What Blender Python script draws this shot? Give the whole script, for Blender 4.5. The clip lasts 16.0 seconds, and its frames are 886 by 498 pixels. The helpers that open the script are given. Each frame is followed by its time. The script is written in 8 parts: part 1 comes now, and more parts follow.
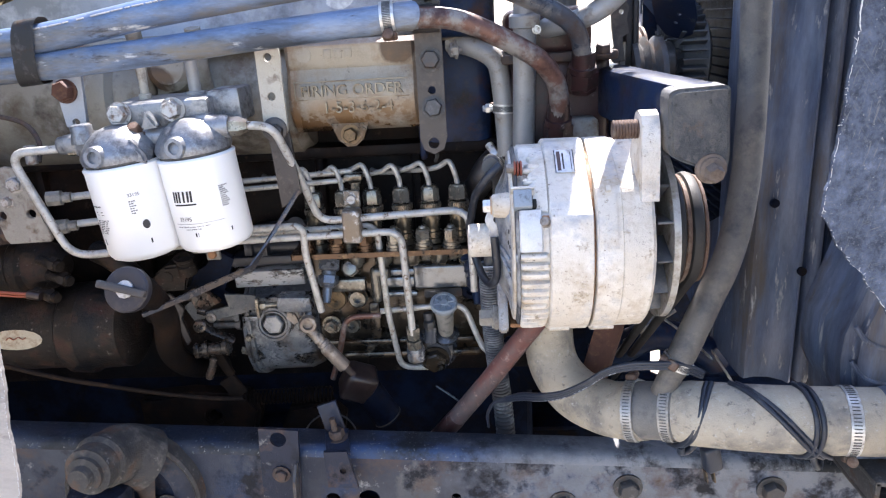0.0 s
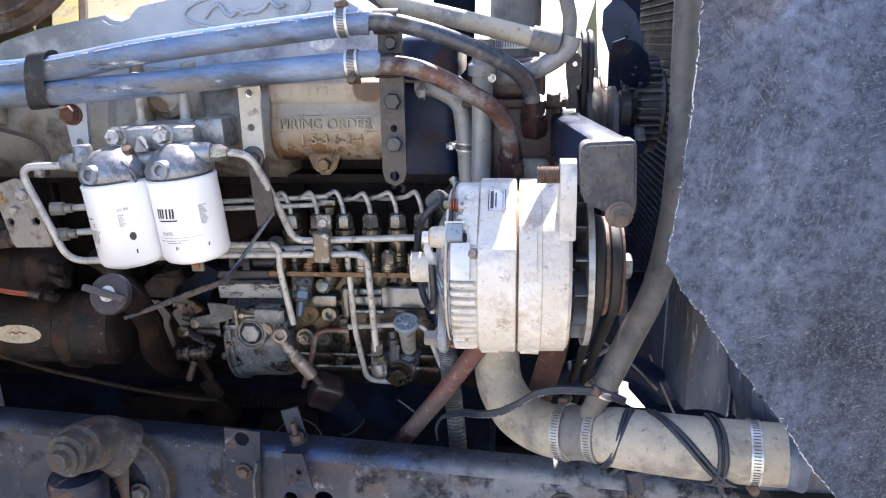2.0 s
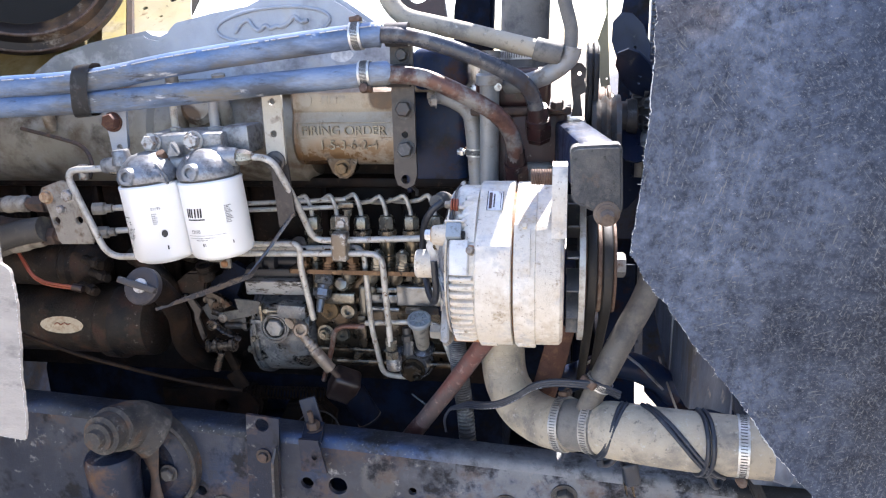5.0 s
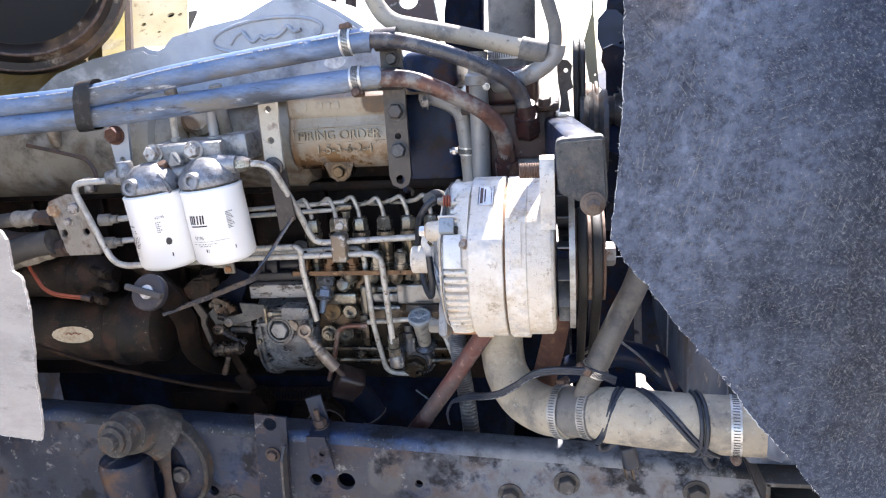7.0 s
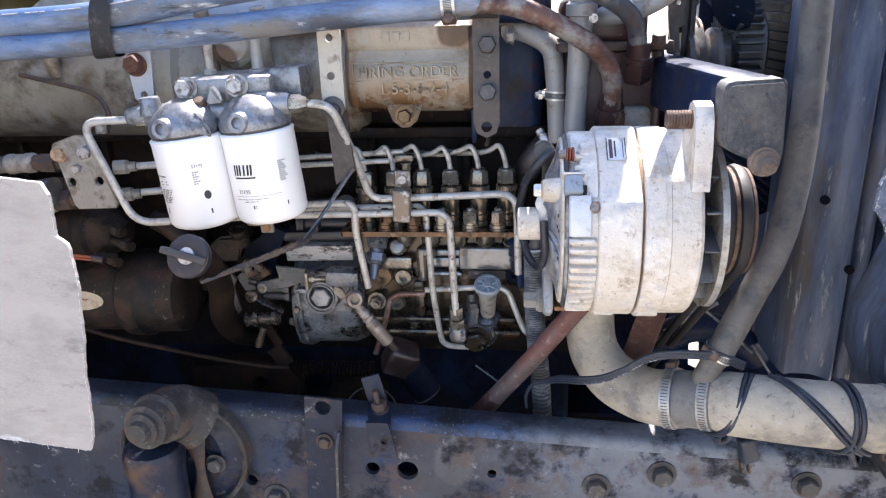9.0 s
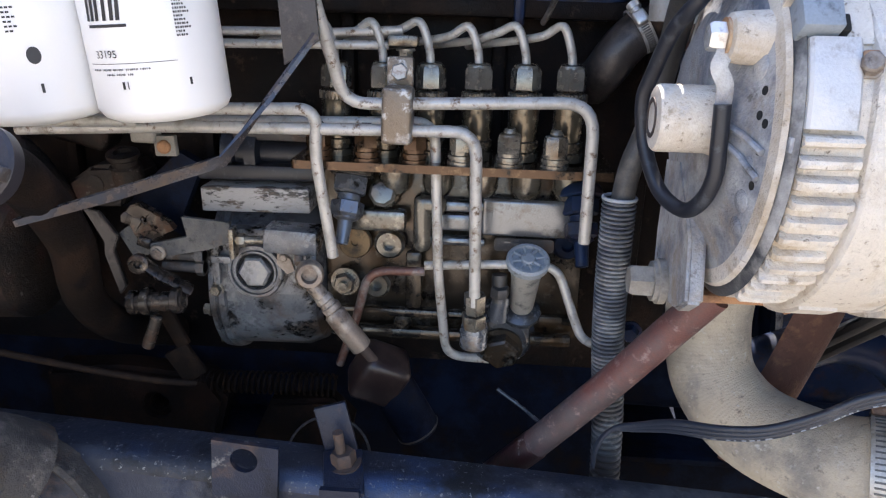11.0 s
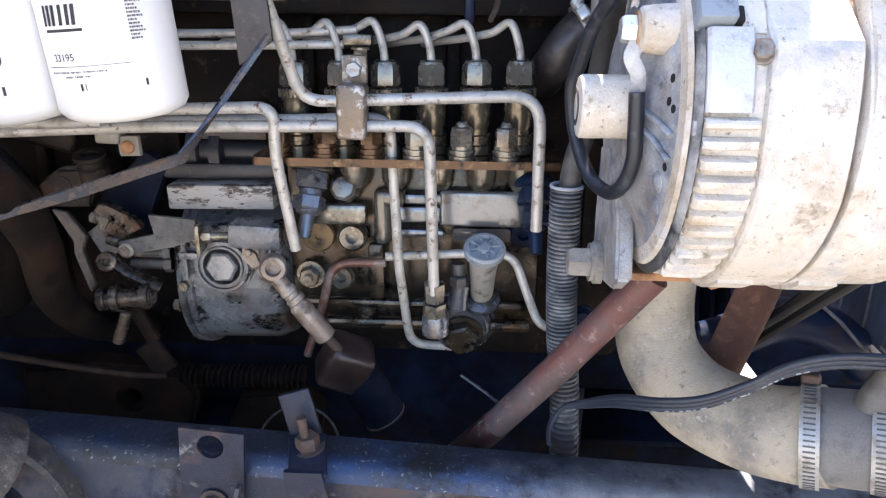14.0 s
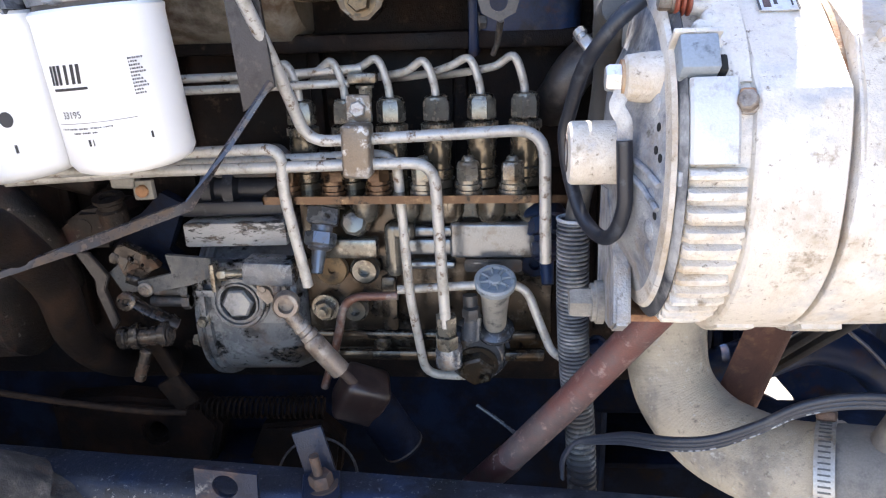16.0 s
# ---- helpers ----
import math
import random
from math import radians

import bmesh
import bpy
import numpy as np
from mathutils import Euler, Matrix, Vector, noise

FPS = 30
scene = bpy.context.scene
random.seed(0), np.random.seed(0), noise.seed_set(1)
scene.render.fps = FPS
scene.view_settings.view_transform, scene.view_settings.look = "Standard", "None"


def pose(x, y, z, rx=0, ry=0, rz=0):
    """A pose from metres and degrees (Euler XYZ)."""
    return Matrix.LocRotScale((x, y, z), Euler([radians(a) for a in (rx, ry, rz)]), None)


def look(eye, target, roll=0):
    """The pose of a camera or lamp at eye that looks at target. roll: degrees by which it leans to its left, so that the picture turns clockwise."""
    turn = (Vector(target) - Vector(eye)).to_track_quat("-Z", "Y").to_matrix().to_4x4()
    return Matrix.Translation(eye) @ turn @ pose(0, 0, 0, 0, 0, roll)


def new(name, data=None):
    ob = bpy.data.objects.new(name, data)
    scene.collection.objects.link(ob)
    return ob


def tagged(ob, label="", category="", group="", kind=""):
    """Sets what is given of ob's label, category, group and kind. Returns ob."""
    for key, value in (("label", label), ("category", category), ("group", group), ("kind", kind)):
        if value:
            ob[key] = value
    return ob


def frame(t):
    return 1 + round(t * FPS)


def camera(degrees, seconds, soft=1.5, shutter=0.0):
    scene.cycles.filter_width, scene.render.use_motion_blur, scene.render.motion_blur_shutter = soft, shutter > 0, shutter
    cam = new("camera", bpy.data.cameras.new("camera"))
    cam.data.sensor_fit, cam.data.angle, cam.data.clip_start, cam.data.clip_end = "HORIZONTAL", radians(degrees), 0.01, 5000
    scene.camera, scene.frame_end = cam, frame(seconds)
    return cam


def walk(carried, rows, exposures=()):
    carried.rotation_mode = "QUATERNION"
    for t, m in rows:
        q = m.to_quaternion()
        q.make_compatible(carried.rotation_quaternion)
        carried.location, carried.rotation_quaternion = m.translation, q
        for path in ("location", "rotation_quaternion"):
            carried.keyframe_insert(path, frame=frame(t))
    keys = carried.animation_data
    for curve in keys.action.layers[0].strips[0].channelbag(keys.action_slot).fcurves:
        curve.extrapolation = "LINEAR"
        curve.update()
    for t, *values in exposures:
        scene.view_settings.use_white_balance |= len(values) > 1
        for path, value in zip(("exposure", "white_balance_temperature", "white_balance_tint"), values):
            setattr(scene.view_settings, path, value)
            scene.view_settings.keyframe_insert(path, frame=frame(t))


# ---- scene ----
cam = camera(63.9, 16.0, soft=1.2)
METRES, EYE, TILT, LEAN, TURN = 0.95, 1.45, -18.0, 3.2, 2.5
ROWS = [
    (0.0, 0.0, 0.0, 0.0, -0.0, -0.0, 0.0),
    (0.5, 0.0061, -0.0071, -0.0026, 0.23, -0.14, -0.68),
    (1.0, 0.0266, -0.0229, -0.0002, -0.02, 0.41, -1.14),
    (1.5, 0.0519, -0.0408, 0.0013, 0.35, 0.99, -0.86),
    (2.0, 0.0869, -0.0702, 0.0076, 2.36, 1.59, -3.06),
    (2.5, 0.1188, -0.089, 0.0018, 4.99, 1.93, -4.13),
    (3.0, 0.1209, -0.0969, -0.0064, 6.41, 1.95, -6.18),
    (3.5, 0.1238, -0.0948, -0.0087, 3.82, 2.24, -6.25),
    (4.0, 0.1239, -0.0962, -0.0072, 4.5, 2.15, -5.44),
    (6.5, 0.1526, -0.1397, -0.0085, 6.3, 2.68, -2.19),
    (7.0, 0.1503, -0.1365, -0.0171, 6.46, 2.69, -1.66),
    (7.5, 0.164, -0.1371, -0.0164, 6.44, 2.42, -0.46),
    (8.0, 0.1545, -0.1437, -0.0165, 6.69, 2.5, -3.16),
    (8.5, 0.0768, -0.0831, 0.0029, 4.49, 0.3, -3.97),
    (9.0, -0.0122, -0.0194, -0.0058, 2.93, -1.18, -2.5),
    (9.5, -0.0529, 0.1178, -0.0326, 3.95, -1.57, -0.48),
    (10.0, -0.0711, 0.3079, -0.0658, 0.92, -1.11, -4.43),
    (12.5, -0.0584, 0.3438, -0.0507, -1.5, -0.74, -3.8),
    (13.0, -0.0413, 0.3501, -0.0534, -1.51, -1.01, -2.86),
    (13.5, -0.0414, 0.3354, -0.0596, -1.35, -1.11, -3.54),
    (14.0, -0.0454, 0.3122, -0.0621, -1.17, -0.81, -3.65),
    (14.5, -0.0417, 0.315, -0.0598, -0.98, -0.42, -3.65),
    (15.0, -0.0227, 0.3335, -0.0526, -0.71, -0.36, -2.37),
    (15.5, -0.0158, 0.3377, -0.05, 0.56, -0.42, -2.63),
    (16.0, -0.0246, 0.3118, -0.0385, 1.8, -0.53, -2.14),
]
walk(cam, [(t, pose(0, 0, EYE, TILT, LEAN, TURN) @ pose(METRES * x, METRES * y, METRES * z, 90 + pitch, roll, yaw)) for t, x, y, z, yaw, pitch, roll in ROWS],
     exposures=[(0.0, 2.04, 6260, 17), (9.0, 2.03, 6350, 17), (10.0, 1.76, 6350, 17), (12.5, 2.36, 6320, 17), (16.0, 2.34, 6320, 17)])

# ---- world, sun, exposure ----
world = bpy.data.worlds.new("sky")
scene.world = world
world.use_nodes = True
SUN_EL, SUN_AZ = radians(54), radians(8)
_sky = world.node_tree.nodes.new("ShaderNodeTexSky")
_sky.sky_type, _sky.sun_disc = "NISHITA", False
_sky.sun_elevation, _sky.sun_rotation = SUN_EL, SUN_AZ
world.node_tree.links.new(_sky.outputs[0], world.node_tree.nodes["Background"].inputs[0])
world.node_tree.nodes["Background"].inputs[1].default_value = 0.15
sun_dir = Vector((math.sin(SUN_AZ) * math.cos(SUN_EL), math.cos(SUN_AZ) * math.cos(SUN_EL), math.sin(SUN_EL)))
_sl = bpy.data.lights.new("sun", "SUN")
_sl.energy, _sl.angle, _sl.color = 5.0, radians(0.5), (1.0, 0.95, 0.87)
sun = new("sun", _sl)
sun.matrix_world = look(sun_dir * 20, (0, 0, 0))

# ---- materials ----
def mat(name, base, rough=0.5, metal=0.0, spots=(), scale=60.0, vary=0.25, bump=0.15, fine=900.0, stretch=(1, 1, 1), rough_vary=0.2, spec=0.5, scratch=(), zones=()):
    """A worn surface: base colour with slow and fine variation, stains and other colour zones (colour, centre, radii,
    roughness, noise scale, raggedness, softness, amount) in the object's own space, then layers of (colour, amount,
    scale, roughness)."""
    m = bpy.data.materials.new(name)
    m.use_nodes = True
    nt = m.node_tree
    N, L = nt.nodes, nt.links
    bsdf = N["Principled BSDF"]
    tc = N.new("ShaderNodeTexCoord")
    mp = N.new("ShaderNodeMapping")
    mp.inputs["Scale"].default_value = stretch
    L.new(tc.outputs["Object"], mp.inputs["Vector"])

    def noise_tex(sc, detail=4.0, rg=0.6):
        n = N.new("ShaderNodeTexNoise")
        n.inputs["Scale"].default_value, n.inputs["Detail"].default_value, n.inputs["Roughness"].default_value = sc, detail, rg
        L.new(mp.outputs[0], n.inputs["Vector"])
        return n.outputs["Fac"]

    def mathn(op, a, b):
        n = N.new("ShaderNodeMath")
        n.operation = op
        for k, v in enumerate((a, b)):
            if isinstance(v, (int, float)):
                n.inputs[k].default_value = v
            else:
                L.new(v, n.inputs[k])
        return n.outputs[0]

    def mixc(f, a, b, kind="MIX"):
        n = N.new("ShaderNodeMix")
        n.data_type, n.blend_type = "RGBA", kind
        L.new(f, n.inputs[0])
        for k, v in ((6, a), (7, b)):
            if isinstance(v, tuple):
                n.inputs[k].default_value = (*v, 1)
            else:
                L.new(v, n.inputs[k])
        return n.outputs[2]

    def ramp(src, lo, hi):
        n = N.new("ShaderNodeMapRange")
        n.inputs[1].default_value, n.inputs[2].default_value = lo, hi
        L.new(src, n.inputs[0])
        return n.outputs[0]

    slow, grain = noise_tex(scale * 0.35), noise_tex(fine, 2.0)
    d = tuple(c * (1 - vary) for c in base)
    u = tuple(min(1.0, c * (1 + vary)) for c in base)
    col = mixc(ramp(slow, 0.3, 0.7), d, u)
    col = mixc(ramp(grain, 0.35, 0.75), col, tuple(min(1.0, c * (1 + vary * 0.6)) for c in base))
    rg = mathn("ADD", rough - rough_vary / 2, mathn("MULTIPLY", slow, rough_vary))
    for c, centre, radii, r, sc, ragged, soft, amount in zones:
        away = N.new("ShaderNodeVectorMath")
        away.operation = "SUBTRACT"
        L.new(tc.outputs["Object"], away.inputs[0])
        away.inputs[1].default_value = centre
        ratio = N.new("ShaderNodeVectorMath")
        ratio.operation = "DIVIDE"
        L.new(away.outputs[0], ratio.inputs[0])
        ratio.inputs[1].default_value = radii
        far = N.new("ShaderNodeVectorMath")
        far.operation = "LENGTH"
        L.new(ratio.outputs[0], far.inputs[0])
        edge = mathn("ADD", far.outputs["Value"], mathn("MULTIPLY", mathn("SUBTRACT", noise_tex(sc, 7.0, 0.66), 0.5), ragged))
        f = mathn("MULTIPLY", ramp(edge, 1 + soft, 1 - soft), amount)
        col = mixc(f, col, c)
        n = N.new("ShaderNodeMix")
        L.new(f, n.inputs[0])
        L.new(rg, n.inputs[2])
        n.inputs[3].default_value = r
        rg = n.outputs[0]
    for c, amount, sc, r, *soft in spots:
        wide = soft[0] if soft else 0.09
        f = ramp(noise_tex(sc, 6.0, 0.68), 0.675 - 0.29 * amount - wide, 0.675 - 0.29 * amount + wide)
        col = mixc(f, col, c)
        n = N.new("ShaderNodeMix")
        L.new(f, n.inputs[0])
        L.new(rg, n.inputs[2])
        n.inputs[3].default_value = r
        rg = n.outputs[0]
    for c, turn, sc, lo in scratch:
        m2 = N.new("ShaderNodeMapping")
        m2.vector_type = "TEXTURE"
        m2.inputs["Rotation"].default_value, m2.inputs["Scale"].default_value = (0, radians(turn), 0), (1, 1, 8)
        L.new(tc.outputs["Object"], m2.inputs["Vector"])
        n = N.new("ShaderNodeTexNoise")
        n.inputs["Scale"].default_value, n.inputs["Detail"].default_value = sc, 3.0
        L.new(m2.outputs[0], n.inputs["Vector"])
        patch = ramp(noise_tex(5.5 + turn * 0.013, 3.0), 0.44, 0.66)
        col = mixc(mathn("MULTIPLY", ramp(n.outputs["Fac"], lo, lo + 0.10), patch), col, c)
    L.new(col, bsdf.inputs["Base Color"])
    L.new(rg, bsdf.inputs["Roughness"])
    bsdf.inputs["Metallic"].default_value = metal
    bsdf.inputs["Specular IOR Level"].default_value = spec
    bp = N.new("ShaderNodeBump")
    bp.inputs["Strength"].default_value, bp.inputs["Distance"].default_value = bump, 0.0012
    L.new(mathn("ADD", mathn("MULTIPLY", grain, 0.5), noise_tex(scale * 3)), bp.inputs["Height"])
    L.new(bp.outputs[0], bsdf.inputs["Normal"])
    return m


DUST, RUST, OIL, CHALK = (0.36, 0.33, 0.28), (0.135, 0.070, 0.042), (0.009, 0.0085, 0.008), (0.6, 0.6, 0.58)
M_TUBE = mat("zinc_tube", (0.43, 0.42, 0.395), 0.42, 0.3, [((0.30, 0.28, 0.24), 0.35, 70, 0.7), ((0.13, 0.085, 0.05), 0.20, 120, 0.8, 0.05)], vary=0.15)
M_NUT = mat("oily_steel_nut", (0.215, 0.200, 0.168), 0.26, 0.6, [(OIL, 0.20, 110, 0.2, 0.10), ((0.13, 0.085, 0.045), 0.34, 70, 0.35, 0.12)], bump=0.12)
M_BOLT = mat("plated_bolt", (0.34, 0.33, 0.32), 0.42, 0.45, [((0.17, 0.10, 0.06), 0.25, 120, 0.8), (OIL, 0.15, 150, 0.4)])
M_RUSTY = mat("rusty_steel", (0.058, 0.039, 0.031), 0.72, 0.1, [((0.11, 0.062, 0.040), 0.30, 80, 0.9), ((0.022, 0.020, 0.020), 0.38, 50, 0.6)], bump=0.5)
M_PUMP = mat("oil_filmed_aluminium", (0.130, 0.126, 0.112), 0.18, 0.6, [((0.075, 0.046, 0.020), 0.32, 36, 0.15, 0.10), (OIL, 0.26, 50, 0.16, 0.07), ((0.33, 0.315, 0.275), 0.22, 60, 0.2, 0.08)], bump=0.08)
M_PUMPL = mat("clean_pump_aluminium", (0.175, 0.188, 0.204), 0.20, 0.6, [(OIL, 0.16, 50, 0.18, 0.08), ((0.11, 0.090, 0.06), 0.22, 36, 0.2, 0.10)], bump=0.07)
M_FLANGE = mat("oily_brown_flange", (0.070, 0.040, 0.022), 0.20, 0.5, [(OIL, 0.34, 60, 0.2, 0.05), ((0.20, 0.14, 0.08), 0.16, 90, 0.3)], bump=0.2)
# Ragged black band low on the governor's right, brown along its bottom.
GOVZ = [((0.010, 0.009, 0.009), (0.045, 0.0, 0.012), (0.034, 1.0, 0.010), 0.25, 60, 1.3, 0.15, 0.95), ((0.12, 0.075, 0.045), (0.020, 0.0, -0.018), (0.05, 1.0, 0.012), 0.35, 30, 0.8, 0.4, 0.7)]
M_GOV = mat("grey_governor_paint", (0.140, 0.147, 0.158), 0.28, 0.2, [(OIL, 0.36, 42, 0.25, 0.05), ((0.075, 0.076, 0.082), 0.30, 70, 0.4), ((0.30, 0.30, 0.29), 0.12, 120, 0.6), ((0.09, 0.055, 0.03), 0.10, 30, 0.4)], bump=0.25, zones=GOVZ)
M_CHIP = mat("chipped_light_paint", (0.30, 0.295, 0.285), 0.5, 0.0, [(OIL, 0.42, 60, 0.3, 0.03), ((0.02, 0.02, 0.02), 0.26, 190, 0.5, 0.03), ((0.15, 0.11, 0.08), 0.18, 120, 0.8)], stretch=(0.45, 1, 1.3), bump=0.4)
# Sunk near black for the bay's deep shade; the blue stands in for haze.
M_BLACK = mat("oily_black_iron_haze", (0.0042, 0.0062, 0.0130), 0.75, 0.0, [((0.013, 0.009, 0.007), 0.34, 40, 0.8), ((0.007, 0.014, 0.034), 0.40, 18, 0.6)], bump=0.4, spec=0.08)
M_NAVY = mat("dark_blue_engine_paint", (0.008, 0.018, 0.050), 0.36, 0.0, [(OIL, 0.36, 26, 0.4), ((0.035, 0.038, 0.048), 0.12, 60, 0.8), ((0.045, 0.020, 0.012), 0.16, 34, 0.7)], bump=0.2, spec=0.2)
M_BLOCK = mat("grey_beige_engine_paint", (0.225, 0.208, 0.172), 0.5, 0.1, [((0.105, 0.070, 0.042), 0.38, 13, 0.5), ((0.31, 0.30, 0.275), 0.25, 24, 0.7), ((0.045, 0.030, 0.020), 0.22, 22, 0.4)], bump=0.3, vary=0.15)
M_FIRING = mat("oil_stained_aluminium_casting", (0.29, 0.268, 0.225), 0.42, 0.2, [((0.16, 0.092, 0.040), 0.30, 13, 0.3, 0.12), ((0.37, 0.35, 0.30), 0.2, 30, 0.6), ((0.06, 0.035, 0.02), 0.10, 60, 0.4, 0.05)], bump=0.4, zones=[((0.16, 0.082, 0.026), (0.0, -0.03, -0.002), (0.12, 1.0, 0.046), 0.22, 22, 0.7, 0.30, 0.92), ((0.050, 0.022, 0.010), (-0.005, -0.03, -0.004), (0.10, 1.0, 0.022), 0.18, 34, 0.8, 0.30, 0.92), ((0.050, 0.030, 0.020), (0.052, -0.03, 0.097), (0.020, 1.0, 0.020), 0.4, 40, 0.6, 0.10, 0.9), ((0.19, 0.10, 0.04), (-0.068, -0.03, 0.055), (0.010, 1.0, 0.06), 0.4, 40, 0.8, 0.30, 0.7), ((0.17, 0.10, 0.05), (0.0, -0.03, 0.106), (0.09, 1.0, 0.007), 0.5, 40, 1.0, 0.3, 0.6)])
# First zone darkens the cover's left third; the second is a white chip.
M_VCOV = mat("blue_grey_valve_cover_paint", (0.325, 0.345, 0.38), 0.5, 0.1, [((0.38, 0.375, 0.36), 0.24, 22, 0.8), ((0.14, 0.145, 0.16), 0.22, 16, 0.5)], bump=0.15, zones=[((0.13, 0.128, 0.118), (-0.25, -0.04, 0.03), (0.13, 1.0, 0.10), 0.6, 16, 0.5, 0.4, 0.85), ((0.68, 0.68, 0.66), (0.152, -0.04, 0.0245), (0.014, 1.0, 0.008), 0.7, 90, 1.1, 0.05, 0.95)])
M_BLUE = mat("faded_blue_hose_rubber", (0.066, 0.124, 0.246), 0.42, 0.0, [((0.24, 0.28, 0.345), 0.44, 14, 0.55, 0.13), ((0.045, 0.054, 0.072), 0.36, 22, 0.5, 0.09), ((0.16, 0.145, 0.12), 0.22, 30, 0.8, 0.08), ((0.03, 0.03, 0.035), 0.12, 70, 0.7, 0.05), ((0.50, 0.51, 0.51), 0.03, 50, 0.8, 0.03)], stretch=(0.3, 1, 1), bump=0.25)
M_TAN = mat("dusty_tan_hose_rubber", (0.375, 0.330, 0.258), 0.75, 0.0, [((0.185, 0.172, 0.150), 0.36, 9, 0.7, 0.12), ((0.40, 0.345, 0.26), 0.34, 7, 0.9, 0.12), ((0.12, 0.115, 0.112), 0.24, 17, 0.6, 0.09), ((0.12, 0.108, 0.095), 0.07, 150, 0.8, 0.07), ((0.42, 0.40, 0.36), 0.12, 170, 0.9, 0.06)], bump=0.6, vary=0.14)
M_RUB = mat("dusty_black_rubber", (0.045, 0.044, 0.044), 0.5, 0.0, [((0.16, 0.145, 0.12), 0.28, 30, 0.9)], bump=0.25)
M_GREYHOSE = mat("grey_weathered_hose_rubber", (0.145, 0.138, 0.128), 0.65, 0.0, [((0.24, 0.22, 0.185), 0.3, 24, 0.9), ((0.06, 0.06, 0.06), 0.28, 34, 0.6)], bump=0.25)
M_RED = mat("worn_red_bar_paint", (0.120, 0.046, 0.039), 0.5, 0.0, [((0.085, 0.066, 0.066), 0.50, 22, 0.6, 0.10), ((0.045, 0.035, 0.038), 0.26, 16, 0.6, 0.12), ((0.28, 0.20, 0.18), 0.08, 110, 0.8)], bump=0.3)
M_COPPER = mat("rusted_copper_tube", (0.120, 0.058, 0.042), 0.42, 0.25, [((0.22, 0.205, 0.19), 0.46, 34, 0.6, 0.06), ((0.050, 0.022, 0.018), 0.34, 50, 0.5)], bump=0.25)
M_MAROON = mat("maroon_fitting_paint", (0.042, 0.017, 0.016), 0.36, 0.1, [((0.12, 0.085, 0.07), 0.18, 50, 0.8), (OIL, 0.34, 50, 0.3), ((0.30, 0.28, 0.26), 0.03, 70, 0.8, 0.04)], bump=0.3)
M_PIPE = mat("grey_steel_pipe_paint", (0.25, 0.255, 0.26), 0.45, 0.2, [((0.30, 0.27, 0.23), 0.3, 24, 0.8), ((0.13, 0.09, 0.065), 0.12, 50, 0.8)], bump=0.12)
M_RAIL = mat("black_rail_paint", (0.009, 0.013, 0.027), 0.36, 0.0, [((0.060, 0.064, 0.075), 0.28, 8, 0.7, 0.12), ((0.012, 0.034, 0.090), 0.22, 12, 0.6, 0.08), ((0.085, 0.056, 0.042), 0.24, 13, 0.85, 0.08), ((0.19, 0.186, 0.18), 0.08, 60, 0.9, 0.05), ((0.004, 0.005, 0.009), 0.33, 24, 0.6, 0.06)], bump=0.5, spec=0.30, zones=[((0.205, 0.212, 0.228), (0.50, -0.02, 0.13), (0.53, 1.0, 0.34), 0.7, 22, 0.55, 0.12, 0.9), ((0.048, 0.054, 0.068), (-0.20, -0.02, 0.16), (0.50, 1.0, 0.12), 0.7, 9, 1.0, 0.3, 0.35), ((0.17, 0.155, 0.13), (-0.085, -0.02, 0.205), (0.024, 1.0, 0.030), 0.8, 60, 1.1, 0.12, 0.75), ((0.055, 0.045, 0.040), (-0.10, -0.02, 0.10), (0.17, 1.0, 0.10), 0.8, 24, 1.2, 0.3, 0.7)])
M_RAILP = mat("grimy_black_paint", (0.008, 0.013, 0.028), 0.36, 0.0, [((0.046, 0.050, 0.060), 0.22, 8, 0.7, 0.10), ((0.012, 0.034, 0.090), 0.22, 12, 0.6, 0.08), ((0.095, 0.052, 0.030), 0.24, 16, 0.85, 0.08), ((0.19, 0.186, 0.18), 0.08, 60, 0.9, 0.05), ((0.004, 0.005, 0.009), 0.33, 24, 0.6, 0.06)], bump=0.5, spec=0.30)
M_DARKST = mat("dark_bracket_steel", (0.055, 0.053, 0.053), 0.5, 0.3, [((0.10, 0.058, 0.036), 0.18, 40, 0.8), ((0.17, 0.165, 0.16), 0.16, 110, 0.8)], bump=0.25)
M_STRAP = mat("cream_strap_paint", (0.36, 0.34, 0.295), 0.5, 0.1, [((0.12, 0.09, 0.07), 0.15, 70, 0.6)], bump=0.1)
M_STRAPD = mat("brown_black_strap", (0.044, 0.040, 0.040), 0.38, 0.35, [((0.12, 0.098, 0.085), 0.24, 50, 0.7), ((0.02, 0.018, 0.018), 0.25, 70, 0.4)], bump=0.2)
M_WHITE = mat("white_filter_enamel", (0.80, 0.80, 0.79), 0.35, 0.0, vary=0.02, bump=0.02)
M_INK = mat("black_print", (0.02, 0.02, 0.022), 0.5, vary=0.1, bump=0.0)
M_CAST = mat("grey_cast_aluminium", (0.225, 0.232, 0.245), 0.36, 0.5, [((0.40, 0.385, 0.35), 0.20, 45, 0.7), ((0.07, 0.07, 0.078), 0.32, 60, 0.5), ((0.10, 0.075, 0.055), 0.12, 34, 0.6)], bump=0.4)
M_ALT = mat("dusty_alternator_aluminium", (0.60, 0.548, 0.475), 0.62, 0.1, [((0.43, 0.345, 0.245), 0.36, 22, 0.8), ((0.72, 0.69, 0.64), 0.26, 18, 0.7), ((0.20, 0.16, 0.12), 0.08, 280, 0.9, 0.05), ((0.28, 0.22, 0.155), 0.08, 80, 0.9, 0.06), ((0.40, 0.40, 0.41), 0.18, 34, 0.6)], bump=0.8, vary=0.12)
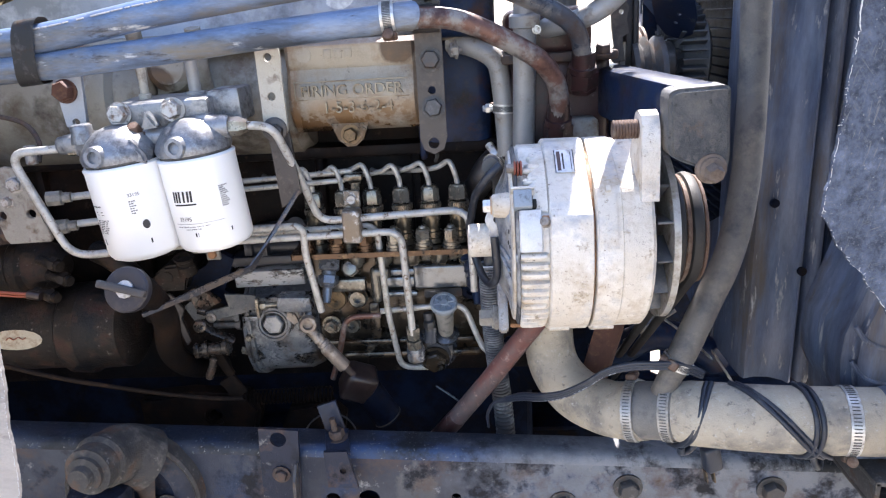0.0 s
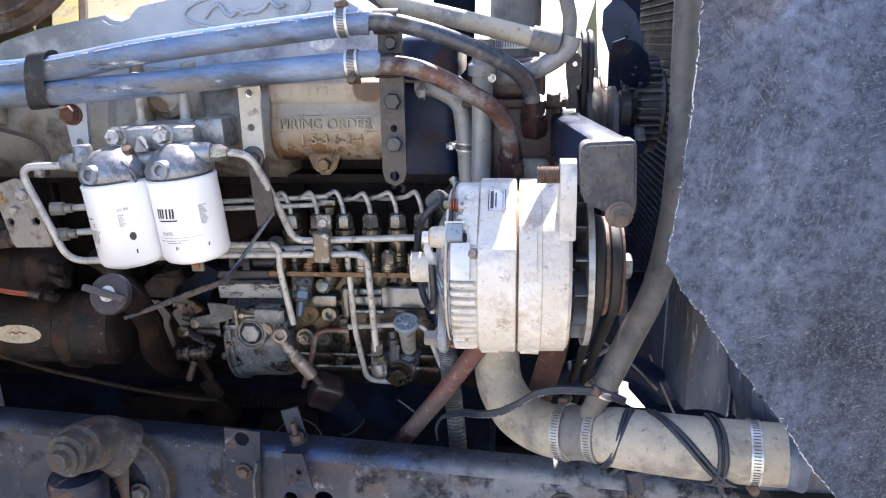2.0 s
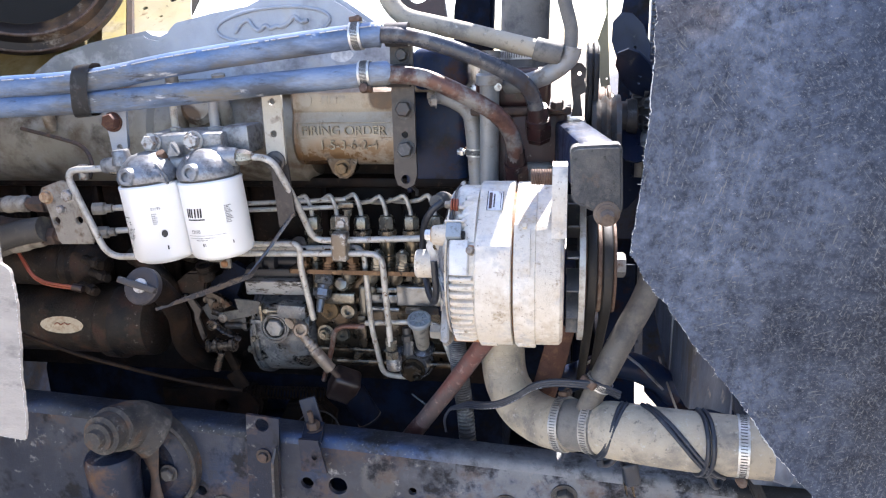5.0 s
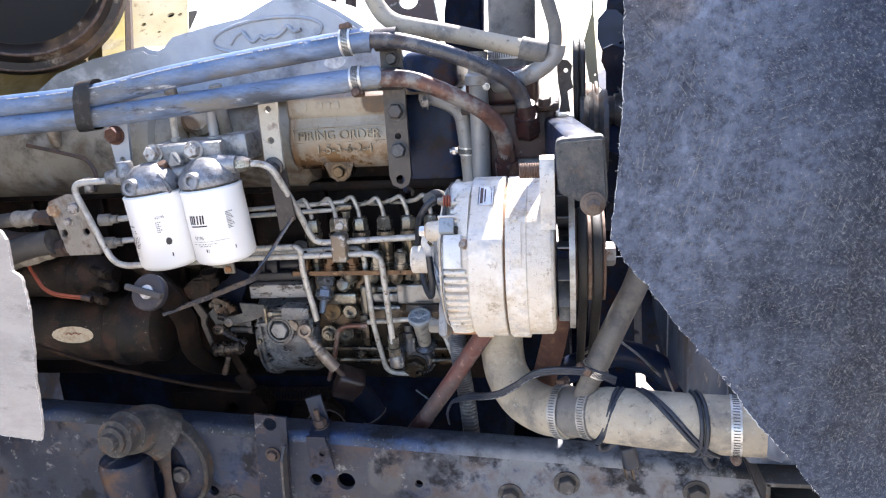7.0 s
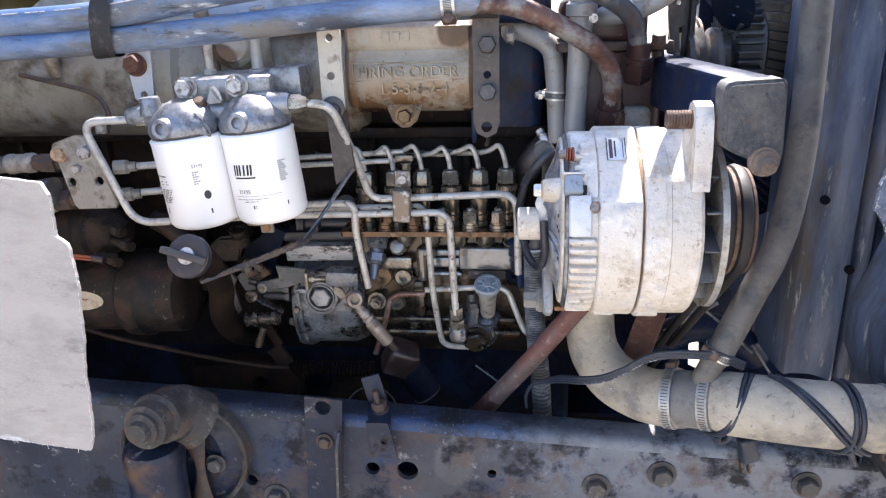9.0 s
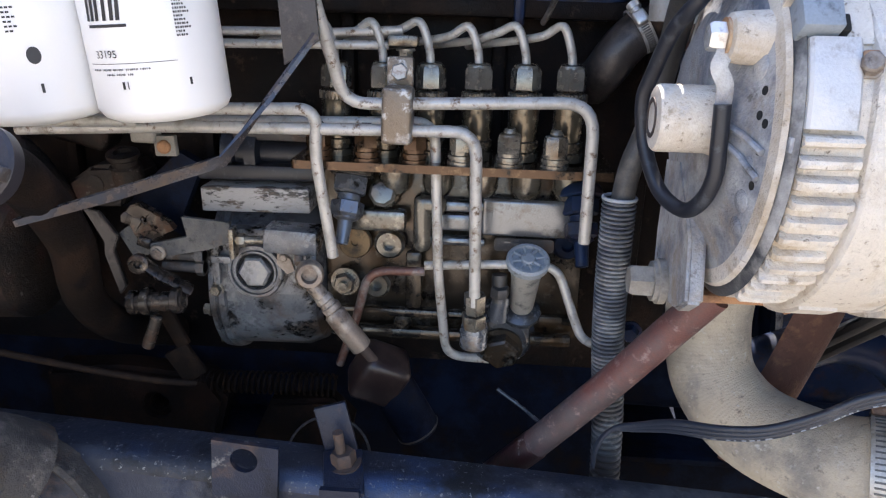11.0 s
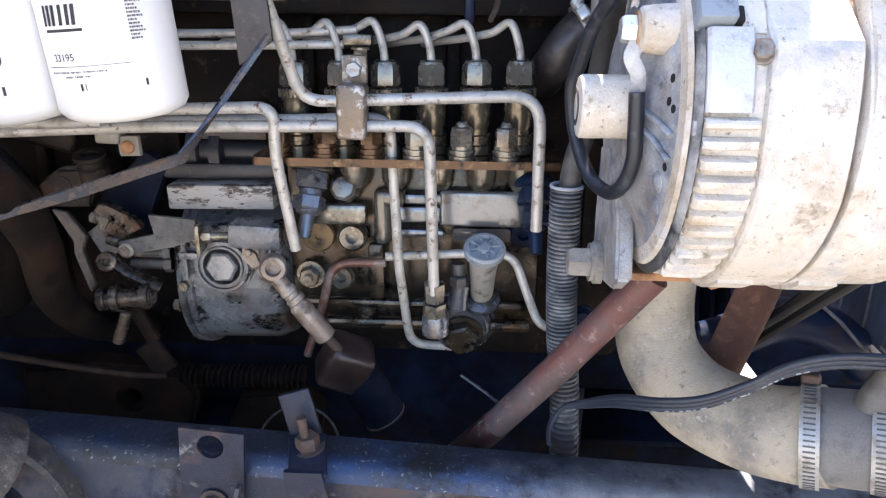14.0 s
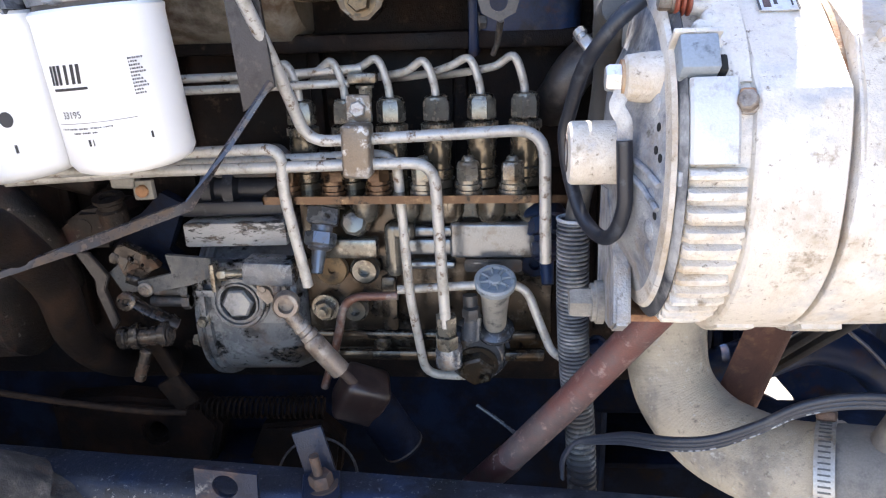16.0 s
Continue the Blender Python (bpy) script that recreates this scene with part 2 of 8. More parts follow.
M_ALTB = mat("grey_alternator_steel", (0.50, 0.50, 0.505), 0.5, 0.25, [((0.66, 0.635, 0.59), 0.35, 40, 0.8), ((0.22, 0.16, 0.115), 0.14, 50, 0.8)], bump=0.35)
# End plate's shade is in the base colour, darker and bluer; dirt lies over it.
M_ALTP = mat("dirty_shaded_end_plate", (0.31, 0.315, 0.325), 0.5, 0.15, [((0.27, 0.215, 0.16), 0.36, 34, 0.8), ((0.60, 0.585, 0.55), 0.26, 22, 0.7), ((0.13, 0.145, 0.18), 0.34, 26, 0.8, 0.08), ((0.10, 0.09, 0.08), 0.10, 90, 0.9, 0.05)], bump=0.7)
M_BAND = mat("dusty_dark_band", (0.060, 0.062, 0.068), 0.6, 0.0, [((0.40, 0.385, 0.36), 0.40, 22, 0.9), ((0.03, 0.032, 0.040), 0.28, 30, 0.6)], bump=0.5)
M_LEAD = mat("glossy_black_lead", (0.010, 0.012, 0.018), 0.42, 0.0, [((0.06, 0.065, 0.075), 0.10, 120, 0.6)], bump=0.03)
M_CORD = mat("black_cord_vinyl", (0.013, 0.018, 0.030), 0.40, 0.0, [((0.085, 0.085, 0.088), 0.16, 60, 0.8)], bump=0.08)
M_BLUEPIPE = mat("dark_blue_grey_pipe_paint", (0.040, 0.046, 0.060), 0.26, 0.1, [((0.15, 0.145, 0.14), 0.32, 30, 0.5, 0.06), ((0.045, 0.028, 0.022), 0.30, 40, 0.5)], bump=0.2)
M_BARREL = mat("grey_beige_primer_barrel", (0.235, 0.225, 0.205), 0.42, 0.0, [((0.15, 0.155, 0.165), 0.34, 30, 0.7), (OIL, 0.14, 60, 0.4)], bump=0.08)
M_HOLDER = mat("oil_browned_valve_holder", (0.140, 0.120, 0.088), 0.18, 0.65, [((0.075, 0.042, 0.020), 0.40, 60, 0.4), ((0.30, 0.29, 0.26), 0.20, 70, 0.5), (OIL, 0.26, 90, 0.4, 0.05)], bump=0.12)
M_ORUST = mat("bright_orange_rust", (0.30, 0.155, 0.075), 0.8, 0.0, [((0.14, 0.07, 0.04), 0.35, 60, 0.9), ((0.42, 0.33, 0.22), 0.25, 45, 0.9)], bump=0.5)
M_DUSTB = mat("dust_caked_bolt", (0.13, 0.098, 0.076), 0.8, 0.0, [((0.08, 0.055, 0.042), 0.3, 80, 0.9), ((0.20, 0.17, 0.145), 0.25, 50, 0.9)], bump=0.6)
M_RATING = mat("scuffed_silver_label", (0.52, 0.53, 0.55), 0.4, 0.4, [((0.30, 0.27, 0.24), 0.25, 120, 0.8)], bump=0.05)
M_COOLH = mat("brown_grey_coolant_hose", (0.105, 0.097, 0.088), 0.6, 0.0, [((0.20, 0.18, 0.15), 0.28, 24, 0.9), ((0.045, 0.046, 0.052), 0.30, 34, 0.6)], bump=0.25)
# The zone turns the loom darker brown towards its lower end.
M_LOOM = mat("dusty_grey_loom_plastic", (0.110, 0.115, 0.125), 0.5, 0.0, [((0.34, 0.335, 0.32), 0.30, 40, 0.8), ((0.035, 0.040, 0.052), 0.30, 34, 0.5)], bump=0.1, zones=[((0.045, 0.040, 0.036), (0.008, 0.0, -0.02), (0.1, 0.1, 0.055), 0.7, 30, 0.5, 0.3, 0.8)])
M_BLADE = mat("dark_stained_steel_strip", (0.052, 0.056, 0.068), 0.22, 0.5, [((0.090, 0.060, 0.040), 0.42, 40, 0.4), ((0.11, 0.09, 0.075), 0.16, 40, 0.5), ((0.02, 0.02, 0.025), 0.14, 60, 0.4, 0.05)], bump=0.2)
M_FITTING = mat("blue_grey_oily_fitting", (0.115, 0.130, 0.155), 0.26, 0.5, [(OIL, 0.26, 70, 0.3, 0.05), ((0.30, 0.30, 0.30), 0.22, 60, 0.35), ((0.14, 0.095, 0.05), 0.16, 50, 0.4)], bump=0.15)
# Blue tints and the last zone paint the sky's sheen on the flange.
M_RAILN = mat("navy_flange_paint_sheen", (0.011, 0.015, 0.026), 0.40, 0.0, [((0.014, 0.034, 0.085), 0.18, 7, 0.6, 0.09), ((0.040, 0.045, 0.056), 0.20, 13, 0.8, 0.08), ((0.005, 0.006, 0.009), 0.38, 16, 0.6, 0.06), ((0.20, 0.20, 0.195), 0.10, 260, 0.9, 0.05)], bump=0.5, spec=0.42, zones=[((0.205, 0.212, 0.228), (0.50, -0.06, 0.25), (0.53, 0.095, 1.0), 0.7, 40, 0.6, 0.2, 0.85), ((0.016, 0.055, 0.16), (-0.10, -0.03, 0.25), (0.10, 0.018, 1.0), 0.45, 20, 0.9, 0.4, 0.6)])
M_CHIPR = mat("worn_brown_clamp_steel", (0.165, 0.130, 0.095), 0.40, 0.35, [((0.48, 0.47, 0.45), 0.34, 95, 0.5, 0.04), ((0.06, 0.040, 0.026), 0.26, 60, 0.4, 0.05), ((0.33, 0.31, 0.28), 0.25, 40, 0.5)], bump=0.4)
M_OILB = mat("black_oily_casting", (0.042, 0.033, 0.024), 0.20, 0.4, [((0.070, 0.040, 0.018), 0.34, 15, 0.2, 0.10), (OIL, 0.38, 40, 0.18, 0.06), ((0.16, 0.150, 0.13), 0.14, 70, 0.25)], bump=0.12)
M_CLAMP = mat("dusty_clamp_steel", (0.36, 0.35, 0.33), 0.45, 0.5, [((0.25, 0.225, 0.18), 0.40, 50, 0.8), ((0.13, 0.09, 0.06), 0.08, 90, 0.8)], bump=0.15)
M_SLEEVE = mat("pale_grimy_fitting_sleeve", (0.20, 0.185, 0.16), 0.65, 0.0, [((0.10, 0.085, 0.07), 0.36, 40, 0.7), ((0.30, 0.285, 0.255), 0.25, 50, 0.8)], bump=0.5)
M_FANB = mat("dark_blue_fan_paint", (0.004, 0.011, 0.036), 0.42, 0.0, [((0.010, 0.016, 0.030), 0.3, 30, 0.7), ((0.10, 0.10, 0.10), 0.08, 60, 0.8, 0.05)], bump=0.1)
M_FAN = mat("black_fan_steel", (0.085, 0.090, 0.100), 0.45, 0.2, [((0.25, 0.235, 0.21), 0.22, 40, 0.9)], bump=0.15)
M_BELT = mat("worn_belt_rubber", (0.015, 0.014, 0.014), 0.6, 0.0, [((0.045, 0.034, 0.026), 0.22, 60, 0.8)], bump=0.2)
M_BOX = mat("dusty_grey_bracket_casting", (0.075, 0.076, 0.077), 0.62, 0.1, [((0.17, 0.160, 0.145), 0.28, 30, 0.9, 0.12), ((0.038, 0.042, 0.050), 0.34, 22, 0.6), ((0.13, 0.125, 0.115), 0.24, 90, 0.9, 0.08), ((0.15, 0.105, 0.07), 0.05, 40, 0.9), ((0.03, 0.03, 0.032), 0.14, 130, 0.8, 0.06)], bump=0.9)
M_SHROUD = mat("blue_black_radiator_steel", (0.095, 0.125, 0.190), 0.36, 0.1, [((0.25, 0.266, 0.31), 0.32, 15, 0.8, 0.12), ((0.020, 0.026, 0.046), 0.46, 17, 0.45, 0.12), ((0.12, 0.095, 0.07), 0.16, 26, 0.8, 0.10), ((0.40, 0.385, 0.36), 0.10, 70, 0.9, 0.04)], stretch=(1, 1, 0.20), bump=0.35)
# Liner: paler blue-grey towards the upper left, near black to the right, two small marks.
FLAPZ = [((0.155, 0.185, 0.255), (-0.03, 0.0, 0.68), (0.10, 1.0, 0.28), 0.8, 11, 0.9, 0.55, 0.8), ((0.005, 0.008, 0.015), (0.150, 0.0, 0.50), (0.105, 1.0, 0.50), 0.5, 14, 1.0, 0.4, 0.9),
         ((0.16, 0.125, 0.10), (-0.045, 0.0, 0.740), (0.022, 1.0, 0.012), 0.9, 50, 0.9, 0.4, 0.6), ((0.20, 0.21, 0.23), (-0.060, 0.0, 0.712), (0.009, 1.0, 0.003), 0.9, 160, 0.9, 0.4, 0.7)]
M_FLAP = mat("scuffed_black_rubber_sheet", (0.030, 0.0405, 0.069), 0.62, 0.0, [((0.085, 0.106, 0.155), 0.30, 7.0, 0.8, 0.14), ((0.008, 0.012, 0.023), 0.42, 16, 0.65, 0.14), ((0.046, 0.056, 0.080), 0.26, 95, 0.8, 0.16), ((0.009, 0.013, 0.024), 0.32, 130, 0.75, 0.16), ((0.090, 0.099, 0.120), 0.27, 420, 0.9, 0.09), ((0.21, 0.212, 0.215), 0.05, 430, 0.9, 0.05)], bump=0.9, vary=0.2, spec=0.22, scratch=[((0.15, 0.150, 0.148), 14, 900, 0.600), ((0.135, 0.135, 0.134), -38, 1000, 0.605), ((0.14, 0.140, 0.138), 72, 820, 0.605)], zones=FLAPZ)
# Sheet coloured far paler than the black liner on the right.
M_FLAPL = mat("pale_grey_sheet", (0.30, 0.268, 0.240), 0.85, 0.0, [((0.345, 0.315, 0.285), 0.4, 6, 0.9, 0.2), ((0.225, 0.203, 0.185), 0.24, 26, 0.9, 0.12), ((0.17, 0.155, 0.145), 0.05, 60, 0.9, 0.08), ((0.55, 0.53, 0.50), 0.02, 26, 0.9, 0.04)], bump=0.5, stretch=(0.5, 1, 1.2))
M_FIBRE = mat("white_torn_fibre", (0.46, 0.455, 0.44), 0.9, 0.0, bump=0.3)
M_STEEL = mat("bright_clamp_steel", (0.55, 0.55, 0.54), 0.36, 0.7, [((0.30, 0.27, 0.22), 0.22, 60, 0.8), (RUST, 0.06, 90, 0.8)], bump=0.08)
M_SCREW = mat("rusty_clamp_screw", (0.105, 0.065, 0.047), 0.6, 0.3, [((0.075, 0.040, 0.026), 0.3, 100, 0.9), ((0.22, 0.18, 0.145), 0.18, 70, 0.9)], bump=0.4)
M_YELLOW = mat("faded_yellow_body_paint", (0.46, 0.385, 0.14), 0.5, 0.0, [((0.45, 0.42, 0.33), 0.3, 8, 0.8), ((0.16, 0.10, 0.05), 0.12, 14, 0.8)], bump=0.1)
M_DRUM = mat("dark_air_cleaner_paint", (0.020, 0.014, 0.011), 0.42, 0.1, [((0.15, 0.085, 0.042), 0.40, 14, 0.7, 0.10), ((0.30, 0.24, 0.18), 0.10, 30, 0.7, 0.06)], bump=0.2)
M_PRIMER = mat("blue_grey_primer_plastic", (0.22, 0.25, 0.28), 0.5, 0.0, [(OIL, 0.14, 80, 0.4)], bump=0.05)
M_CAP = mat("dull_black_cap_plastic", (0.026, 0.024, 0.029), 0.38, 0.0, [((0.08, 0.068, 0.062), 0.16, 50, 0.7)], bump=0.1)
M_STARTER = mat("grimy_starter_iron", (0.0150, 0.0115, 0.0095), 0.55, 0.0, [((0.006, 0.006, 0.007), 0.46, 22, 0.45, 0.07), ((0.052, 0.034, 0.022), 0.24, 34, 0.8), ((0.035, 0.013, 0.011), 0.15, 35, 0.6), ((0.15, 0.135, 0.12), 0.0, 150, 0.9, 0.04)], bump=0.9, spec=0.22)
M_LABEL = mat("cream_label", (0.36, 0.31, 0.23), 0.6, 0.0, [((0.2, 0.13, 0.08), 0.28, 80, 0.8)], bump=0.1)
M_ORANGE = mat("orange_red_wire", (0.20, 0.045, 0.022), 0.5, 0.0, bump=0.05)
M_GROUND = mat("dry_tan_gravel", (0.40, 0.34, 0.255), 0.95, 0.0, [((0.26, 0.22, 0.17), 0.35, 4, 0.95)], scale=4, fine=60, bump=0.6)
M_BRASS = mat("oily_brass_port", (0.10, 0.070, 0.038), 0.28, 0.5, [(OIL, 0.30, 100, 0.4)], bump=0.1)
M_PLATE = mat("rust_streaked_grey_plate", (0.215, 0.202, 0.178), 0.55, 0.1, [((0.135, 0.075, 0.038), 0.36, 26, 0.8, 0.07), (OIL, 0.14, 50, 0.4), ((0.30, 0.285, 0.255), 0.25, 40, 0.8)], bump=0.3)
M_RAISED = mat("rubbed_raised_casting", (0.26, 0.225, 0.165), 0.42, 0.2, [((0.12, 0.070, 0.030), 0.40, 30, 0.4)], bump=0.2)
# First zone paints shade together with dirt, mustard over the apron's left.
M_APRON = mat("pale_yellow_apron_paint", (0.42, 0.365, 0.215), 0.5, 0.0, [((0.45, 0.41, 0.30), 0.30, 7, 0.8, 0.15), ((0.20, 0.13, 0.065), 0.05, 22, 0.8, 0.05), ((0.08, 0.060, 0.035), 0.03, 60, 0.8, 0.04)], bump=0.1, zones=[((0.21, 0.155, 0.052), (-0.98, 0.06, 0.06), (0.20, 0.24, 1.0), 0.8, 16, 0.9, 0.25, 0.92), ((0.075, 0.052, 0.026), (-0.84, 0.13, 0.10), (0.05, 0.03, 1.0), 0.8, 60, 1.2, 0.3, 0.8)])
M_GREASE = mat("greasy_brown_steel", (0.044, 0.036, 0.031), 0.24, 0.45, [((0.15, 0.13, 0.105), 0.24, 70, 0.3, 0.07), (OIL, 0.34, 45, 0.2, 0.06), ((0.09, 0.045, 0.025), 0.22, 60, 0.6)], bump=0.35)
M_ROD = mat("tan_grimy_rod_steel", (0.20, 0.160, 0.128), 0.40, 0.25, [((0.09, 0.062, 0.045), 0.34, 45, 0.5), ((0.33, 0.30, 0.26), 0.24, 70, 0.5), (OIL, 0.14, 60, 0.3, 0.05)], bump=0.45)
M_SHIFT = mat("dull_brown_control_rod", (0.013, 0.009, 0.007), 0.7, 0.0, [((0.032, 0.019, 0.012), 0.3, 60, 0.8)], bump=0.4, spec=0.06)
M_CRUST = mat("caked_dirt_on_iron", (0.040, 0.036, 0.033), 0.8, 0.0, [((0.105, 0.092, 0.078), 0.34, 60, 0.9, 0.08), ((0.012, 0.012, 0.014), 0.38, 34, 0.6, 0.08), ((0.10, 0.050, 0.025), 0.20, 24, 0.9), ((0.20, 0.185, 0.165), 0.06, 150, 0.9, 0.05)], bump=1.0)
M_BOOT = mat("brown_black_rubber_boot", (0.020, 0.012, 0.011), 0.34, 0.0, [((0.05, 0.032, 0.026), 0.3, 60, 0.5)], bump=0.15)
M_SLOT = mat("shaded_clamp_slot", (0.10, 0.10, 0.10), 0.6, 0.4, bump=0.0)
M_LIFT = mat("dark_blue_grey_pump_body", (0.060, 0.067, 0.080), 0.24, 0.4, [(OIL, 0.34, 50, 0.2, 0.07), ((0.16, 0.16, 0.16), 0.20, 60, 0.35, 0.10), ((0.10, 0.07, 0.04), 0.14, 50, 0.4)], bump=0.15)
M_REDRUST = mat("red_brown_rusty_bolt", (0.080, 0.034, 0.023), 0.75, 0.1, [((0.06, 0.026, 0.018), 0.35, 60, 0.8), ((0.16, 0.085, 0.05), 0.2, 90, 0.9)], bump=0.5)
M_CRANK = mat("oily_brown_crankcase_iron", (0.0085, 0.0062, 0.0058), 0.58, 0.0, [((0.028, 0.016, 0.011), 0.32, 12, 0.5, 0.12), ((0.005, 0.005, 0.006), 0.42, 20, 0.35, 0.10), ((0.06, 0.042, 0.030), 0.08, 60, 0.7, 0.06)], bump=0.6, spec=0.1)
M_CHALK = mat("worn_white_print", (0.30, 0.31, 0.325), 0.7, 0.0, [((0.2, 0.2, 0.22), 0.3, 400, 0.8)], bump=0.05)
# Grime darkened further to stand in for shade low in the bay.
M_SHADEGRIME = mat("brown_black_grime_shade", (0.0085, 0.0058, 0.0045), 0.75, 0.0, [((0.026, 0.014, 0.009), 0.36, 22, 0.8, 0.12), ((0.003, 0.003, 0.004), 0.40, 30, 0.6, 0.09)], bump=0.8, spec=0.12)
# Matte black that stands in for the shade inside holes, slots and grooves.
M_HOLE = mat("painted_black_cavity", (0.008, 0.008, 0.008), 0.9, bump=0.0)

# ---- builders ----
ORIGIN = {}


def thing(name, at, label, category, group="", kind=""):
    ob = new(name)
    ob.location = at
    ob.empty_display_size = 0.02
    ORIGIN[ob.name] = Vector(at)
    return tagged(ob, label, category, group, kind)


def link_mesh(name, bm, material, at, smooth=38):
    for v in bm.verts:
        v.co -= at
    bmesh.ops.recalc_face_normals(bm, faces=bm.faces)
    me = bpy.data.meshes.new(name)
    bm.to_mesh(me)
    bm.free()
    me.materials.append(material)
    me.polygons.foreach_set("use_smooth", [True] * len(me.polygons))
    me.set_sharp_from_angle(angle=radians(smooth))
    return new(name, me)


def part(name, bm, material, parent, label="", smooth=38):
    base = ORIGIN[parent.name]
    at = base.copy()
    ob = link_mesh(name, bm, material, at, smooth)
    ORIGIN[ob.name] = at
    ob.parent = parent
    if label:
        ob["label"] = label
    return ob


def solid(name, bm, material, at, label, category, group="", kind="", smooth=38):
    ob = link_mesh(name, bm, material, Vector(at), smooth)
    ob.location = at
    ORIGIN[ob.name] = Vector(at)
    return tagged(ob, label, category, group, kind)


def basis(axis, hint=(0, 0, 1)):
    a = Vector(axis).normalized()
    h = Vector(hint)
    if abs(a.dot(h)) > 0.95:
        h = Vector((0, 1, 0))
    u = h.cross(a).normalized()
    return a, u, a.cross(u)


def lathe(bm, p0, axis, profile, n=20, phase=0.0, closed=True):
    """Rings of (distance along the axis, radius)."""
    a, u, v = basis(axis)
    rings = []
    for d, r in profile:
        c = Vector(p0) + a * d
        rings.append([bm.verts.new(c + (u * math.cos(t) + v * math.sin(t)) * r) for t in (phase + math.tau * k / n for k in range(n))])
    for r0, r1 in zip(rings, rings[1:]):
        for k in range(n):
            bm.faces.new((r0[k], r0[(k + 1) % n], r1[(k + 1) % n], r1[k]))
    if closed:
        bm.faces.new(rings[0])
        bm.faces.new(rings[-1])
    return bm


def cyl(bm, p0, p1, r, n=20, r1=None, bev=0.0):
    p0, p1 = Vector(p0), Vector(p1)
    length = (p1 - p0).length
    r1 = r if r1 is None else r1
    pr = [(0, r), (length, r1)] if not bev else [(0, r - bev), (bev, r), (length - bev, r1), (length, r1 - bev)]
    return lathe(bm, p0, p1 - p0, pr, n)


def hexhead(bm, p0, axis, r, h, washer=0.0, phase=0.3):
    a = Vector(axis).normalized()
    p0 = Vector(p0)
    if washer:
        cyl(bm, p0, p0 + a * h * 0.22, washer, 20)
        p0 = p0 + a * h * 0.22
    lathe(bm, p0, a, [(0, r), (h * 0.82, r), (h, r * 0.86)], 6, phase)
    return bm


def box(bm, c, s, rot=None, bev=0.0, seg=2):
    m = Matrix.Translation(c) @ (rot.to_4x4() if rot else Matrix()) @ Matrix.Diagonal((*s, 1))
    r = bmesh.ops.create_cube(bm, size=1, matrix=m)
    if bev:
        edges = list({e for v in r["verts"] for e in v.link_edges})
        bmesh.ops.bevel(bm, geom=edges, offset=bev, segments=seg, affect="EDGES", profile=0.5, clamp_overlap=True)
    return bm


def rotm(rx=0, ry=0, rz=0):
    return Euler([radians(a) for a in (rx, ry, rz)]).to_matrix()


def rounded(pts, rad, steps=5):
    """A line through pts with its corners rounded."""
    pts = [Vector(p) for p in pts]
    out = [pts[0]]
    for a, b, c in zip(pts, pts[1:], pts[2:]):
        d = min(rad, (b - a).length * 0.48, (c - b).length * 0.48)
        p, q = b + (a - b).normalized() * d, b + (c - b).normalized() * d
        out += [p * (1 - t) ** 2 + b * 2 * t * (1 - t) + q * t * t for t in (k / steps for k in range(steps + 1))]
    return out + [pts[-1]]


def glide(pts, steps=6):
    """A smooth line through all pts."""
    P = [Vector(p) for p in pts]
    P = [P[0] * 2 - P[1]] + P + [P[-1] * 2 - P[-2]]
    out = []
    for a, b, c, d in zip(P, P[1:], P[2:], P[3:]):
        for k in range(steps):
            t = k / steps
            out.append(0.5 * ((2 * b) + (c - a) * t + (2 * a - 5 * b + 4 * c - d) * t * t + (3 * b - a - 3 * c + d) * t ** 3))
    return out + [P[-2]]


def sweep(bm, pts, r, n=12, caps=True, flat=1.0, hint=(0, 0, 1)):
    """A tube along pts; r is a number or a function of 0..1; flat squeezes the section."""
    pts = [Vector(p) for p in pts]
    tang = [(pts[min(k + 1, len(pts) - 1)] - pts[max(k - 1, 0)]).normalized() for k in range(len(pts))]
    _, u, _ = basis(tang[0], hint)
    rings = []
    for k, (p, t) in enumerate(zip(pts, tang)):
        u = (u - t * u.dot(t)).normalized()
        v = t.cross(u)
        rr = r(k / (len(pts) - 1)) if callable(r) else r
        rings.append([bm.verts.new(p + u * (math.cos(a) * rr) + v * (math.sin(a) * rr * flat)) for a in (math.tau * j / n for j in range(n))])
    for r0, r1 in zip(rings, rings[1:]):
        for k in range(n):
            bm.faces.new((r0[k], r0[(k + 1) % n], r1[(k + 1) % n], r1[k]))
    if caps:
        bm.faces.new(rings[0])
        bm.faces.new(rings[-1])
    return bm


def ring_cut(bm, pts2, holes, org, u, v, thick, nseg=16):
    """A plate: an outline and round holes (x, y, radius[, aspect]) in the plane of u and v, thick along u x v."""
    org, u, v = Vector(org), Vector(u).normalized(), Vector(v).normalized()
    w = u.cross(v)
    loops = [[(x, y) for x, y in pts2]]
    for h in holes:
        asp = h[3] if len(h) > 3 else 1.0
        loops.append([(h[0] + h[2] * math.cos(math.tau * k / nseg), h[1] + h[2] * asp * math.sin(math.tau * k / nseg)) for k in range(nseg)])
    edges, first = [], []
    for lp in loops:
        vs = [bm.verts.new(org + u * x + v * y) for x, y in lp]
        first += vs
        edges += [bm.edges.new((a, b)) for a, b in zip(vs, vs[1:] + vs[:1])]
    fill = bmesh.ops.triangle_fill(bm, use_beauty=True, use_dissolve=False, edges=edges, normal=w)
    faces = [g for g in fill["geom"] if isinstance(g, bmesh.types.BMFace)]
    ext = bmesh.ops.extrude_face_region(bm, geom=faces)
    bmesh.ops.translate(bm, verts=[g for g in ext["geom"] if isinstance(g, bmesh.types.BMVert)], vec=w * thick)
    return bm


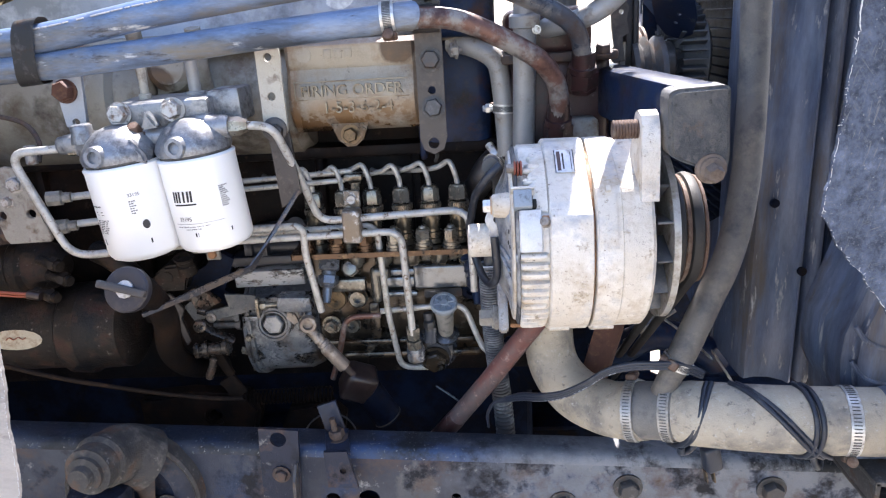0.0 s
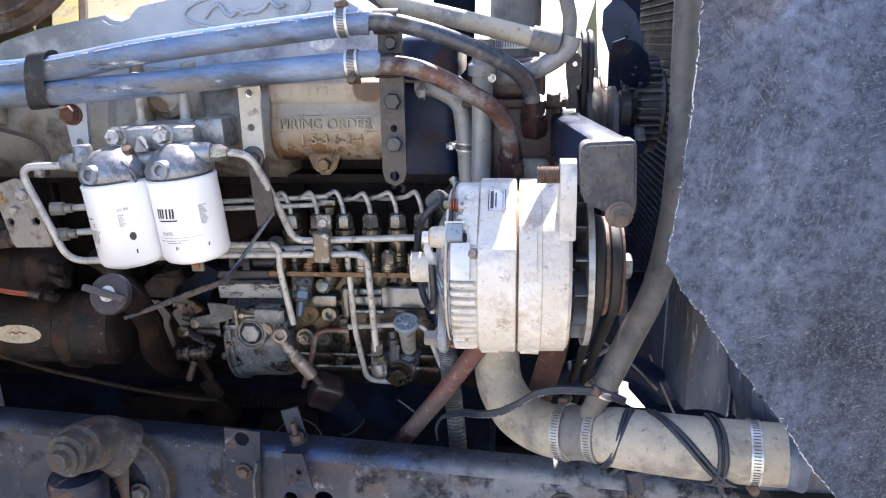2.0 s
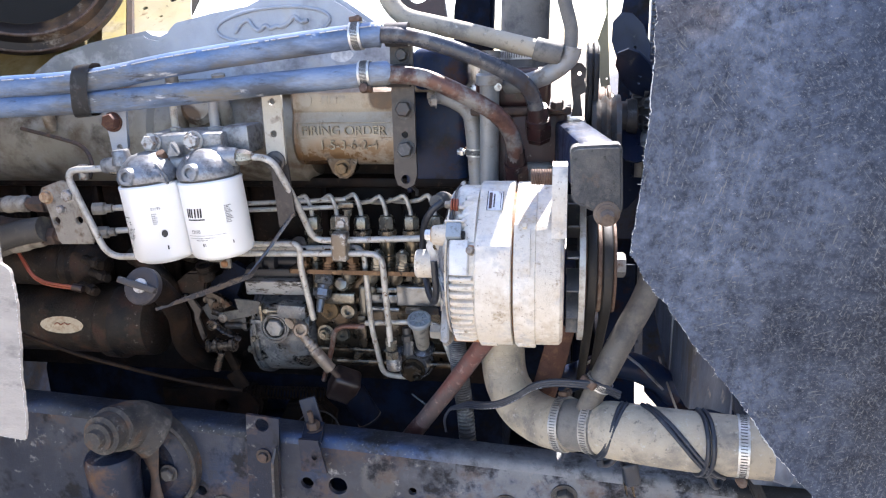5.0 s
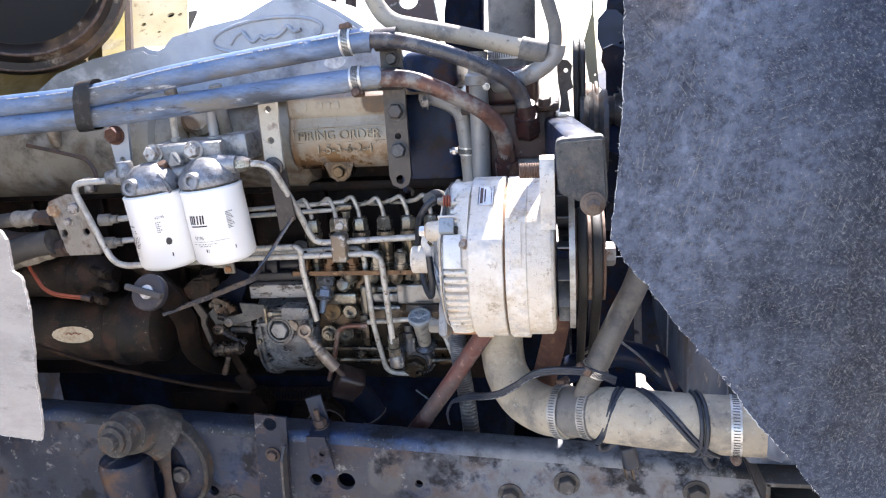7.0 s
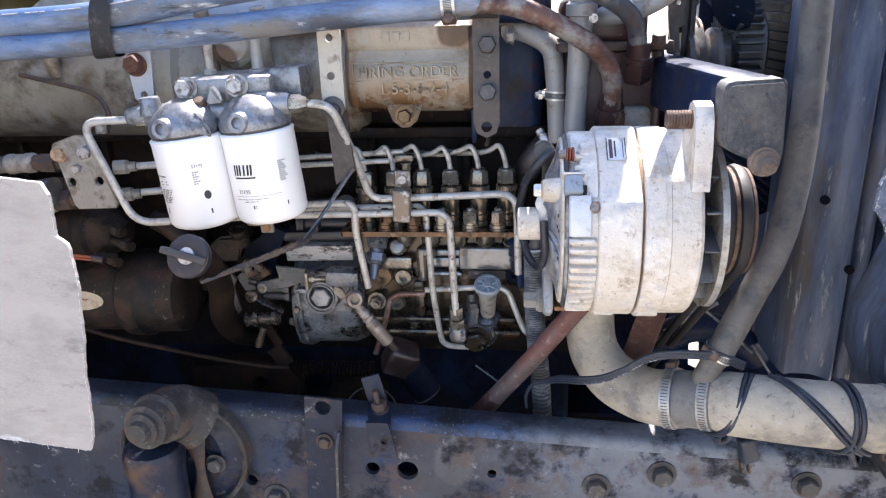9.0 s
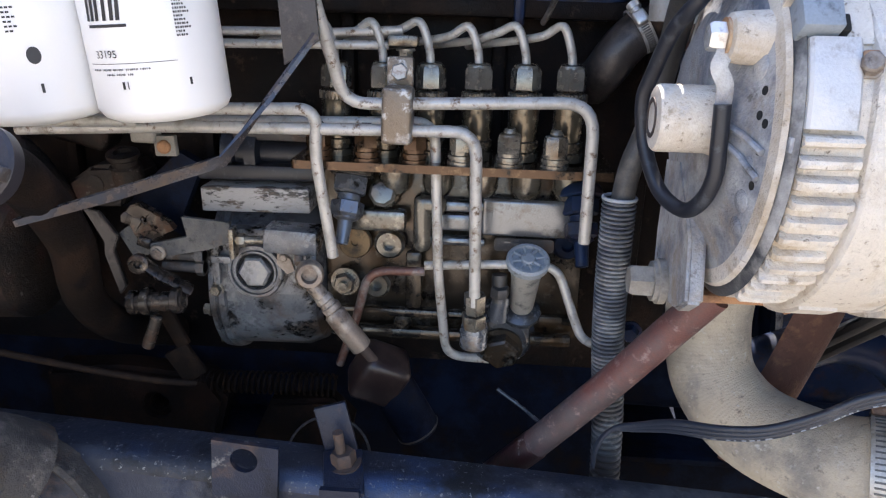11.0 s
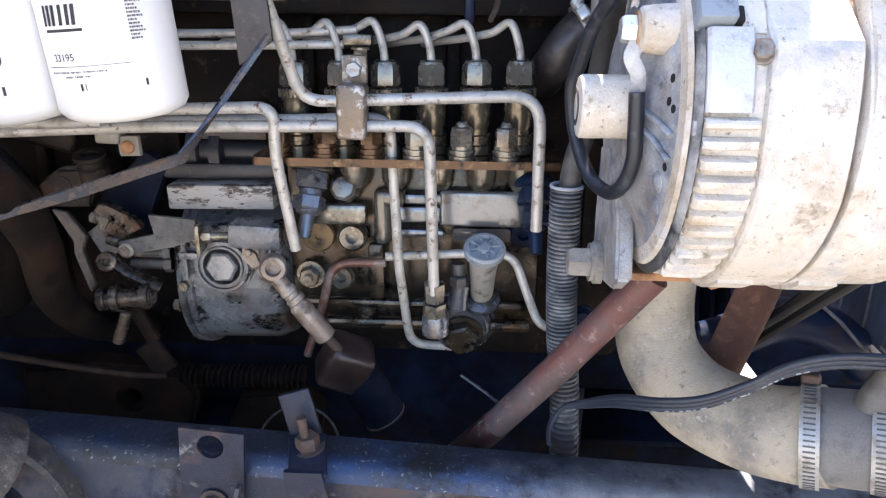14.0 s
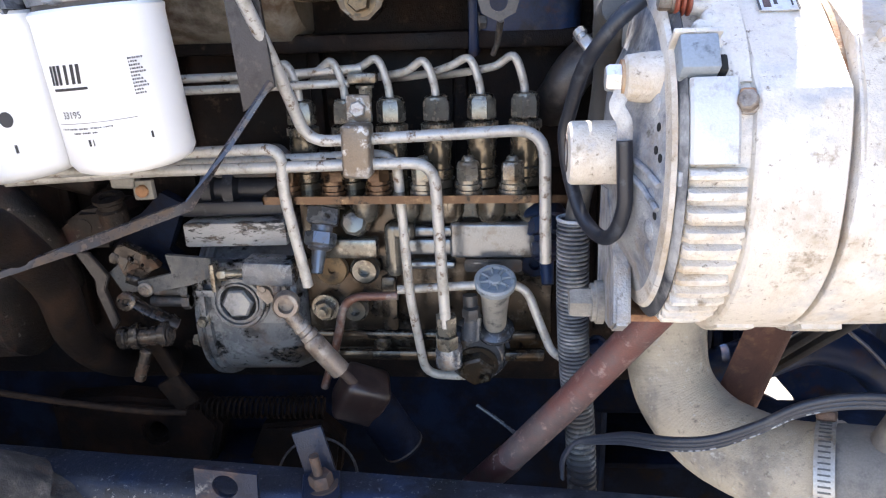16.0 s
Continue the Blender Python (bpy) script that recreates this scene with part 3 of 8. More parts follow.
def rounded_rect(x0, x1, y0, y1, r, n=5):
    out = []
    for cx, cy, a0 in ((x1 - r, y0 + r, -90), (x1 - r, y1 - r, 0), (x0 + r, y1 - r, 90), (x0 + r, y0 + r, 180)):
        out += [(cx + r * math.cos(radians(a0 + 90 * k / n)), cy + r * math.sin(radians(a0 + 90 * k / n))) for k in range(n + 1)]
    return out


def B():
    return bmesh.new()


def text_mesh(body, size, depth=0.0004):
    cu = bpy.data.curves.new("text", "FONT")
    cu.body, cu.size, cu.extrude, cu.align_x, cu.align_y = body, size, depth, "CENTER", "CENTER"
    ob = new("text", cu)
    dg = bpy.context.evaluated_depsgraph_get()
    me = bpy.data.meshes.new_from_object(ob.evaluated_get(dg))
    bpy.data.objects.remove(ob)
    bm = bmesh.new()
    bm.from_mesh(me)
    bpy.data.meshes.remove(me)
    return bm

# ---- ground and enclosing structure ----
bm = B()
bmesh.ops.create_grid(bm, x_segments=2, y_segments=2, size=1500, matrix=Matrix.Translation((0, 0, 0)))
solid("ground", bm, M_GROUND, (0, 0, 0), "dry tan gravel yard in sunlight under the truck", "ground", kind="structure")

# far side of the engine bay: inner fender in yellow paint
bm = B()
ring_cut(bm, [(-1.5, 0.75), (-0.12, 0.75), (-0.12, 1.30), (-0.50, 1.36), (-1.5, 1.36)], [], (0, 1.42, 0), (1, 0, 0), (0, 0, 1), 0.004)
solid("wall_far_fender", bm, M_YELLOW, (0, 1.42, 0.9), "faded yellow inner fender sheet", "body panel", kind="structure")
bm = B()
APRON = Vector((0, 1.0, 0.85)).normalized()
ring_cut(bm, [(-1.6, 0.0), (-0.50, 0.0), (-0.60, 0.23), (-0.64, 0.36), (-0.70, 0.55), (-1.6, 0.55)], [(-0.648, 0.2646, 0.0078), (-0.6275, 0.2640, 0.0045), (-0.7017, 0.2392, 0.0055), (-0.6948, 0.2713, 0.0036), (-0.6572, 0.2116, 0.0034)], (0, 1.12, 1.42), (1, 0, 0), APRON, 0.004)
solid("wall_far_apron", bm, M_APRON, (0, 1.12, 1.42), "sunlit pale yellow sloping fender apron with small holes", "body panel", kind="structure")
# Added black backing that gives the apron holes their shade.
bm = B()
ring_cut(bm, [(-0.73, 0.18), (-0.61, 0.18), (-0.61, 0.30), (-0.73, 0.30)], [], (0, 1.133, 1.405), (1, 0, 0), APRON, 0.004)
solid("wall_hole_backing", bm, M_HOLE, (-0.67, 1.30, 1.55), "black sheet added behind the apron holes to make them dark", "body panel", kind="structure")
for xa, xb, m_, lab in ((-0.760, -0.711, M_YELLOW, "yellow painted fender post with a worn edge"), (-0.708, -0.697, M_RUSTY, "rusty seam strip beside the fender post")):
    bm = B()
    ring_cut(bm, [(xa + 0.055, 0.04), (xb + 0.055, 0.04), (xb, 0.184), (xb - 0.140, 0.55), (xa - 0.140, 0.55), (xa, 0.184)], [], (0, 1.108, 1.434), (1, 0, 0), APRON, 0.010)
    solid("trim_fender_post", bm, m_, (xa, 1.25, 1.53), lab, "body post", kind="structure")
# Unseen black wall, added so the deep end of the bay stays dark.
bm = B()
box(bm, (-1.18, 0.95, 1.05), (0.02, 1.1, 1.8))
solid("wall_rear_dark", bm, M_BLACK, (-1.18, 0.95, 0.15), "unseen black wall added behind the engine to keep the bay dark", "firewall", kind="structure")

# Unseen sheet, added to throw shade on the left of the apron.
bm = B()
box(bm, (-1.25, 1.30, 2.02), (0.96, 1.14, 0.05), bev=0.01)
solid("wall_apron_shade", bm, M_YELLOW, (-1.30, 1.30, 1.99), "unseen yellow sheet added over the rear of the engine bay to shade the apron", "body panel", kind="structure")
# Added black panel that closes the far side with a dark background.
bm = B()
box(bm, (0.59, 1.424, 1.03), (1.42, 0.008, 0.56))
solid("wall_far_fender_dark", bm, M_BLACK, (0.59, 1.42, 0.75), "black closing panel added on the far side beside the radiator", "body panel", kind="structure")
for x in (-1.15, 1.2):
    bm = B()
    box(bm, (x, 0.392, 1.20), (0.60, 0.02, 1.3))
    solid("wall_near_fender", bm, M_YELLOW, (x, 0.392, 0.55), "yellow near fender panel that carries the rubber liner", "body panel", kind="structure")

# Added sheet that stops light bouncing up from the ground.
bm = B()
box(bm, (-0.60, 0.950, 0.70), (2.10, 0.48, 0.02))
solid("wall_bounce_blocker", bm, M_BLACK, (-0.60, 0.955, 0.69), "black sheet added under the engine to block light from the ground", "belly pan", kind="structure")

# ---- frame rail ----
def rail_top(x):
    return 1.005 - 0.060 * (x + 0.1)


rail = thing("frame_rail", (0, 0.69, 0.75), "black painted steel frame rail with dusty scuffs and drilled holes", "frame rail")
bm = B()
outline = [(-1.1, 0.78), (0.75, 0.78)] + [(x, rail_top(x) - 0.012) for x in (0.75, 0.4, 0.0, -0.4, -1.1)]
ring_cut(bm, outline, [(-0.181, 0.9435, 0.0085), (-0.140, 0.9425, 0.0125), (-0.0425, 0.9428, 0.0055), (-0.330, 0.920, 0.0075), (-0.30, 0.86, 0.01)], (0, 0.672, 0), (1, 0, 0), (0, 0, 1), 0.007)
part("web", bm, M_RAIL, rail)
prof = [(0.672, -0.012), (0.6650, -0.012), (0.6662, -0.0055), (0.6700, -0.0015), (0.676, 0.0), (0.703, 0.0), (0.703, -0.007), (0.684, -0.007), (0.676, -0.009)]
xa, xb = -1.1, 0.75
bm = B()
rings = []
for k in range(14):
    x = xa + (xb - xa) * k / 13
    rings.append([bm.verts.new((x + (0.006 * math.sin(j * 1.9) if xb - x < 0.001 or x - xa < 0.001 else 0), y, rail_top(x) + z)) for j, (y, z) in enumerate(prof)])
for r0, r1 in zip(rings, rings[1:]):
    for k in range(len(prof)):
        bm.faces.new((r0[k], r0[(k + 1) % len(prof)], r1[(k + 1) % len(prof)], r1[k]))
bm.faces.new(rings[0]), bm.faces.new(rings[-1])
part("flange", bm, M_RAILN, rail)
for x, z in ((0.1455, 0.9525), (0.075, 0.9325), (0.299, 0.946), (-0.30, 0.90)):
    bm = B()
    hexhead(bm, (x, 0.665, z), (0, -1, 0), 0.0115, 0.010, 0.016, 0.2 + x)
    part("bolt", bm, M_DARKST, rail, "dusty hex bolt with washer")
rail2 = thing("frame_rail", (0, 1.32, 0.75), "dark far frame rail behind the engine", "frame rail")
bm = B()
box(bm, (-0.2, 1.30, 0.92), (1.9, 0.008, 0.16)), box(bm, (-0.2, 1.27, 1.0), (1.9, 0.06, 0.008))
part("web", bm, M_RAIL, rail2)

# Added dark bar that hides sunlit ground behind the hoses.
th = thing("crossmember", (0.24, 1.0, 0.725), "dark crossmember added between the frame rails to hide sunlit ground", "crossmember")
bm = B()
box(bm, (0.24, 1.0, 0.790), (0.50, 0.11, 0.13), bev=0.012, seg=3)
part("web", bm, M_BLACK, th)
bm = B()
box(bm, (0.24, 1.0, 0.859), (0.50, 0.14, 0.008), bev=0.003)
part("top_flange", bm, M_BLACK, th)

# Made-up dark sheets; only the slot between them shows sunlit ground.
th = thing("ground_mask", (0.24, 1.0, 0.867), "dark blue sheets added to hide sunlit ground, with a gap left between", "fan shroud")
for outline in ([(0.158, 0.60), (0.30, 0.60), (0.298, 0.80), (0.300, 0.845), (0.272, 0.860), (0.268, 0.95), (0.262, 1.12), (0.158, 1.12)], [(0.330, 0.60), (0.55, 0.60), (0.55, 1.10), (0.276, 1.10), (0.281, 0.96), (0.288, 0.885), (0.318, 0.850), (0.330, 0.80)]):
    bm = B()
    ring_cut(bm, outline, [], (0, 1.10, 0), (1, 0, 0), (0, 0, 1), 0.006)
    part("half", bm, M_NAVY, th)
# Added tube that blocks bright ground seen through the web holes.
bm = B()
cyl(bm, (-0.17, 0.735, 0.905), (0.15, 0.735, 0.885), 0.014, 16, bev=0.003)
solid("hole_dark_tube", bm, M_BLACK, (0, 0.735, 0.88), "dark tube added behind the frame rail to darken its holes", "drag link")

# flat plate on the rail, with a folded lip
th = thing("rail_plate", (-0.234, 0.66, 0.9), "dark steel plate with a folded lip bolted to the rail", "bracket")
bm = B()
ring_cut(bm, [(-0.263, 0.84), (-0.222, 0.84), (-0.208, 1.038), (-0.251, 1.042)], [(-0.231, 1.028, 0.009)], (0, 0.660, 0), (1, 0, 0), (0, 0, 1), 0.004)
part("plate", bm, M_RAILP, th)
bm = B()
ring_cut(bm, [(0, 0.84), (0.016, 0.84), (0.016, 0.985), (0.004, 1.000), (0, 1.000)], [], (-0.2625, 0.656, 0), (0, -1, 0), (0.05, 0, 1), 0.003)
part("lip", bm, M_DARKST, th)
bm = B()
hexhead(bm, (-0.232, 0.655, 0.985), (0, -1, 0), 0.007, 0.005, 0.010)
part("bolt", bm, M_RUSTY, th, "rusty bolt head")

# stud bracket on the rail
th = thing("stud_bracket", (-0.165, 0.66, 0.99), "small dark bent bracket with a rusty stud on the rail", "bracket")
bm = B()
ring_cut(bm, [(-0.180, 0.972), (-0.147, 0.970), (-0.156, 1.016), (-0.181, 1.016)], [(-0.162, 0.992, 0.0035)], (0, 0.652, 0), (1, 0, 0), (0, 0, 1), 0.004)
part("tab", bm, M_RAILP, th)
bm = B()
box(bm, (-0.170, 0.670, 1.013), (0.026, 0.04, 0.004), rotm(10, 0, 12), 0.001)
part("foot", bm, M_RAILP, th)
bm = B()
box(bm, (-0.179, 0.692, 1.032), (0.022, 0.004, 0.036), rotm(-8, -14, 8), 0.001)
part("upright", bm, M_RAILP, th)
bm = B()
cyl(bm, (-0.171, 0.678, 1.008), (-0.1745, 0.676, 1.040), 0.0035, 10)
hexhead(bm, (-0.171, 0.678, 1.014), (-0.08, -0.05, 1), 0.0085, 0.009, 0.0115)
part("stud", bm, M_RUSTY, th, "rusty stud with its nut")

# pivot casting and damper on the rail
th = thing("damper_mount", (-0.41, 0.66, 0.86), "grimy round casting with pivot pin and damper on the rail", "damper mount")
bm = B()
lathe(bm, (-0.402, 0.668, 0.962), (0, -1, 0), [(0, 0.073), (0.010, 0.072), (0.012, 0.062), (0.018, 0.048), (0.014, 0.036)], 40)
part("flange", bm, M_RAILP, th)
bm = B()
lathe(bm, (-0.402, 0.668, 0.962), (0, -1, 0), [(0, 0.0775), (0.018, 0.0770), (0.021, 0.0745), (0.019, 0.0715), (0.008, 0.0705)], 48)
part("flange_rim", bm, M_CRUST, th, "dirt-caked worn rim")
bm = B()
sweep(bm, glide([(-0.385, 0.648, 1.018), (-0.380, 0.640, 0.990), (-0.378, 0.640, 0.955), (-0.380, 0.640, 0.915), (-0.384, 0.645, 0.885)]), lambda t: 0.010 + 0.004 * math.sin(9 * t), 10, flat=0.5, hint=(0, 1, 0))
part("rust_streak", bm, M_RUSTY, th, "thick rust scale")
bm = B()
sweep(bm, glide([(-0.378, 0.652, 1.010), (-0.392, 0.635, 1.030), (-0.398, 0.605, 1.040)]), lambda t: 0.034 - 0.006 * t, 20)
part("arm", bm, M_CRUST, th, "arm caked in grey-brown dirt")
bm = B()
lathe(bm, (-0.398, 0.615, 1.040), (-0.05, -1, 0.12), [(0, 0.027), (0.012, 0.028), (0.016, 0.024), (0.022, 0.025), (0.034, 0.024), (0.036, 0.018), (0.041, 0.018), (0.042, 0.012), (0.05, 0.0105)], 28)
part("pin", bm, M_CRUST, th)
bm = B()
lathe(bm, (-0.418, 0.612, 0.77), (0.02, 0, 1), [(0, 0.031), (0.20, 0.031), (0.225, 0.033), (0.232, 0.030), (0.236, 0.02)], 28)
part("damper_tube", bm, M_RAILP, th, "blue-black damper tube")
bm = B()
hexhead(bm, (-0.362, 0.648, 0.955), (0, -1, 0), 0.009, 0.007, 0.012)
part("bolt", bm, M_DARKST, th)

# ---- engine block mass ----
eng = thing("engine_block", (-0.3, 0.95, 0.75), "six cylinder diesel engine block in grey and oily black", "engine")
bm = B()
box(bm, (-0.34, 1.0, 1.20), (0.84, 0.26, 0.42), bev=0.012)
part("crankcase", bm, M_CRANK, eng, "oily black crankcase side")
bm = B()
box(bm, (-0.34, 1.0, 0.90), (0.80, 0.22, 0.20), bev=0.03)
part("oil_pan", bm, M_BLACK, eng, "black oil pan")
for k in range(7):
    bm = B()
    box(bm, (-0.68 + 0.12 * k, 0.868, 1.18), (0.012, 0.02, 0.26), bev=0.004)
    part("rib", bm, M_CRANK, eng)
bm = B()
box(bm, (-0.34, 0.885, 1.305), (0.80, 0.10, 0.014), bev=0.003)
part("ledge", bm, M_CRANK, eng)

man = thing("intake_manifold", (-0.4, 0.87, 1.30), "grey-beige cast intake manifold with oil stains along the engine", "intake manifold")
bm = B()
lathe(bm, (-0.90, 0.862, 1.374), (1, 0, 0), [(0, 0.055), (0.01, 0.073), (0.46, 0.073), (0.468, 0.079), (0.485, 0.079), (0.492, 0.072), (0.69, 0.072), (0.70, 0.06)], 40)
part("runner", bm, M_BLOCK, man)
bm = B()
box(bm, (-0.45, 0.86, 1.438), (0.86, 0.13, 0.022), bev=0.006)
part("top_flange", bm, M_BLOCK, man)
for x in (-0.56, -0.365, -0.30, -0.195):
    bm = B()
    cyl(bm, (x, 0.792, 1.385), (x, 0.775, 1.455), 0.0085, 14)
    part("bolt_boss", bm, M_BLOCK, man)
bm = B()
lathe(bm, (-0.334, 0.80, 1.412), (0, -1, 0.15), [(0, 0.026), (0.02, 0.025), (0.026, 0.018)], 24)
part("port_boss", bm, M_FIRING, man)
bm = B()
sweep(bm, glide([(-0.60, 0.782, 1.388), (-0.54, 0.772, 1.376), (-0.50, 0.765, 1.365), (-0.482, 0.755, 1.345), (-0.481, 0.745, 1.325)]), 0.0028, 8)
part("pipe", bm, M_RUSTY, man, "thin rusty pipe")

# casting that carries the firing order
fo = thing("firing_order_casting", (-0.134, 0.80, 1.33), "oil-stained cast housing with raised firing order lettering", "engine casting")
bm = B()
sec = [(0.84, 1.435), (0.772, 1.435), (0.766, 1.430), (0.766, 1.412), (0.769, 1.406), (0.767, 1.398), (0.7615, 1.385), (0.7605, 1.372), (0.764, 1.358), (0.772, 1.346), (0.786, 1.338), (0.84, 1.336)]
rings = [[bm.verts.new((x, y, z)) for y, z in sec] for x in (-0.203, -0.199, -0.135, -0.068, -0.064)]
for v in rings[0] + rings[-1]:
    v.co.y += 0.004
for r0, r1 in zip(rings, rings[1:]):
    for k in range(len(sec)):
        bm.faces.new((r0[k], r0[(k + 1) % len(sec)], r1[(k + 1) % len(sec)], r1[k]))
bm.faces.new(rings[0]), bm.faces.new(rings[-1])
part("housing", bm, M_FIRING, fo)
for body, cx, z, size, y in (("FIRING ORDER", -0.134, 1.3835, 0.0165, 0.7596), ("1-5-3-6-2-4", -0.128, 1.3655, 0.0165, 0.7592)):
    bm = text_mesh(body, size, 0.0016)
    bmesh.ops.transform(bm, matrix=pose(cx, y, z, 90, 0, 0), verts=bm.verts)
    part("lettering", bm, M_RAISED, fo, "raised cast letters")
bm = B()
box(bm, (-0.134, 0.7612, 1.3935), (0.122, 0.0016, 0.0012)), box(bm, (-0.134, 0.7612, 1.375), (0.122, 0.0016, 0.0010)), box(bm, (-0.1945, 0.7612, 1.384), (0.0012, 0.0016, 0.018))
part("border", bm, M_RAISED, fo)
bm = B()
lathe(bm, (-0.182, 0.766, 1.421), (0, -1, 0), [(0, 0.008), (0.0012, 0.008), (0.0012, 0.005)], 20)
for k in range(3):
    box(bm, (-0.157 + 0.011 * k, 0.7655, 1.421), (0.008, 0.0015, 0.010), bev=0.0005)
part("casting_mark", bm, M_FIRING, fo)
bm = B()
ring_cut(bm, [(-0.162, 1.348), (-0.155, 1.330), (-0.146, 1.322), (-0.136, 1.322), (-0.127, 1.330), (-0.120, 1.348)], [], (0, 0.795, 0), (1, 0, 0), (0, 0, 1), 0.024)
part("drain_lug", bm, M_OILB, fo, "oil-soaked brown drain lug")
bm = B()
hexhead(bm, (-0.141, 0.772, 1.335), (0, -1, 0), 0.008, 0.007, 0.011)
part("drain_plug", bm, M_BRASS, fo, "oily brass drain plug")

# dark blue cover beside it
bm = B()
box(bm, (-0.028, 0.900, 1.365), (0.086, 0.13, 0.135), bev=0.016, seg=3)
tcov = thing("timing_cover", (-0.028, 0.9, 1.30), "dark blue painted timing cover on the engine front", "engine cover")
part("cover", bm, M_NAVY, tcov)
bm = B()
box(bm, (-0.0675, 0.900, 1.365), (0.008, 0.142, 0.146), bev=0.003)
part("joint_flange", bm, M_NAVY, tcov)
for z in (1.318, 1.365, 1.412):
    bm = B()
    hexhead(bm, (-0.0635, 0.838, z), (1, 0, 0), 0.0055, 0.005, 0.0070, z * 20)
    part("bolt", bm, M_DARKST, tcov, "dark flange bolt")
bm = B()
box(bm, (-0.015, 0.86, 1.455), (0.07, 0.16, 0.05), bev=0.012, seg=3)
solid("thermostat_cover", bm, M_NAVY, (-0.015, 0.86, 1.43), "navy painted cover beside the coolant pipes", "engine cover")

# valve cover
vc = thing("valve_cover", (-0.3, 0.86, 1.45), "blue-grey painted valve cover with a raised oval badge", "valve cover")
bm = B()
sec = [(-0.62, 1.44), (-0.60, 1.462), (-0.564, 1.484), (-0.504, 1.500), (-0.4576, 1.5075), (-0.4225, 1.5125), (-0.414, 1.5070), (-0.4024, 1.5048), (-0.392, 1.5090), (-0.385, 1.5160), (-0.378, 1.5215), (-0.3557, 1.526), (-0.3232, 1.5325), (-0.2751, 1.539), (-0.2426, 1.553), (-0.225, 1.560), (-0.176, 1.560), (-0.14, 1.54), (-0.107, 1.517), (-0.075, 1.50), (-0.05, 1.47), (-0.05, 1.44)]
ring_cut(bm, sec, [], (0, 1.02, 0), (1, 0, 0), (0, 0, 1), 0.20)
bmesh.ops.bevel(bm, geom=[e for e in bm.edges if len(e.link_faces) == 2 and e.calc_face_angle(0) > 1.2 and min(v.co.y for v in e.verts) < 0.83], offset=0.006, segments=2, affect="EDGES")
part("cover", bm, M_VCOV, vc)
bm = B()
pts = [(-0.239 + 0.078 * math.cos(a), 0.8185, 1.515 + 0.021 * math.sin(a) + 0.06 * 0.078 * math.cos(a)) for a in (math.tau * k / 48 for k in range(49))]
sweep(bm, pts, 0.0022, 8, caps=False)
part("badge_rim", bm, M_VCOV, vc)
bm = B()
pts = glide([(-0.292, 0.8180, 1.506), (-0.282, 0.8180, 1.517), (-0.272, 0.8180, 1.521), (-0.266, 0.8180, 1.513), (-0.258, 0.8180, 1.508), (-0.248, 0.8180, 1.514), (-0.242, 0.8180, 1.510), (-0.234, 0.8180, 1.513), (-0.226, 0.8180, 1.512), (-0.216, 0.8180, 1.517), (-0.208, 0.8180, 1.524), (-0.200, 0.8180, 1.517), (-0.190, 0.8180, 1.519)])
sweep(bm, pts, 0.0026, 8)
part("badge_scroll", bm, M_VCOV, vc)

# far side of the engine, seen over the cover
bm = B()
box(bm, (-0.20, 1.10, 1.37), (0.62, 0.14, 0.07), bev=0.015, seg=3)
solid("exhaust_manifold", bm, M_RUSTY, (-0.20, 1.10, 1.335), "rusty cast exhaust manifold on the far side of the engine", "exhaust manifold")
bm = B()
ring_cut(bm, [(-0.150, 1.40), (-0.062, 1.40), (-0.058, 1.53), (-0.068, 1.60), (-0.10, 1.66), (-0.150, 1.66), (-0.163, 1.56)], [(-0.108, 1.569, 0.0165, 0.75)], (0, 1.15, 0), (1, 0, 0), (0, 0, 1), 0.012)
solid("exhaust_flange", bm, M_MAROON, (-0.11, 1.15, 1.40), "dark maroon flange plate with a round hole beyond the valve cover", "exhaust flange")
bm = B()
ring_cut(bm, [(-0.050, 1.40), (0.015, 1.40), (0.021, 1.56), (0.026, 1.68), (-0.030, 1.68), (-0.034, 1.60), (-0.046, 1.545)], [], (0, 1.16, 0), (1, 0, 0), (0, 0, 1), 0.035)
bmesh.ops.bevel(bm, geom=[e for e in bm.edges if e.calc_face_angle(0) > 1.2], offset=0.006, segments=2, affect="EDGES")
solid("exhaust_heat_shield", bm, M_BLACK, (-0.01, 1.15, 1.40), "black heat shield beyond the valve cover", "heat shield")
for xa, xb in ((-0.262, -0.238), (-0.222, -0.205)):
    bm = B()
    sweep(bm, glide([(xa, 1.12, 1.40), (xa, 1.13, 1.50), ((xa + xb) / 2, 1.15, 1.57), (xb, 1.16, 1.70)]), 0.010, 14)
    solid("exhaust_pipe", bm, M_RUSTY, (xa, 1.13, 1.49), "rusty exhaust pipe on the far side of the engine", "exhaust pipe", "far exhaust pipes")

# air cleaner drum beyond the valve cover
ac = thing("air_cleaner", (-0.70, 1.08, 1.49), "large dark brown-black air cleaner drum with a rusty rim", "air cleaner")
DRUM, DAX = Vector((-0.702, 0.945, 1.660)), Vector((-0.58, 0.80, 0.14)).normalized()
bm = B()
lathe(bm, DRUM, DAX, [(0.020, 0.128), (0.002, 0.136), (-0.004, 0.142), (0.000, 0.150), (0.006, 0.156), (0.006, 0.168), (0.016, 0.177), (0.030, 0.178), (0.30, 0.174)], 64)
part("drum", bm, M_DRUM, ac)
bm = B()
lathe(bm, DRUM, DAX, [(0.018, 0.127), (0.022, 0.125), (0.024, 0.02)], 56)
part("lid", bm, M_HOLE, ac)
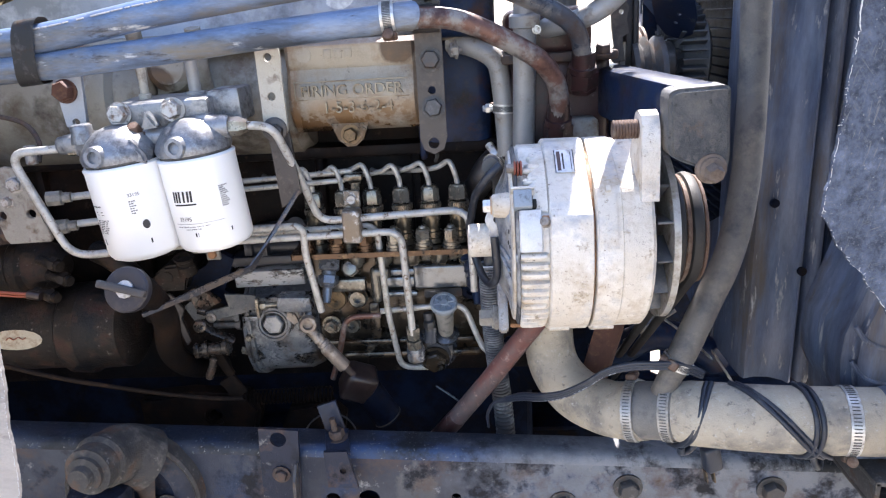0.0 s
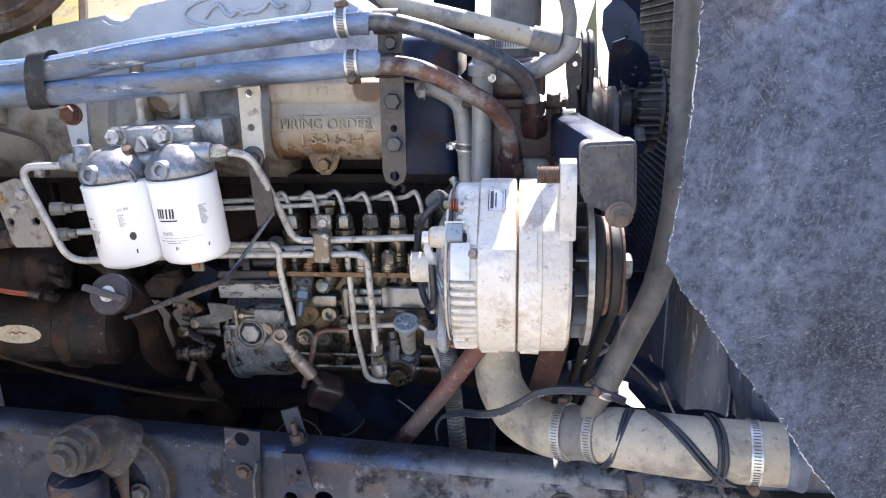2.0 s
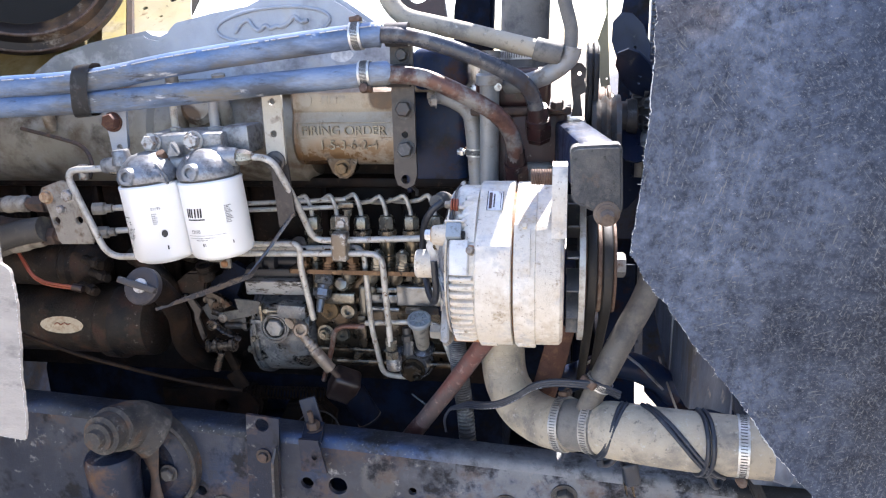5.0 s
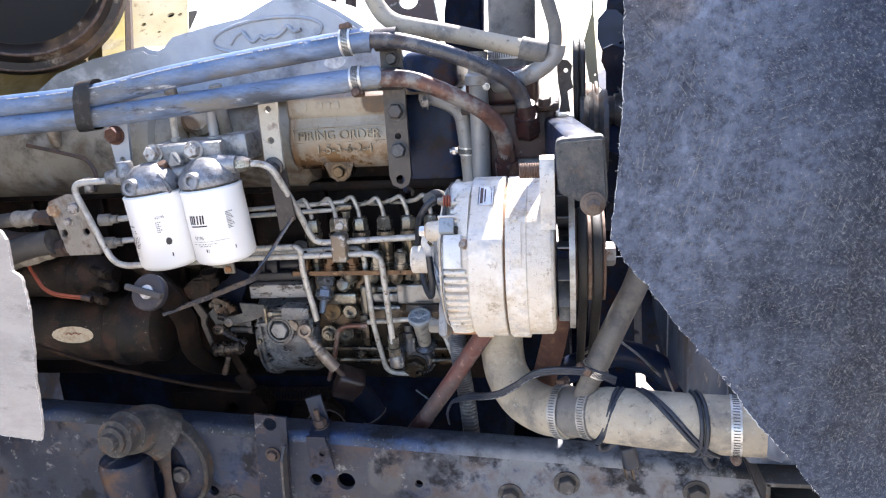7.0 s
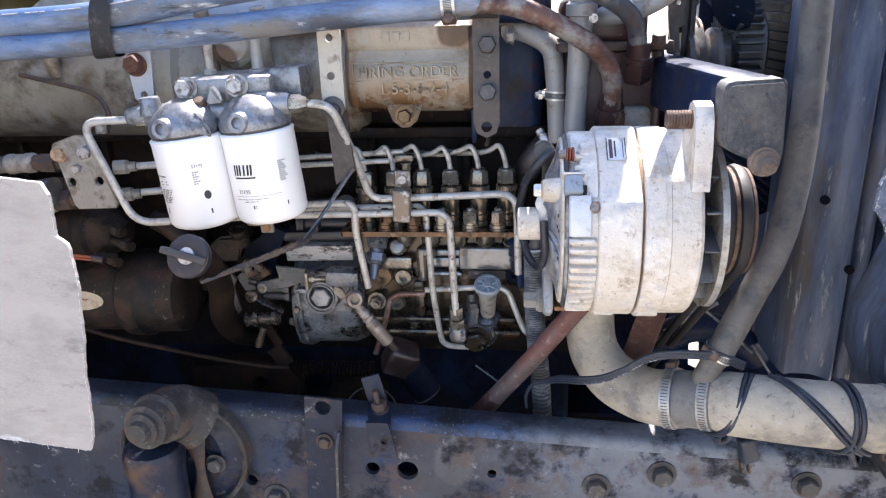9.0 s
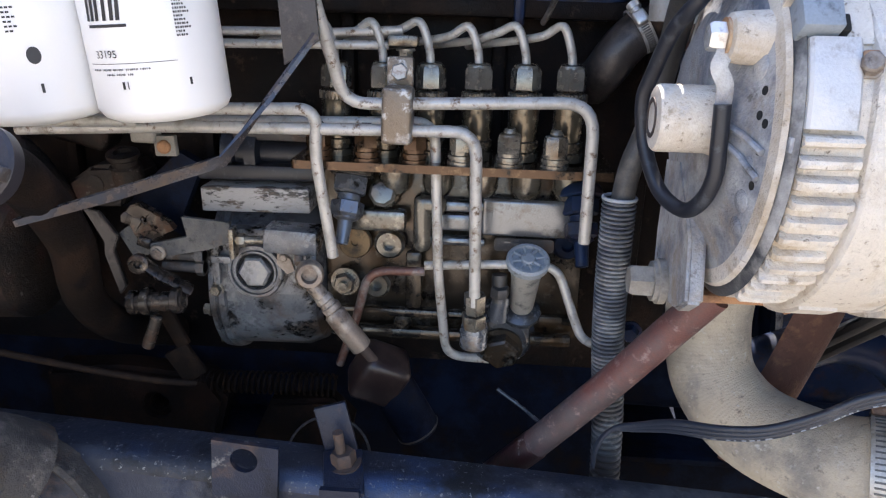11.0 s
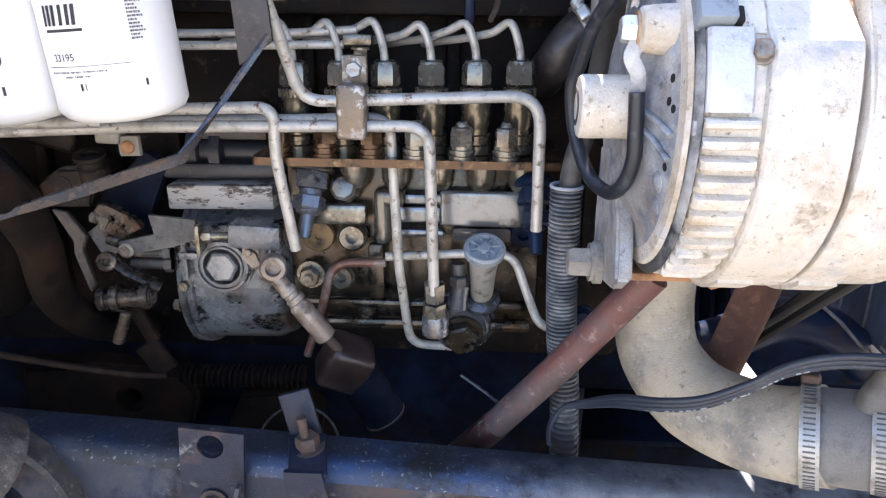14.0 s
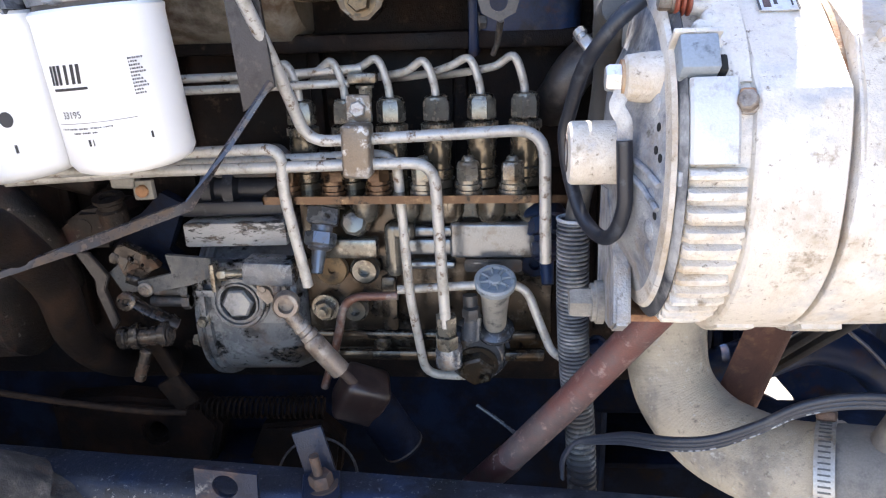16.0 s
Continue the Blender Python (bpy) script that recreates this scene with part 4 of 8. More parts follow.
for r_, d_, th_ in ((0.1425, -0.004, 0.0028), (0.169, 0.007, 0.0022)):
    _, u_, v_ = basis(DAX)
    bm = B()
    sweep(bm, [DRUM + DAX * d_ + (u_ * math.cos(a) + v_ * math.sin(a)) * r_ for a in (math.tau * k / 64 for k in range(65))], th_, 8, caps=False)
    part("rim", bm, M_SCREW, ac)

# ---- rubber splash liner, torn open ----
def torn(name, pts, y, mat_, label, seed, amp, bow):
    rnd = random.Random(seed)
    fine, drift = [], 0.0
    closed = pts + pts[:1]
    for (x0, z0, j0), (x1, z1, _) in zip(closed, closed[1:]):
        n = max(2, int(math.hypot(x1 - x0, z1 - z0) / 0.0016)) if j0 else 2
        for k in range(n):
            t = k / n
            drift = 0.86 * drift + amp * 0.55 * (rnd.random() - 0.5)
            w = j0 * (drift + amp * 0.30 * (rnd.random() - 0.5))
            fine.append((x0 + (x1 - x0) * t + w, z0 + (z1 - z0) * t + w * 0.5))
    bm = B()
    ring_cut(bm, fine, [], (0, y, 0), (1, 0, 0), (0, 0, 1), 0.003)
    for k in range(1, 26):
        for axis, lo, hi in ((0, min(p[0] for p in fine), max(p[0] for p in fine)), (2, min(p[1] for p in fine), max(p[1] for p in fine))):
            at, no = [0, 0, 0], [0, 0, 0]
            at[axis], no[axis] = lo + (hi - lo) * k / 26, 1
            bmesh.ops.bisect_plane(bm, geom=bm.verts[:] + bm.edges[:] + bm.faces[:], plane_co=at, plane_no=no)
    for v in bm.verts:
        v.co.y += bow(v.co.x, v.co.z)
    ob = thing(name, (sum(p[0] for p in fine) / len(fine), y, min(p[1] for p in fine)), label, "splash liner")
    part("sheet", bm, mat_, ob)
    bm = B()
    for k, (x, z) in enumerate(fine):
        if not (-0.40 < x < 0.36 and 1.05 < z < 1.60):
            continue
        x2, z2 = fine[(k + 1) % len(fine)]
        p = Vector((x, y - 0.0030 + bow(x, z), z))
        q = Vector((x2, y - 0.0030 + bow(x2, z2), z2))
        thick = max(0.0, math.sin(k * 0.11) * 0.6 + math.sin(k * 0.037 + 1) * 0.6 + 0.15)
        if (q - p).length < 0.01 and rnd.random() < 0.34 + 0.4 * thick:
            lathe(bm, p, q - p, [(0, 0.00010 + 0.00026 * rnd.random() * (0.3 + thick)), ((q - p).length, 0.00010 + 0.00026 * rnd.random() * (0.3 + thick))], 5)
        if rnd.random() < 0.55:
            a, l = rnd.random() * math.tau, 0.0005 + 0.0032 * rnd.random() ** 6
            lathe(bm, p, Vector((math.cos(a), -0.4 * rnd.random(), math.sin(a))), [(0, 0.00022), (l, 0.0001)], 4)
    part("torn_edge", bm, M_FIBRE, ob, "white frayed fibres along the tear")
    return ob


def liner_bow(x, z):
    """The hanging sheet leans back above and curls under below, away from its torn edge."""
    inside = min(1.0, max(0.0, (x - (0.19 + max(0.0, 1.33 - z) * 0.75) - 0.02) / 0.10))
    inside = inside * inside * (3 - 2 * inside)
    return 0.004 * math.sin(9 * x + 4 * z) + inside * (0.30 * max(0.0, z - 1.40) + 0.55 * max(0.0, 1.26 - z) ** 1.2 - 0.010 + 0.006 * math.sin(14 * x - 9 * z))


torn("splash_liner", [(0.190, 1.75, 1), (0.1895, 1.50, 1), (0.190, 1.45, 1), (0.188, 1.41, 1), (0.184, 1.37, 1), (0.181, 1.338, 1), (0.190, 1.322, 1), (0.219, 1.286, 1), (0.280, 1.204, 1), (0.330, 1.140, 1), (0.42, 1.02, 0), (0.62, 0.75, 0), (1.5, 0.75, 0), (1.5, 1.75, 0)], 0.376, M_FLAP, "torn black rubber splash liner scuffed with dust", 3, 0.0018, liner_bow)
torn("splash_liner", [(-0.80, 1.40, 0), (-0.345, 1.362, 1), (-0.302, 1.357, 1), (-0.297, 1.349, 1), (-0.298, 1.322, 1), (-0.291, 1.317, 1), (-0.290, 1.288, 1), (-0.296, 1.216, 1), (-0.299, 1.180, 1), (-0.303, 1.170, 1), (-0.370, 1.178, 1), (-0.80, 1.20, 0), (-1.3, 1.20, 0), (-1.3, 1.7, 0), (-0.80, 1.7, 0)], 0.372, M_FLAPL, "pale tongue of torn splash liner sheet", 5, 0.0012, lambda x, z: 0.003 * math.sin(20 * z))

# ---- fuel filters ----
LEAN_AX = Vector((-0.08, -0.03, 1.0)).normalized()


def on_can(base, r, ang, h, lift=0.0004):
    """A point on the can's skin: ang 0 faces the walkway, positive to the right."""
    a = LEAN_AX
    u = Vector((1, 0, 0)) - a * a.x
    u.normalize()
    f = u.cross(a)
    f = f if f.y < 0 else -f
    return Vector(base) + a * h + (f * math.cos(ang) + u * math.sin(ang)) * (r + lift)


def wrap_print(bm, base, r, ang, h, quads, lift=0.0004):
    """Bars (s along the skin, height, width, tall, slant) printed round the can."""
    for s, z, w, t, sl in quads:
        n = max(1, int(w / 0.003))
        for k in range(n):
            s0, s1 = s + w * k / n, s + w * (k + 1) / n
            vs = [bm.verts.new(on_can(base, r, ang + (ss + dz) / r, h + zz, lift)) for ss, zz, dz in ((s0, z, 0), (s1, z, 0), (s1, z + t, sl), (s0, z + t, sl))]
            bm.faces.new(vs)


def filter_can(base, r, hgt, which):
    th = thing("fuel_filter", base, ("white spin-on fuel filter with black print" if which else "white spin-on fuel filter with a black dot and small print"), "fuel filter", "pair of fuel filters")
    bm = B()
    lathe(bm, base, LEAN_AX, [(-0.003, 0.010), (0.0, r - 0.009), (0.003, r - 0.003), (0.008, r), (hgt - 0.006, r), (hgt - 0.002, r + 0.0008), (hgt, r - 0.001)], 56)
    part("can", bm, M_WHITE, th)
    bm = B()
    lathe(bm, Vector(base) + LEAN_AX * hgt, LEAN_AX, [(0, r - 0.003), (0.003, r - 0.003)], 40)
    part("gasket", bm, M_RUB, th, "black rubber gasket")
    bm = B()
    lathe(bm, Vector(base) + LEAN_AX * (hgt + 0.003), LEAN_AX, [(0, r - 0.001), (0.006, r), (0.013, r - 0.003), (0.022, r - 0.010), (0.030, r - 0.020), (0.033, 0.008)], 40)
    part("dome", bm, M_CAST, th, "rough cast aluminium dome")
    p = on_can(base, r - 0.006, -0.10 if which else -0.22, hgt + 0.012)
    ax = Vector((-0.12, -1, 0.10)).normalized()
    bm = B()
    lathe(bm, p + ax * -0.006, ax, [(0, 0.0115), (0.010, 0.0105), (0.013, 0.0095), (0.013, 0.0058), (0.004, 0.0055)], 28)
    part("bleed_port", bm, M_CAST, th)
    bm = B()
    q = Vector(base) + LEAN_AX * (hgt + 0.020) + Vector((-0.036 if which == 0 else 0.014, 0.006, 0))
    lathe(bm, q, LEAN_AX, [(0, 0.013), (0.006, 0.012), (0.010, 0.0105), (0.016, 0.0105), (0.018, 0.009)], 24)
    part("top_plug", bm, M_CAST, th)
    bm = B()
    if which:
        # block mark of slanted strokes, and its underline
        z0 = 0.055
        marks = [(-0.019 + dx, z0 - 0.003, 0.0022, 0.011, sl) for dx, sl in ((0.000, 0.0012), (0.0034, 0.0012), (0.0068, 0.0012), (0.0116, 0.0012), (0.0160, 0.0012), (0.0194, 0.0012))]
        marks += [(-0.0185, z0 - 0.0065, 0.024, 0.0016, 0)]
        wrap_print(bm, base, r, -0.05, 0.004, marks)
        part("print_mark", bm, M_INK, th, "bold black block mark")
        bm = B()
        rows = [(-0.024, 0.0335, 0.052, 0.0003, 0), (-0.003, 0.020, 0.0015, 0.004, 0), (0.0, 0.020, 0.0006, 0.004, 0)]
        rows += [(0.0300 + 0.0013 * i, 0.0660 - 0.0020 * k, 0.0010 - 0.0003 * ((i + k) % 2), 0.0011, 0) for k in range(11) for i in range(7 - (k * 3) % 4)]
        rows += [(-0.0235 + 0.0011 * i, 0.0300, 0.0008 - 0.0002 * (i % 3), 0.0010, 0) for i in range(34) if i % 7] + [(-0.0130 + 0.0011 * i, 0.0274, 0.0008 - 0.0002 * (i % 2), 0.0010, 0) for i in range(16) if i % 6]
        rows += [(0.033, 0.020, 0.0014, 0.004, 0)]
        wrap_print(bm, base, r, -0.05, 0.0, rows)
        tagged(part("small_print", bm, M_INK, th, "fine black printed lines"), kind="stuff")
        bm = text_mesh("33195", 0.0058, 0.0)
        for v in bm.verts:
            v.co = on_can(base, r, -0.05 + (v.co.x - 0.010) / r, 0.0385 + v.co.y, 0.0006)
        part("part_number", bm, M_INK, th)
    else:
        rows = [(0.0225 + 0.0022 * i, 0.0625 - 0.0024 * k, 0.0016, 0.0010, 0) for k in range(6) for i in range(3 - k % 2)]
        rows += [(-0.022 + 0.0024 * i, 0.0600, 0.0018, 0.0014, 0) for i in range(6)]
        rows += [(-0.019 + 0.0085 * k, 0.0520, 0.0045, 0.0006, 0.0) for k in range(2)] + [(-0.019 + 0.0085 * k, 0.0545, 0.0022, 0.0012, 0.001) for k in range(2)]
        rows += [(-0.022 + 0.0013 * i, 0.0460 - 0.0019 * k, 0.0010 - 0.0003 * ((i + k) % 2), 0.0011, 0) for k in range(8) for i in range(15 - (k * 5) % 4) if (i + k) % 6]
        rows += [(-0.018, 0.0205, 0.0015, 0.006, 0), (0.033, 0.018, 0.0015, 0.005, 0)]
        wrap_print(bm, base, r, -0.25, 0.0, rows)
        tagged(part("small_print", bm, M_INK, th, "fine black printed lines"), kind="stuff")
        bm = B()
        pts = [bm.verts.new(on_can(base, r, 0.62 + 0.0036 * math.cos(a) / r, 0.038 + 0.0046 * math.sin(a))) for a in (math.tau * k / 20 for k in range(20))]
        bm.faces.new(pts)
        part("dot", bm, M_INK, th, "round black dot")
        bm = text_mesh("33195", 0.0046, 0.0)
        for v in bm.verts:
            v.co = on_can(base, r, 0.50 + v.co.x / r, 0.0690 + v.co.y, 0.0006)
        part("part_number", bm, M_INK, th)
    return th


filter_can((-0.2790, 0.702, 1.2385), 0.0379, 0.097, 1)
filter_can((-0.3510, 0.693, 1.2350), 0.0379, 0.097, 0)

fh = thing("filter_header", (-0.315, 0.74, 1.34), "cast aluminium twin filter header bolted to the manifold", "filter header")
bm = B()
box(bm, (-0.320, 0.734, 1.3755), (0.104, 0.064, 0.026), rotm(3, -2, 0), 0.004, 2)
part("pedestal", bm, M_CAST, fh)
bm = B()
box(bm, (-0.258, 0.742, 1.378), (0.034, 0.046, 0.034), rotm(0, -2, 0), 0.004, 2)
part("side_boss", bm, M_CAST, fh)
bm = B()
box(bm, (-0.342, 0.710, 1.3520), (0.172, 0.040, 0.019), rotm(0, -2, 0), 0.007, 3)
part("bridge", bm, M_CAST, fh)
bm = B()
ring_cut(bm, [(-0.362, 1.330), (-0.322, 1.332), (-0.325, 1.342), (-0.337, 1.356), (-0.348, 1.354), (-0.358, 1.344)], [], (0, 0.688, 0), (1, 0, 0), (0, 0, 1), 0.022)
bmesh.ops.bevel(bm, geom=[e for e in bm.edges if e.calc_face_angle(0) > 1.2], offset=0.003, segments=2, affect="EDGES")
part("web", bm, M_CAST, fh)
bm = B()
ring_cut(bm, [(-0.332, 1.362), (-0.314, 1.364), (-0.325, 1.381)], [], (0, 0.696, 0), (1, 0, 0), (0, 0, 1), 0.012)
bmesh.ops.bevel(bm, geom=[e for e in bm.edges if e.calc_face_angle(0) > 1.2], offset=0.002, segments=2, affect="EDGES")
part("gusset", bm, M_CAST, fh)
for x, rr, mt in ((-0.346, 0.0044, M_STRAP), (-0.2925, 0.0062, M_PIPE)):
    bm = B()
    lathe(bm, (x, 0.738, 1.384), (0, 0, 1), [(0, rr * 1.5), (0.008, rr * 1.5), (0.009, rr), (0.062, rr), (0.062, 0.001)], 20)
    part("post", bm, mt, fh)
for x, z in ((-0.3580, 1.377), (-0.3030, 1.379)):
    bm = B()
    hexhead(bm, (x, 0.701, z), (0.1, -1, 0.10), 0.0092, 0.010, 0.0120, x * 9)
    part("bolt", bm, M_BOLT, fh, "grey hex bolt with washer")
for x, z in ((-0.415, 1.3470), (-0.238, 1.3605)):
    sgn = -1 if x < -0.3 else 1
    bm = B()
    lathe(bm, (x - sgn * 0.032, 0.700, z - 0.001), (sgn, 0, 0), [(0, 0.013), (0.018, 0.012), (0.020, 0.0105), (0.022, 0.0105)], 20)
    part("elbow_boss", bm, M_CAST, fh)
    bm = B()
    lathe(bm, (x - sgn * 0.010, 0.700, z - 0.001), (sgn, 0, 0), [(0, 0.0095), (0.010, 0.0095), (0.012, 0.008), (0.018, 0.0062)], 6, 0.4)
    part("flare_nut", bm, M_NUT, fh)
bm = B()
hexhead(bm, (-0.340, 0.692, 1.357), (0, -0.6, 1), 0.0065, 0.010, 0.009)
part("vent_screw", bm, M_SCREW, fh, "rusty vent screw")

# ---- fuel pipes ----
def pipe(pts, r, mat_, label, rad=0.02, name="fuel_pipe", cat="fuel pipe", nuts=(), seg=6, n=12):
    th = thing(name, pts[0], label, cat)
    bm = B()
    sweep(bm, rounded(pts, rad, seg), r, n)
    part("tube", bm, mat_, th)
    for p, ax, rr, h in nuts:
        bm = B()
        hexhead(bm, p, ax, rr, h)
        part("nut", bm, M_NUT, th, "oily steel flare nut")
    return th


R1 = 0.0043
pipe([(-0.240, 0.700, 1.3605), (-0.206, 0.700, 1.358), (-0.194, 0.735, 1.300), (-0.184, 0.765, 1.2405), (-0.150, 0.765, 1.2415), (-0.016, 0.765, 1.247), (-0.014, 0.768, 1.148)], R1, M_TUBE, "bent steel fuel pipe from the filter header across the pump", 0.022)
pipe([(-0.42, 0.765, 1.214), (-0.30, 0.765, 1.2205), (-0.150, 0.765, 1.2235), (-0.094, 0.765, 1.2245), (-0.090, 0.775, 1.092)], R1, M_TUBE, "steel fuel pipe bending down to the lift pump", 0.018, nuts=[((-0.090, 0.778, 1.100), (0, 0.1, -1), 0.0085, 0.016), ((-0.090, 0.780, 1.083), (0, 0.1, -1), 0.0095, 0.012)])
pipe([(-0.42, 0.770, 1.2285), (-0.28, 0.768, 1.233), (-0.203, 0.762, 1.2365), (-0.206, 0.765, 1.205), (-0.197, 0.775, 1.126)], R1, M_TUBE, "pale steel return pipe with a tight bend", 0.014)
pipe([(-0.42, 0.788, 1.219), (-0.20, 0.786, 1.2245), (-0.124, 0.785, 1.2275), (-0.119, 0.787, 1.113), (-0.112, 0.812, 1.030), (-0.072, 0.825, 1.022)], 0.0038, M_TUBE, "thin steel pipe running down to the pump foot", 0.016)
pipe([(-0.415, 0.700, 1.346), (-0.482, 0.700, 1.3435), (-0.443, 0.705, 1.2295), (-0.40, 0.715, 1.2285), (-0.33, 0.76, 1.2240)], R1, M_TUBE, "grey steel pipe looping down beside the filters", 0.02)
pipe([(-0.200, 0.805, 1.020), (-0.184, 0.800, 1.067), (-0.174, 0.796, 1.108), (-0.130, 0.795, 1.110)], 0.0036, M_COPPER, "short copper-coloured pipe low on the pump", 0.016)
pipe([(-0.130, 0.795, 1.1150), (-0.060, 0.797, 1.1190), (-0.028, 0.797, 1.1190), (-0.015, 0.792, 1.084), (-0.005, 0.786, 1.0605), (0.018, 0.782, 1.0620)], 0.0036, M_TUBE, "thin bright pipe behind the hand primer", 0.014)
pipe([(-0.372, 0.77, 1.275), (-0.16, 0.805, 1.2775)], 0.0032, M_TUBE, "long thin steel pipe behind the filters", 0.01)
pipe([(-0.372, 0.77, 1.240), (-0.40, 0.755, 1.255), (-0.43, 0.75, 1.262)], 0.0032, M_TUBE, "short thin pipe beside the bracket plate", 0.02)
pipe([(-0.372, 0.772, 1.2835), (-0.20, 0.806, 1.2850), (-0.15, 0.806, 1.288)], 0.0032, M_TUBE, "second thin steel pipe above the pump", 0.01)

# injector lines and delivery valve holders
INJ = [-0.198, -0.163, -0.129, -0.0945, -0.061, -0.0285]
for k, x in enumerate(INJ):
    th = thing("delivery_valve", (x, 0.79, 1.195), "oily steel delivery valve with a flare nut and bent injector line", "delivery valve", "row of injector lines")
    bm = B()
    z = 1.197 + 0.0006 * k
    hy = 0.803
    lathe(bm, (x, hy, z), (0, 0, 1), [(0, 0.0125), (0.006, 0.0125), (0.007, 0.0108), (0.0095, 0.0108), (0.010, 0.0118), (0.0135, 0.0118), (0.0145, 0.0098), (0.019, 0.0096), (0.021, 0.0109), (0.036, 0.0112), (0.041, 0.0105), (0.0425, 0.0112), (0.048, 0.0112), (0.0495, 0.0092)], 24)
    part("holder", bm, M_HOLDER, th, "oil-browned valve holder")
    bm = B()
    for j in range(28):
        a = math.tau * j / 28
        box(bm, (x + 0.0116 * math.cos(a), hy + 0.0116 * math.sin(a), z + 0.0453), (0.0013, 0.0013, 0.0055), rotm(0, 0, math.degrees(a)))
    tagged(part("knurl", bm, M_NUT, th), kind="stuff")
    bm = B()
    lathe(bm, (x, hy, z + 0.0500), (0, 0, 1), [(0, 0.0095), (0.001, 0.0110), (0.0135, 0.0110), (0.0165, 0.0094), (0.0168, 0.0040)], 6, 0.35 + 0.4 * k)
    lathe(bm, (x, hy, z + 0.0655), (0, 0, 1), [(0, 0.0092), (0.0020, 0.0088), (0.0032, 0.0070), (0.0032, 0.0036), (0.0010, 0.0033)], 24)
    part("flare_nut", bm, M_NUT, th)
    top = 1.291 + 0.001 * (k % 3)
    line = glide([(x, 0.803, z + 0.064), (x - 0.002, 0.803, 1.278), (x - 0.009, 0.804, top + 0.001), (x - 0.022, 0.809, top - 0.004 - 0.002 * (k % 2)), (x - 0.040, 0.818, top - 0.010), (x - 0.062, 0.838, top - 0.014), (x - 0.078, 0.874, top - 0.018)], 7)
    bm = B()
    sweep(bm, line, 0.0031, 10)
    part("line", bm, M_TUBE, th, "thin steel injector line")
bm = B()
box(bm, (-0.149, 0.803, 1.281), (0.022, 0.012, 0.008), bev=0.002), hexhead(bm, (-0.147, 0.800, 1.276), (0, 0, -1), 0.0055, 0.008, 0.007), cyl(bm, (-0.147, 0.80, 1.27), (-0.147, 0.80, 1.262), 0.0028, 10)
solid("line_clip", bm, M_NUT, (-0.149, 0.80, 1.28), "small steel clip with a bolt holding two thin pipes", "pipe clip")

# pipe clamp block
th = thing("pipe_clamp", (-0.148, 0.76, 1.215), "worn steel clamp block holding the fuel pipes", "pipe clamp")
bm = B()
box(bm, (-0.1475, 0.762, 1.2345), (0.0205, 0.020, 0.038), rotm(0, 1, 0), 0.003, 3)
part("body", bm, M_CHIPR, th)
bm = B()
box(bm, (-0.1475, 0.775, 1.262), (0.018, 0.006, 0.020), bev=0.0015)
part("tab", bm, M_CHIPR, th)
bm = B()
hexhead(bm, (-0.1475, 0.772, 1.262), (0, -1, 0.1), 0.006, 0.005)
part("bolt", bm, M_BOLT, th)

# ---- injection pump ----
pump = thing("injection_pump", (-0.11, 0.85, 1.03), "inline diesel injection pump in oil-filmed aluminium", "injection pump")
bm = B()
box(bm, (-0.110, 0.866, 1.116), (0.212, 0.076, 0.150), bev=0.006, seg=2)
part("body", bm, M_OILB, pump)
bm = B()
ring_cut(bm, rounded_rect(-0.226, 0.004, 0.771, 0.868, 0.004), [], (0, 0, 1.1925), (1, 0, 0), (0, 1, 0), 0.006)
part("flange", bm, M_FLANGE, pump)
for k in range(6):
    x = INJ[k] - 0.0095
    bm = B()
    hexhead(bm, (x, 0.7835, 1.2080), (0, 0, 1), 0.0090, 0.0125, 0.0, 0.3 * k + 0.2)
    lathe(bm, (x, 0.7835, 1.2195), (0, 0, 1), [(0, 0.0080), (0.0015, 0.0074), (0.0026, 0.0050), (0.0045, 0.0046), (0.0058, 0.0036)], 20)
    lathe(bm, (x, 0.7835, 1.1985), (0, 0, 1), [(0, 0.0105), (0.0022, 0.0105), (0.0026, 0.0090), (0.0040, 0.0090), (0.0044, 0.0102), (0.0066, 0.0100), (0.0070, 0.0086), (0.0096, 0.0086)], 22)
    part("stud_nut", bm, M_FLANGE if k in (0, 1, 2) else M_NUT, pump, "oily stud nut on the flange")
    bm = B()
    lathe(bm, (INJ[k] + 0.006, 0.818, 1.189), (0, 0, -1), [(0, 0.0125), (0.016, 0.0120), (0.022, 0.009), (0.025, 0.004)], 20)
    part("tappet_bulge", bm, M_PUMP, pump)
bm = B()
box(bm, (-0.053, 0.815, 1.1515), (0.070, 0.012, 0.030), bev=0.003, seg=3)
part("side_cover", bm, M_PUMPL, pump, "smooth grey side cover")
bm = B()
box(bm, (-0.109, 0.816, 1.1585), (0.05, 0.012, 0.009), bev=0.003), box(bm, (-0.109, 0.816, 1.130), (0.05, 0.012, 0.007), bev=0.003), box(bm, (-0.108, 0.819, 1.1445), (0.05, 0.010, 0.014), bev=0.003)
part("gallery_rib", bm, M_PUMPL, pump)
bm = B()
box(bm, (-0.1335, 0.812, 1.1445), (0.0145, 0.018, 0.048), bev=0.0065, seg=3), box(bm, (-0.126, 0.812, 1.160), (0.022, 0.018, 0.016), bev=0.006, seg=3)
part("boss_column", bm, M_PUMP, pump)
bm = B()
box(bm, (-0.170, 0.814, 1.145), (0.046, 0.014, 0.017), bev=0.003)
part("pad", bm, M_PUMP, pump)
bm = B()
lathe(bm, (-0.1650, 0.824, 1.163), (0, -1, 0.30), [(0, 0.0125), (0.010, 0.0118), (0.013, 0.0112), (0.016, 0.0110), (0.0185, 0.0085), (0.019, 0.003)], 8, 0.2)
part("round_plug", bm, M_PUMP, pump)
bm = B()
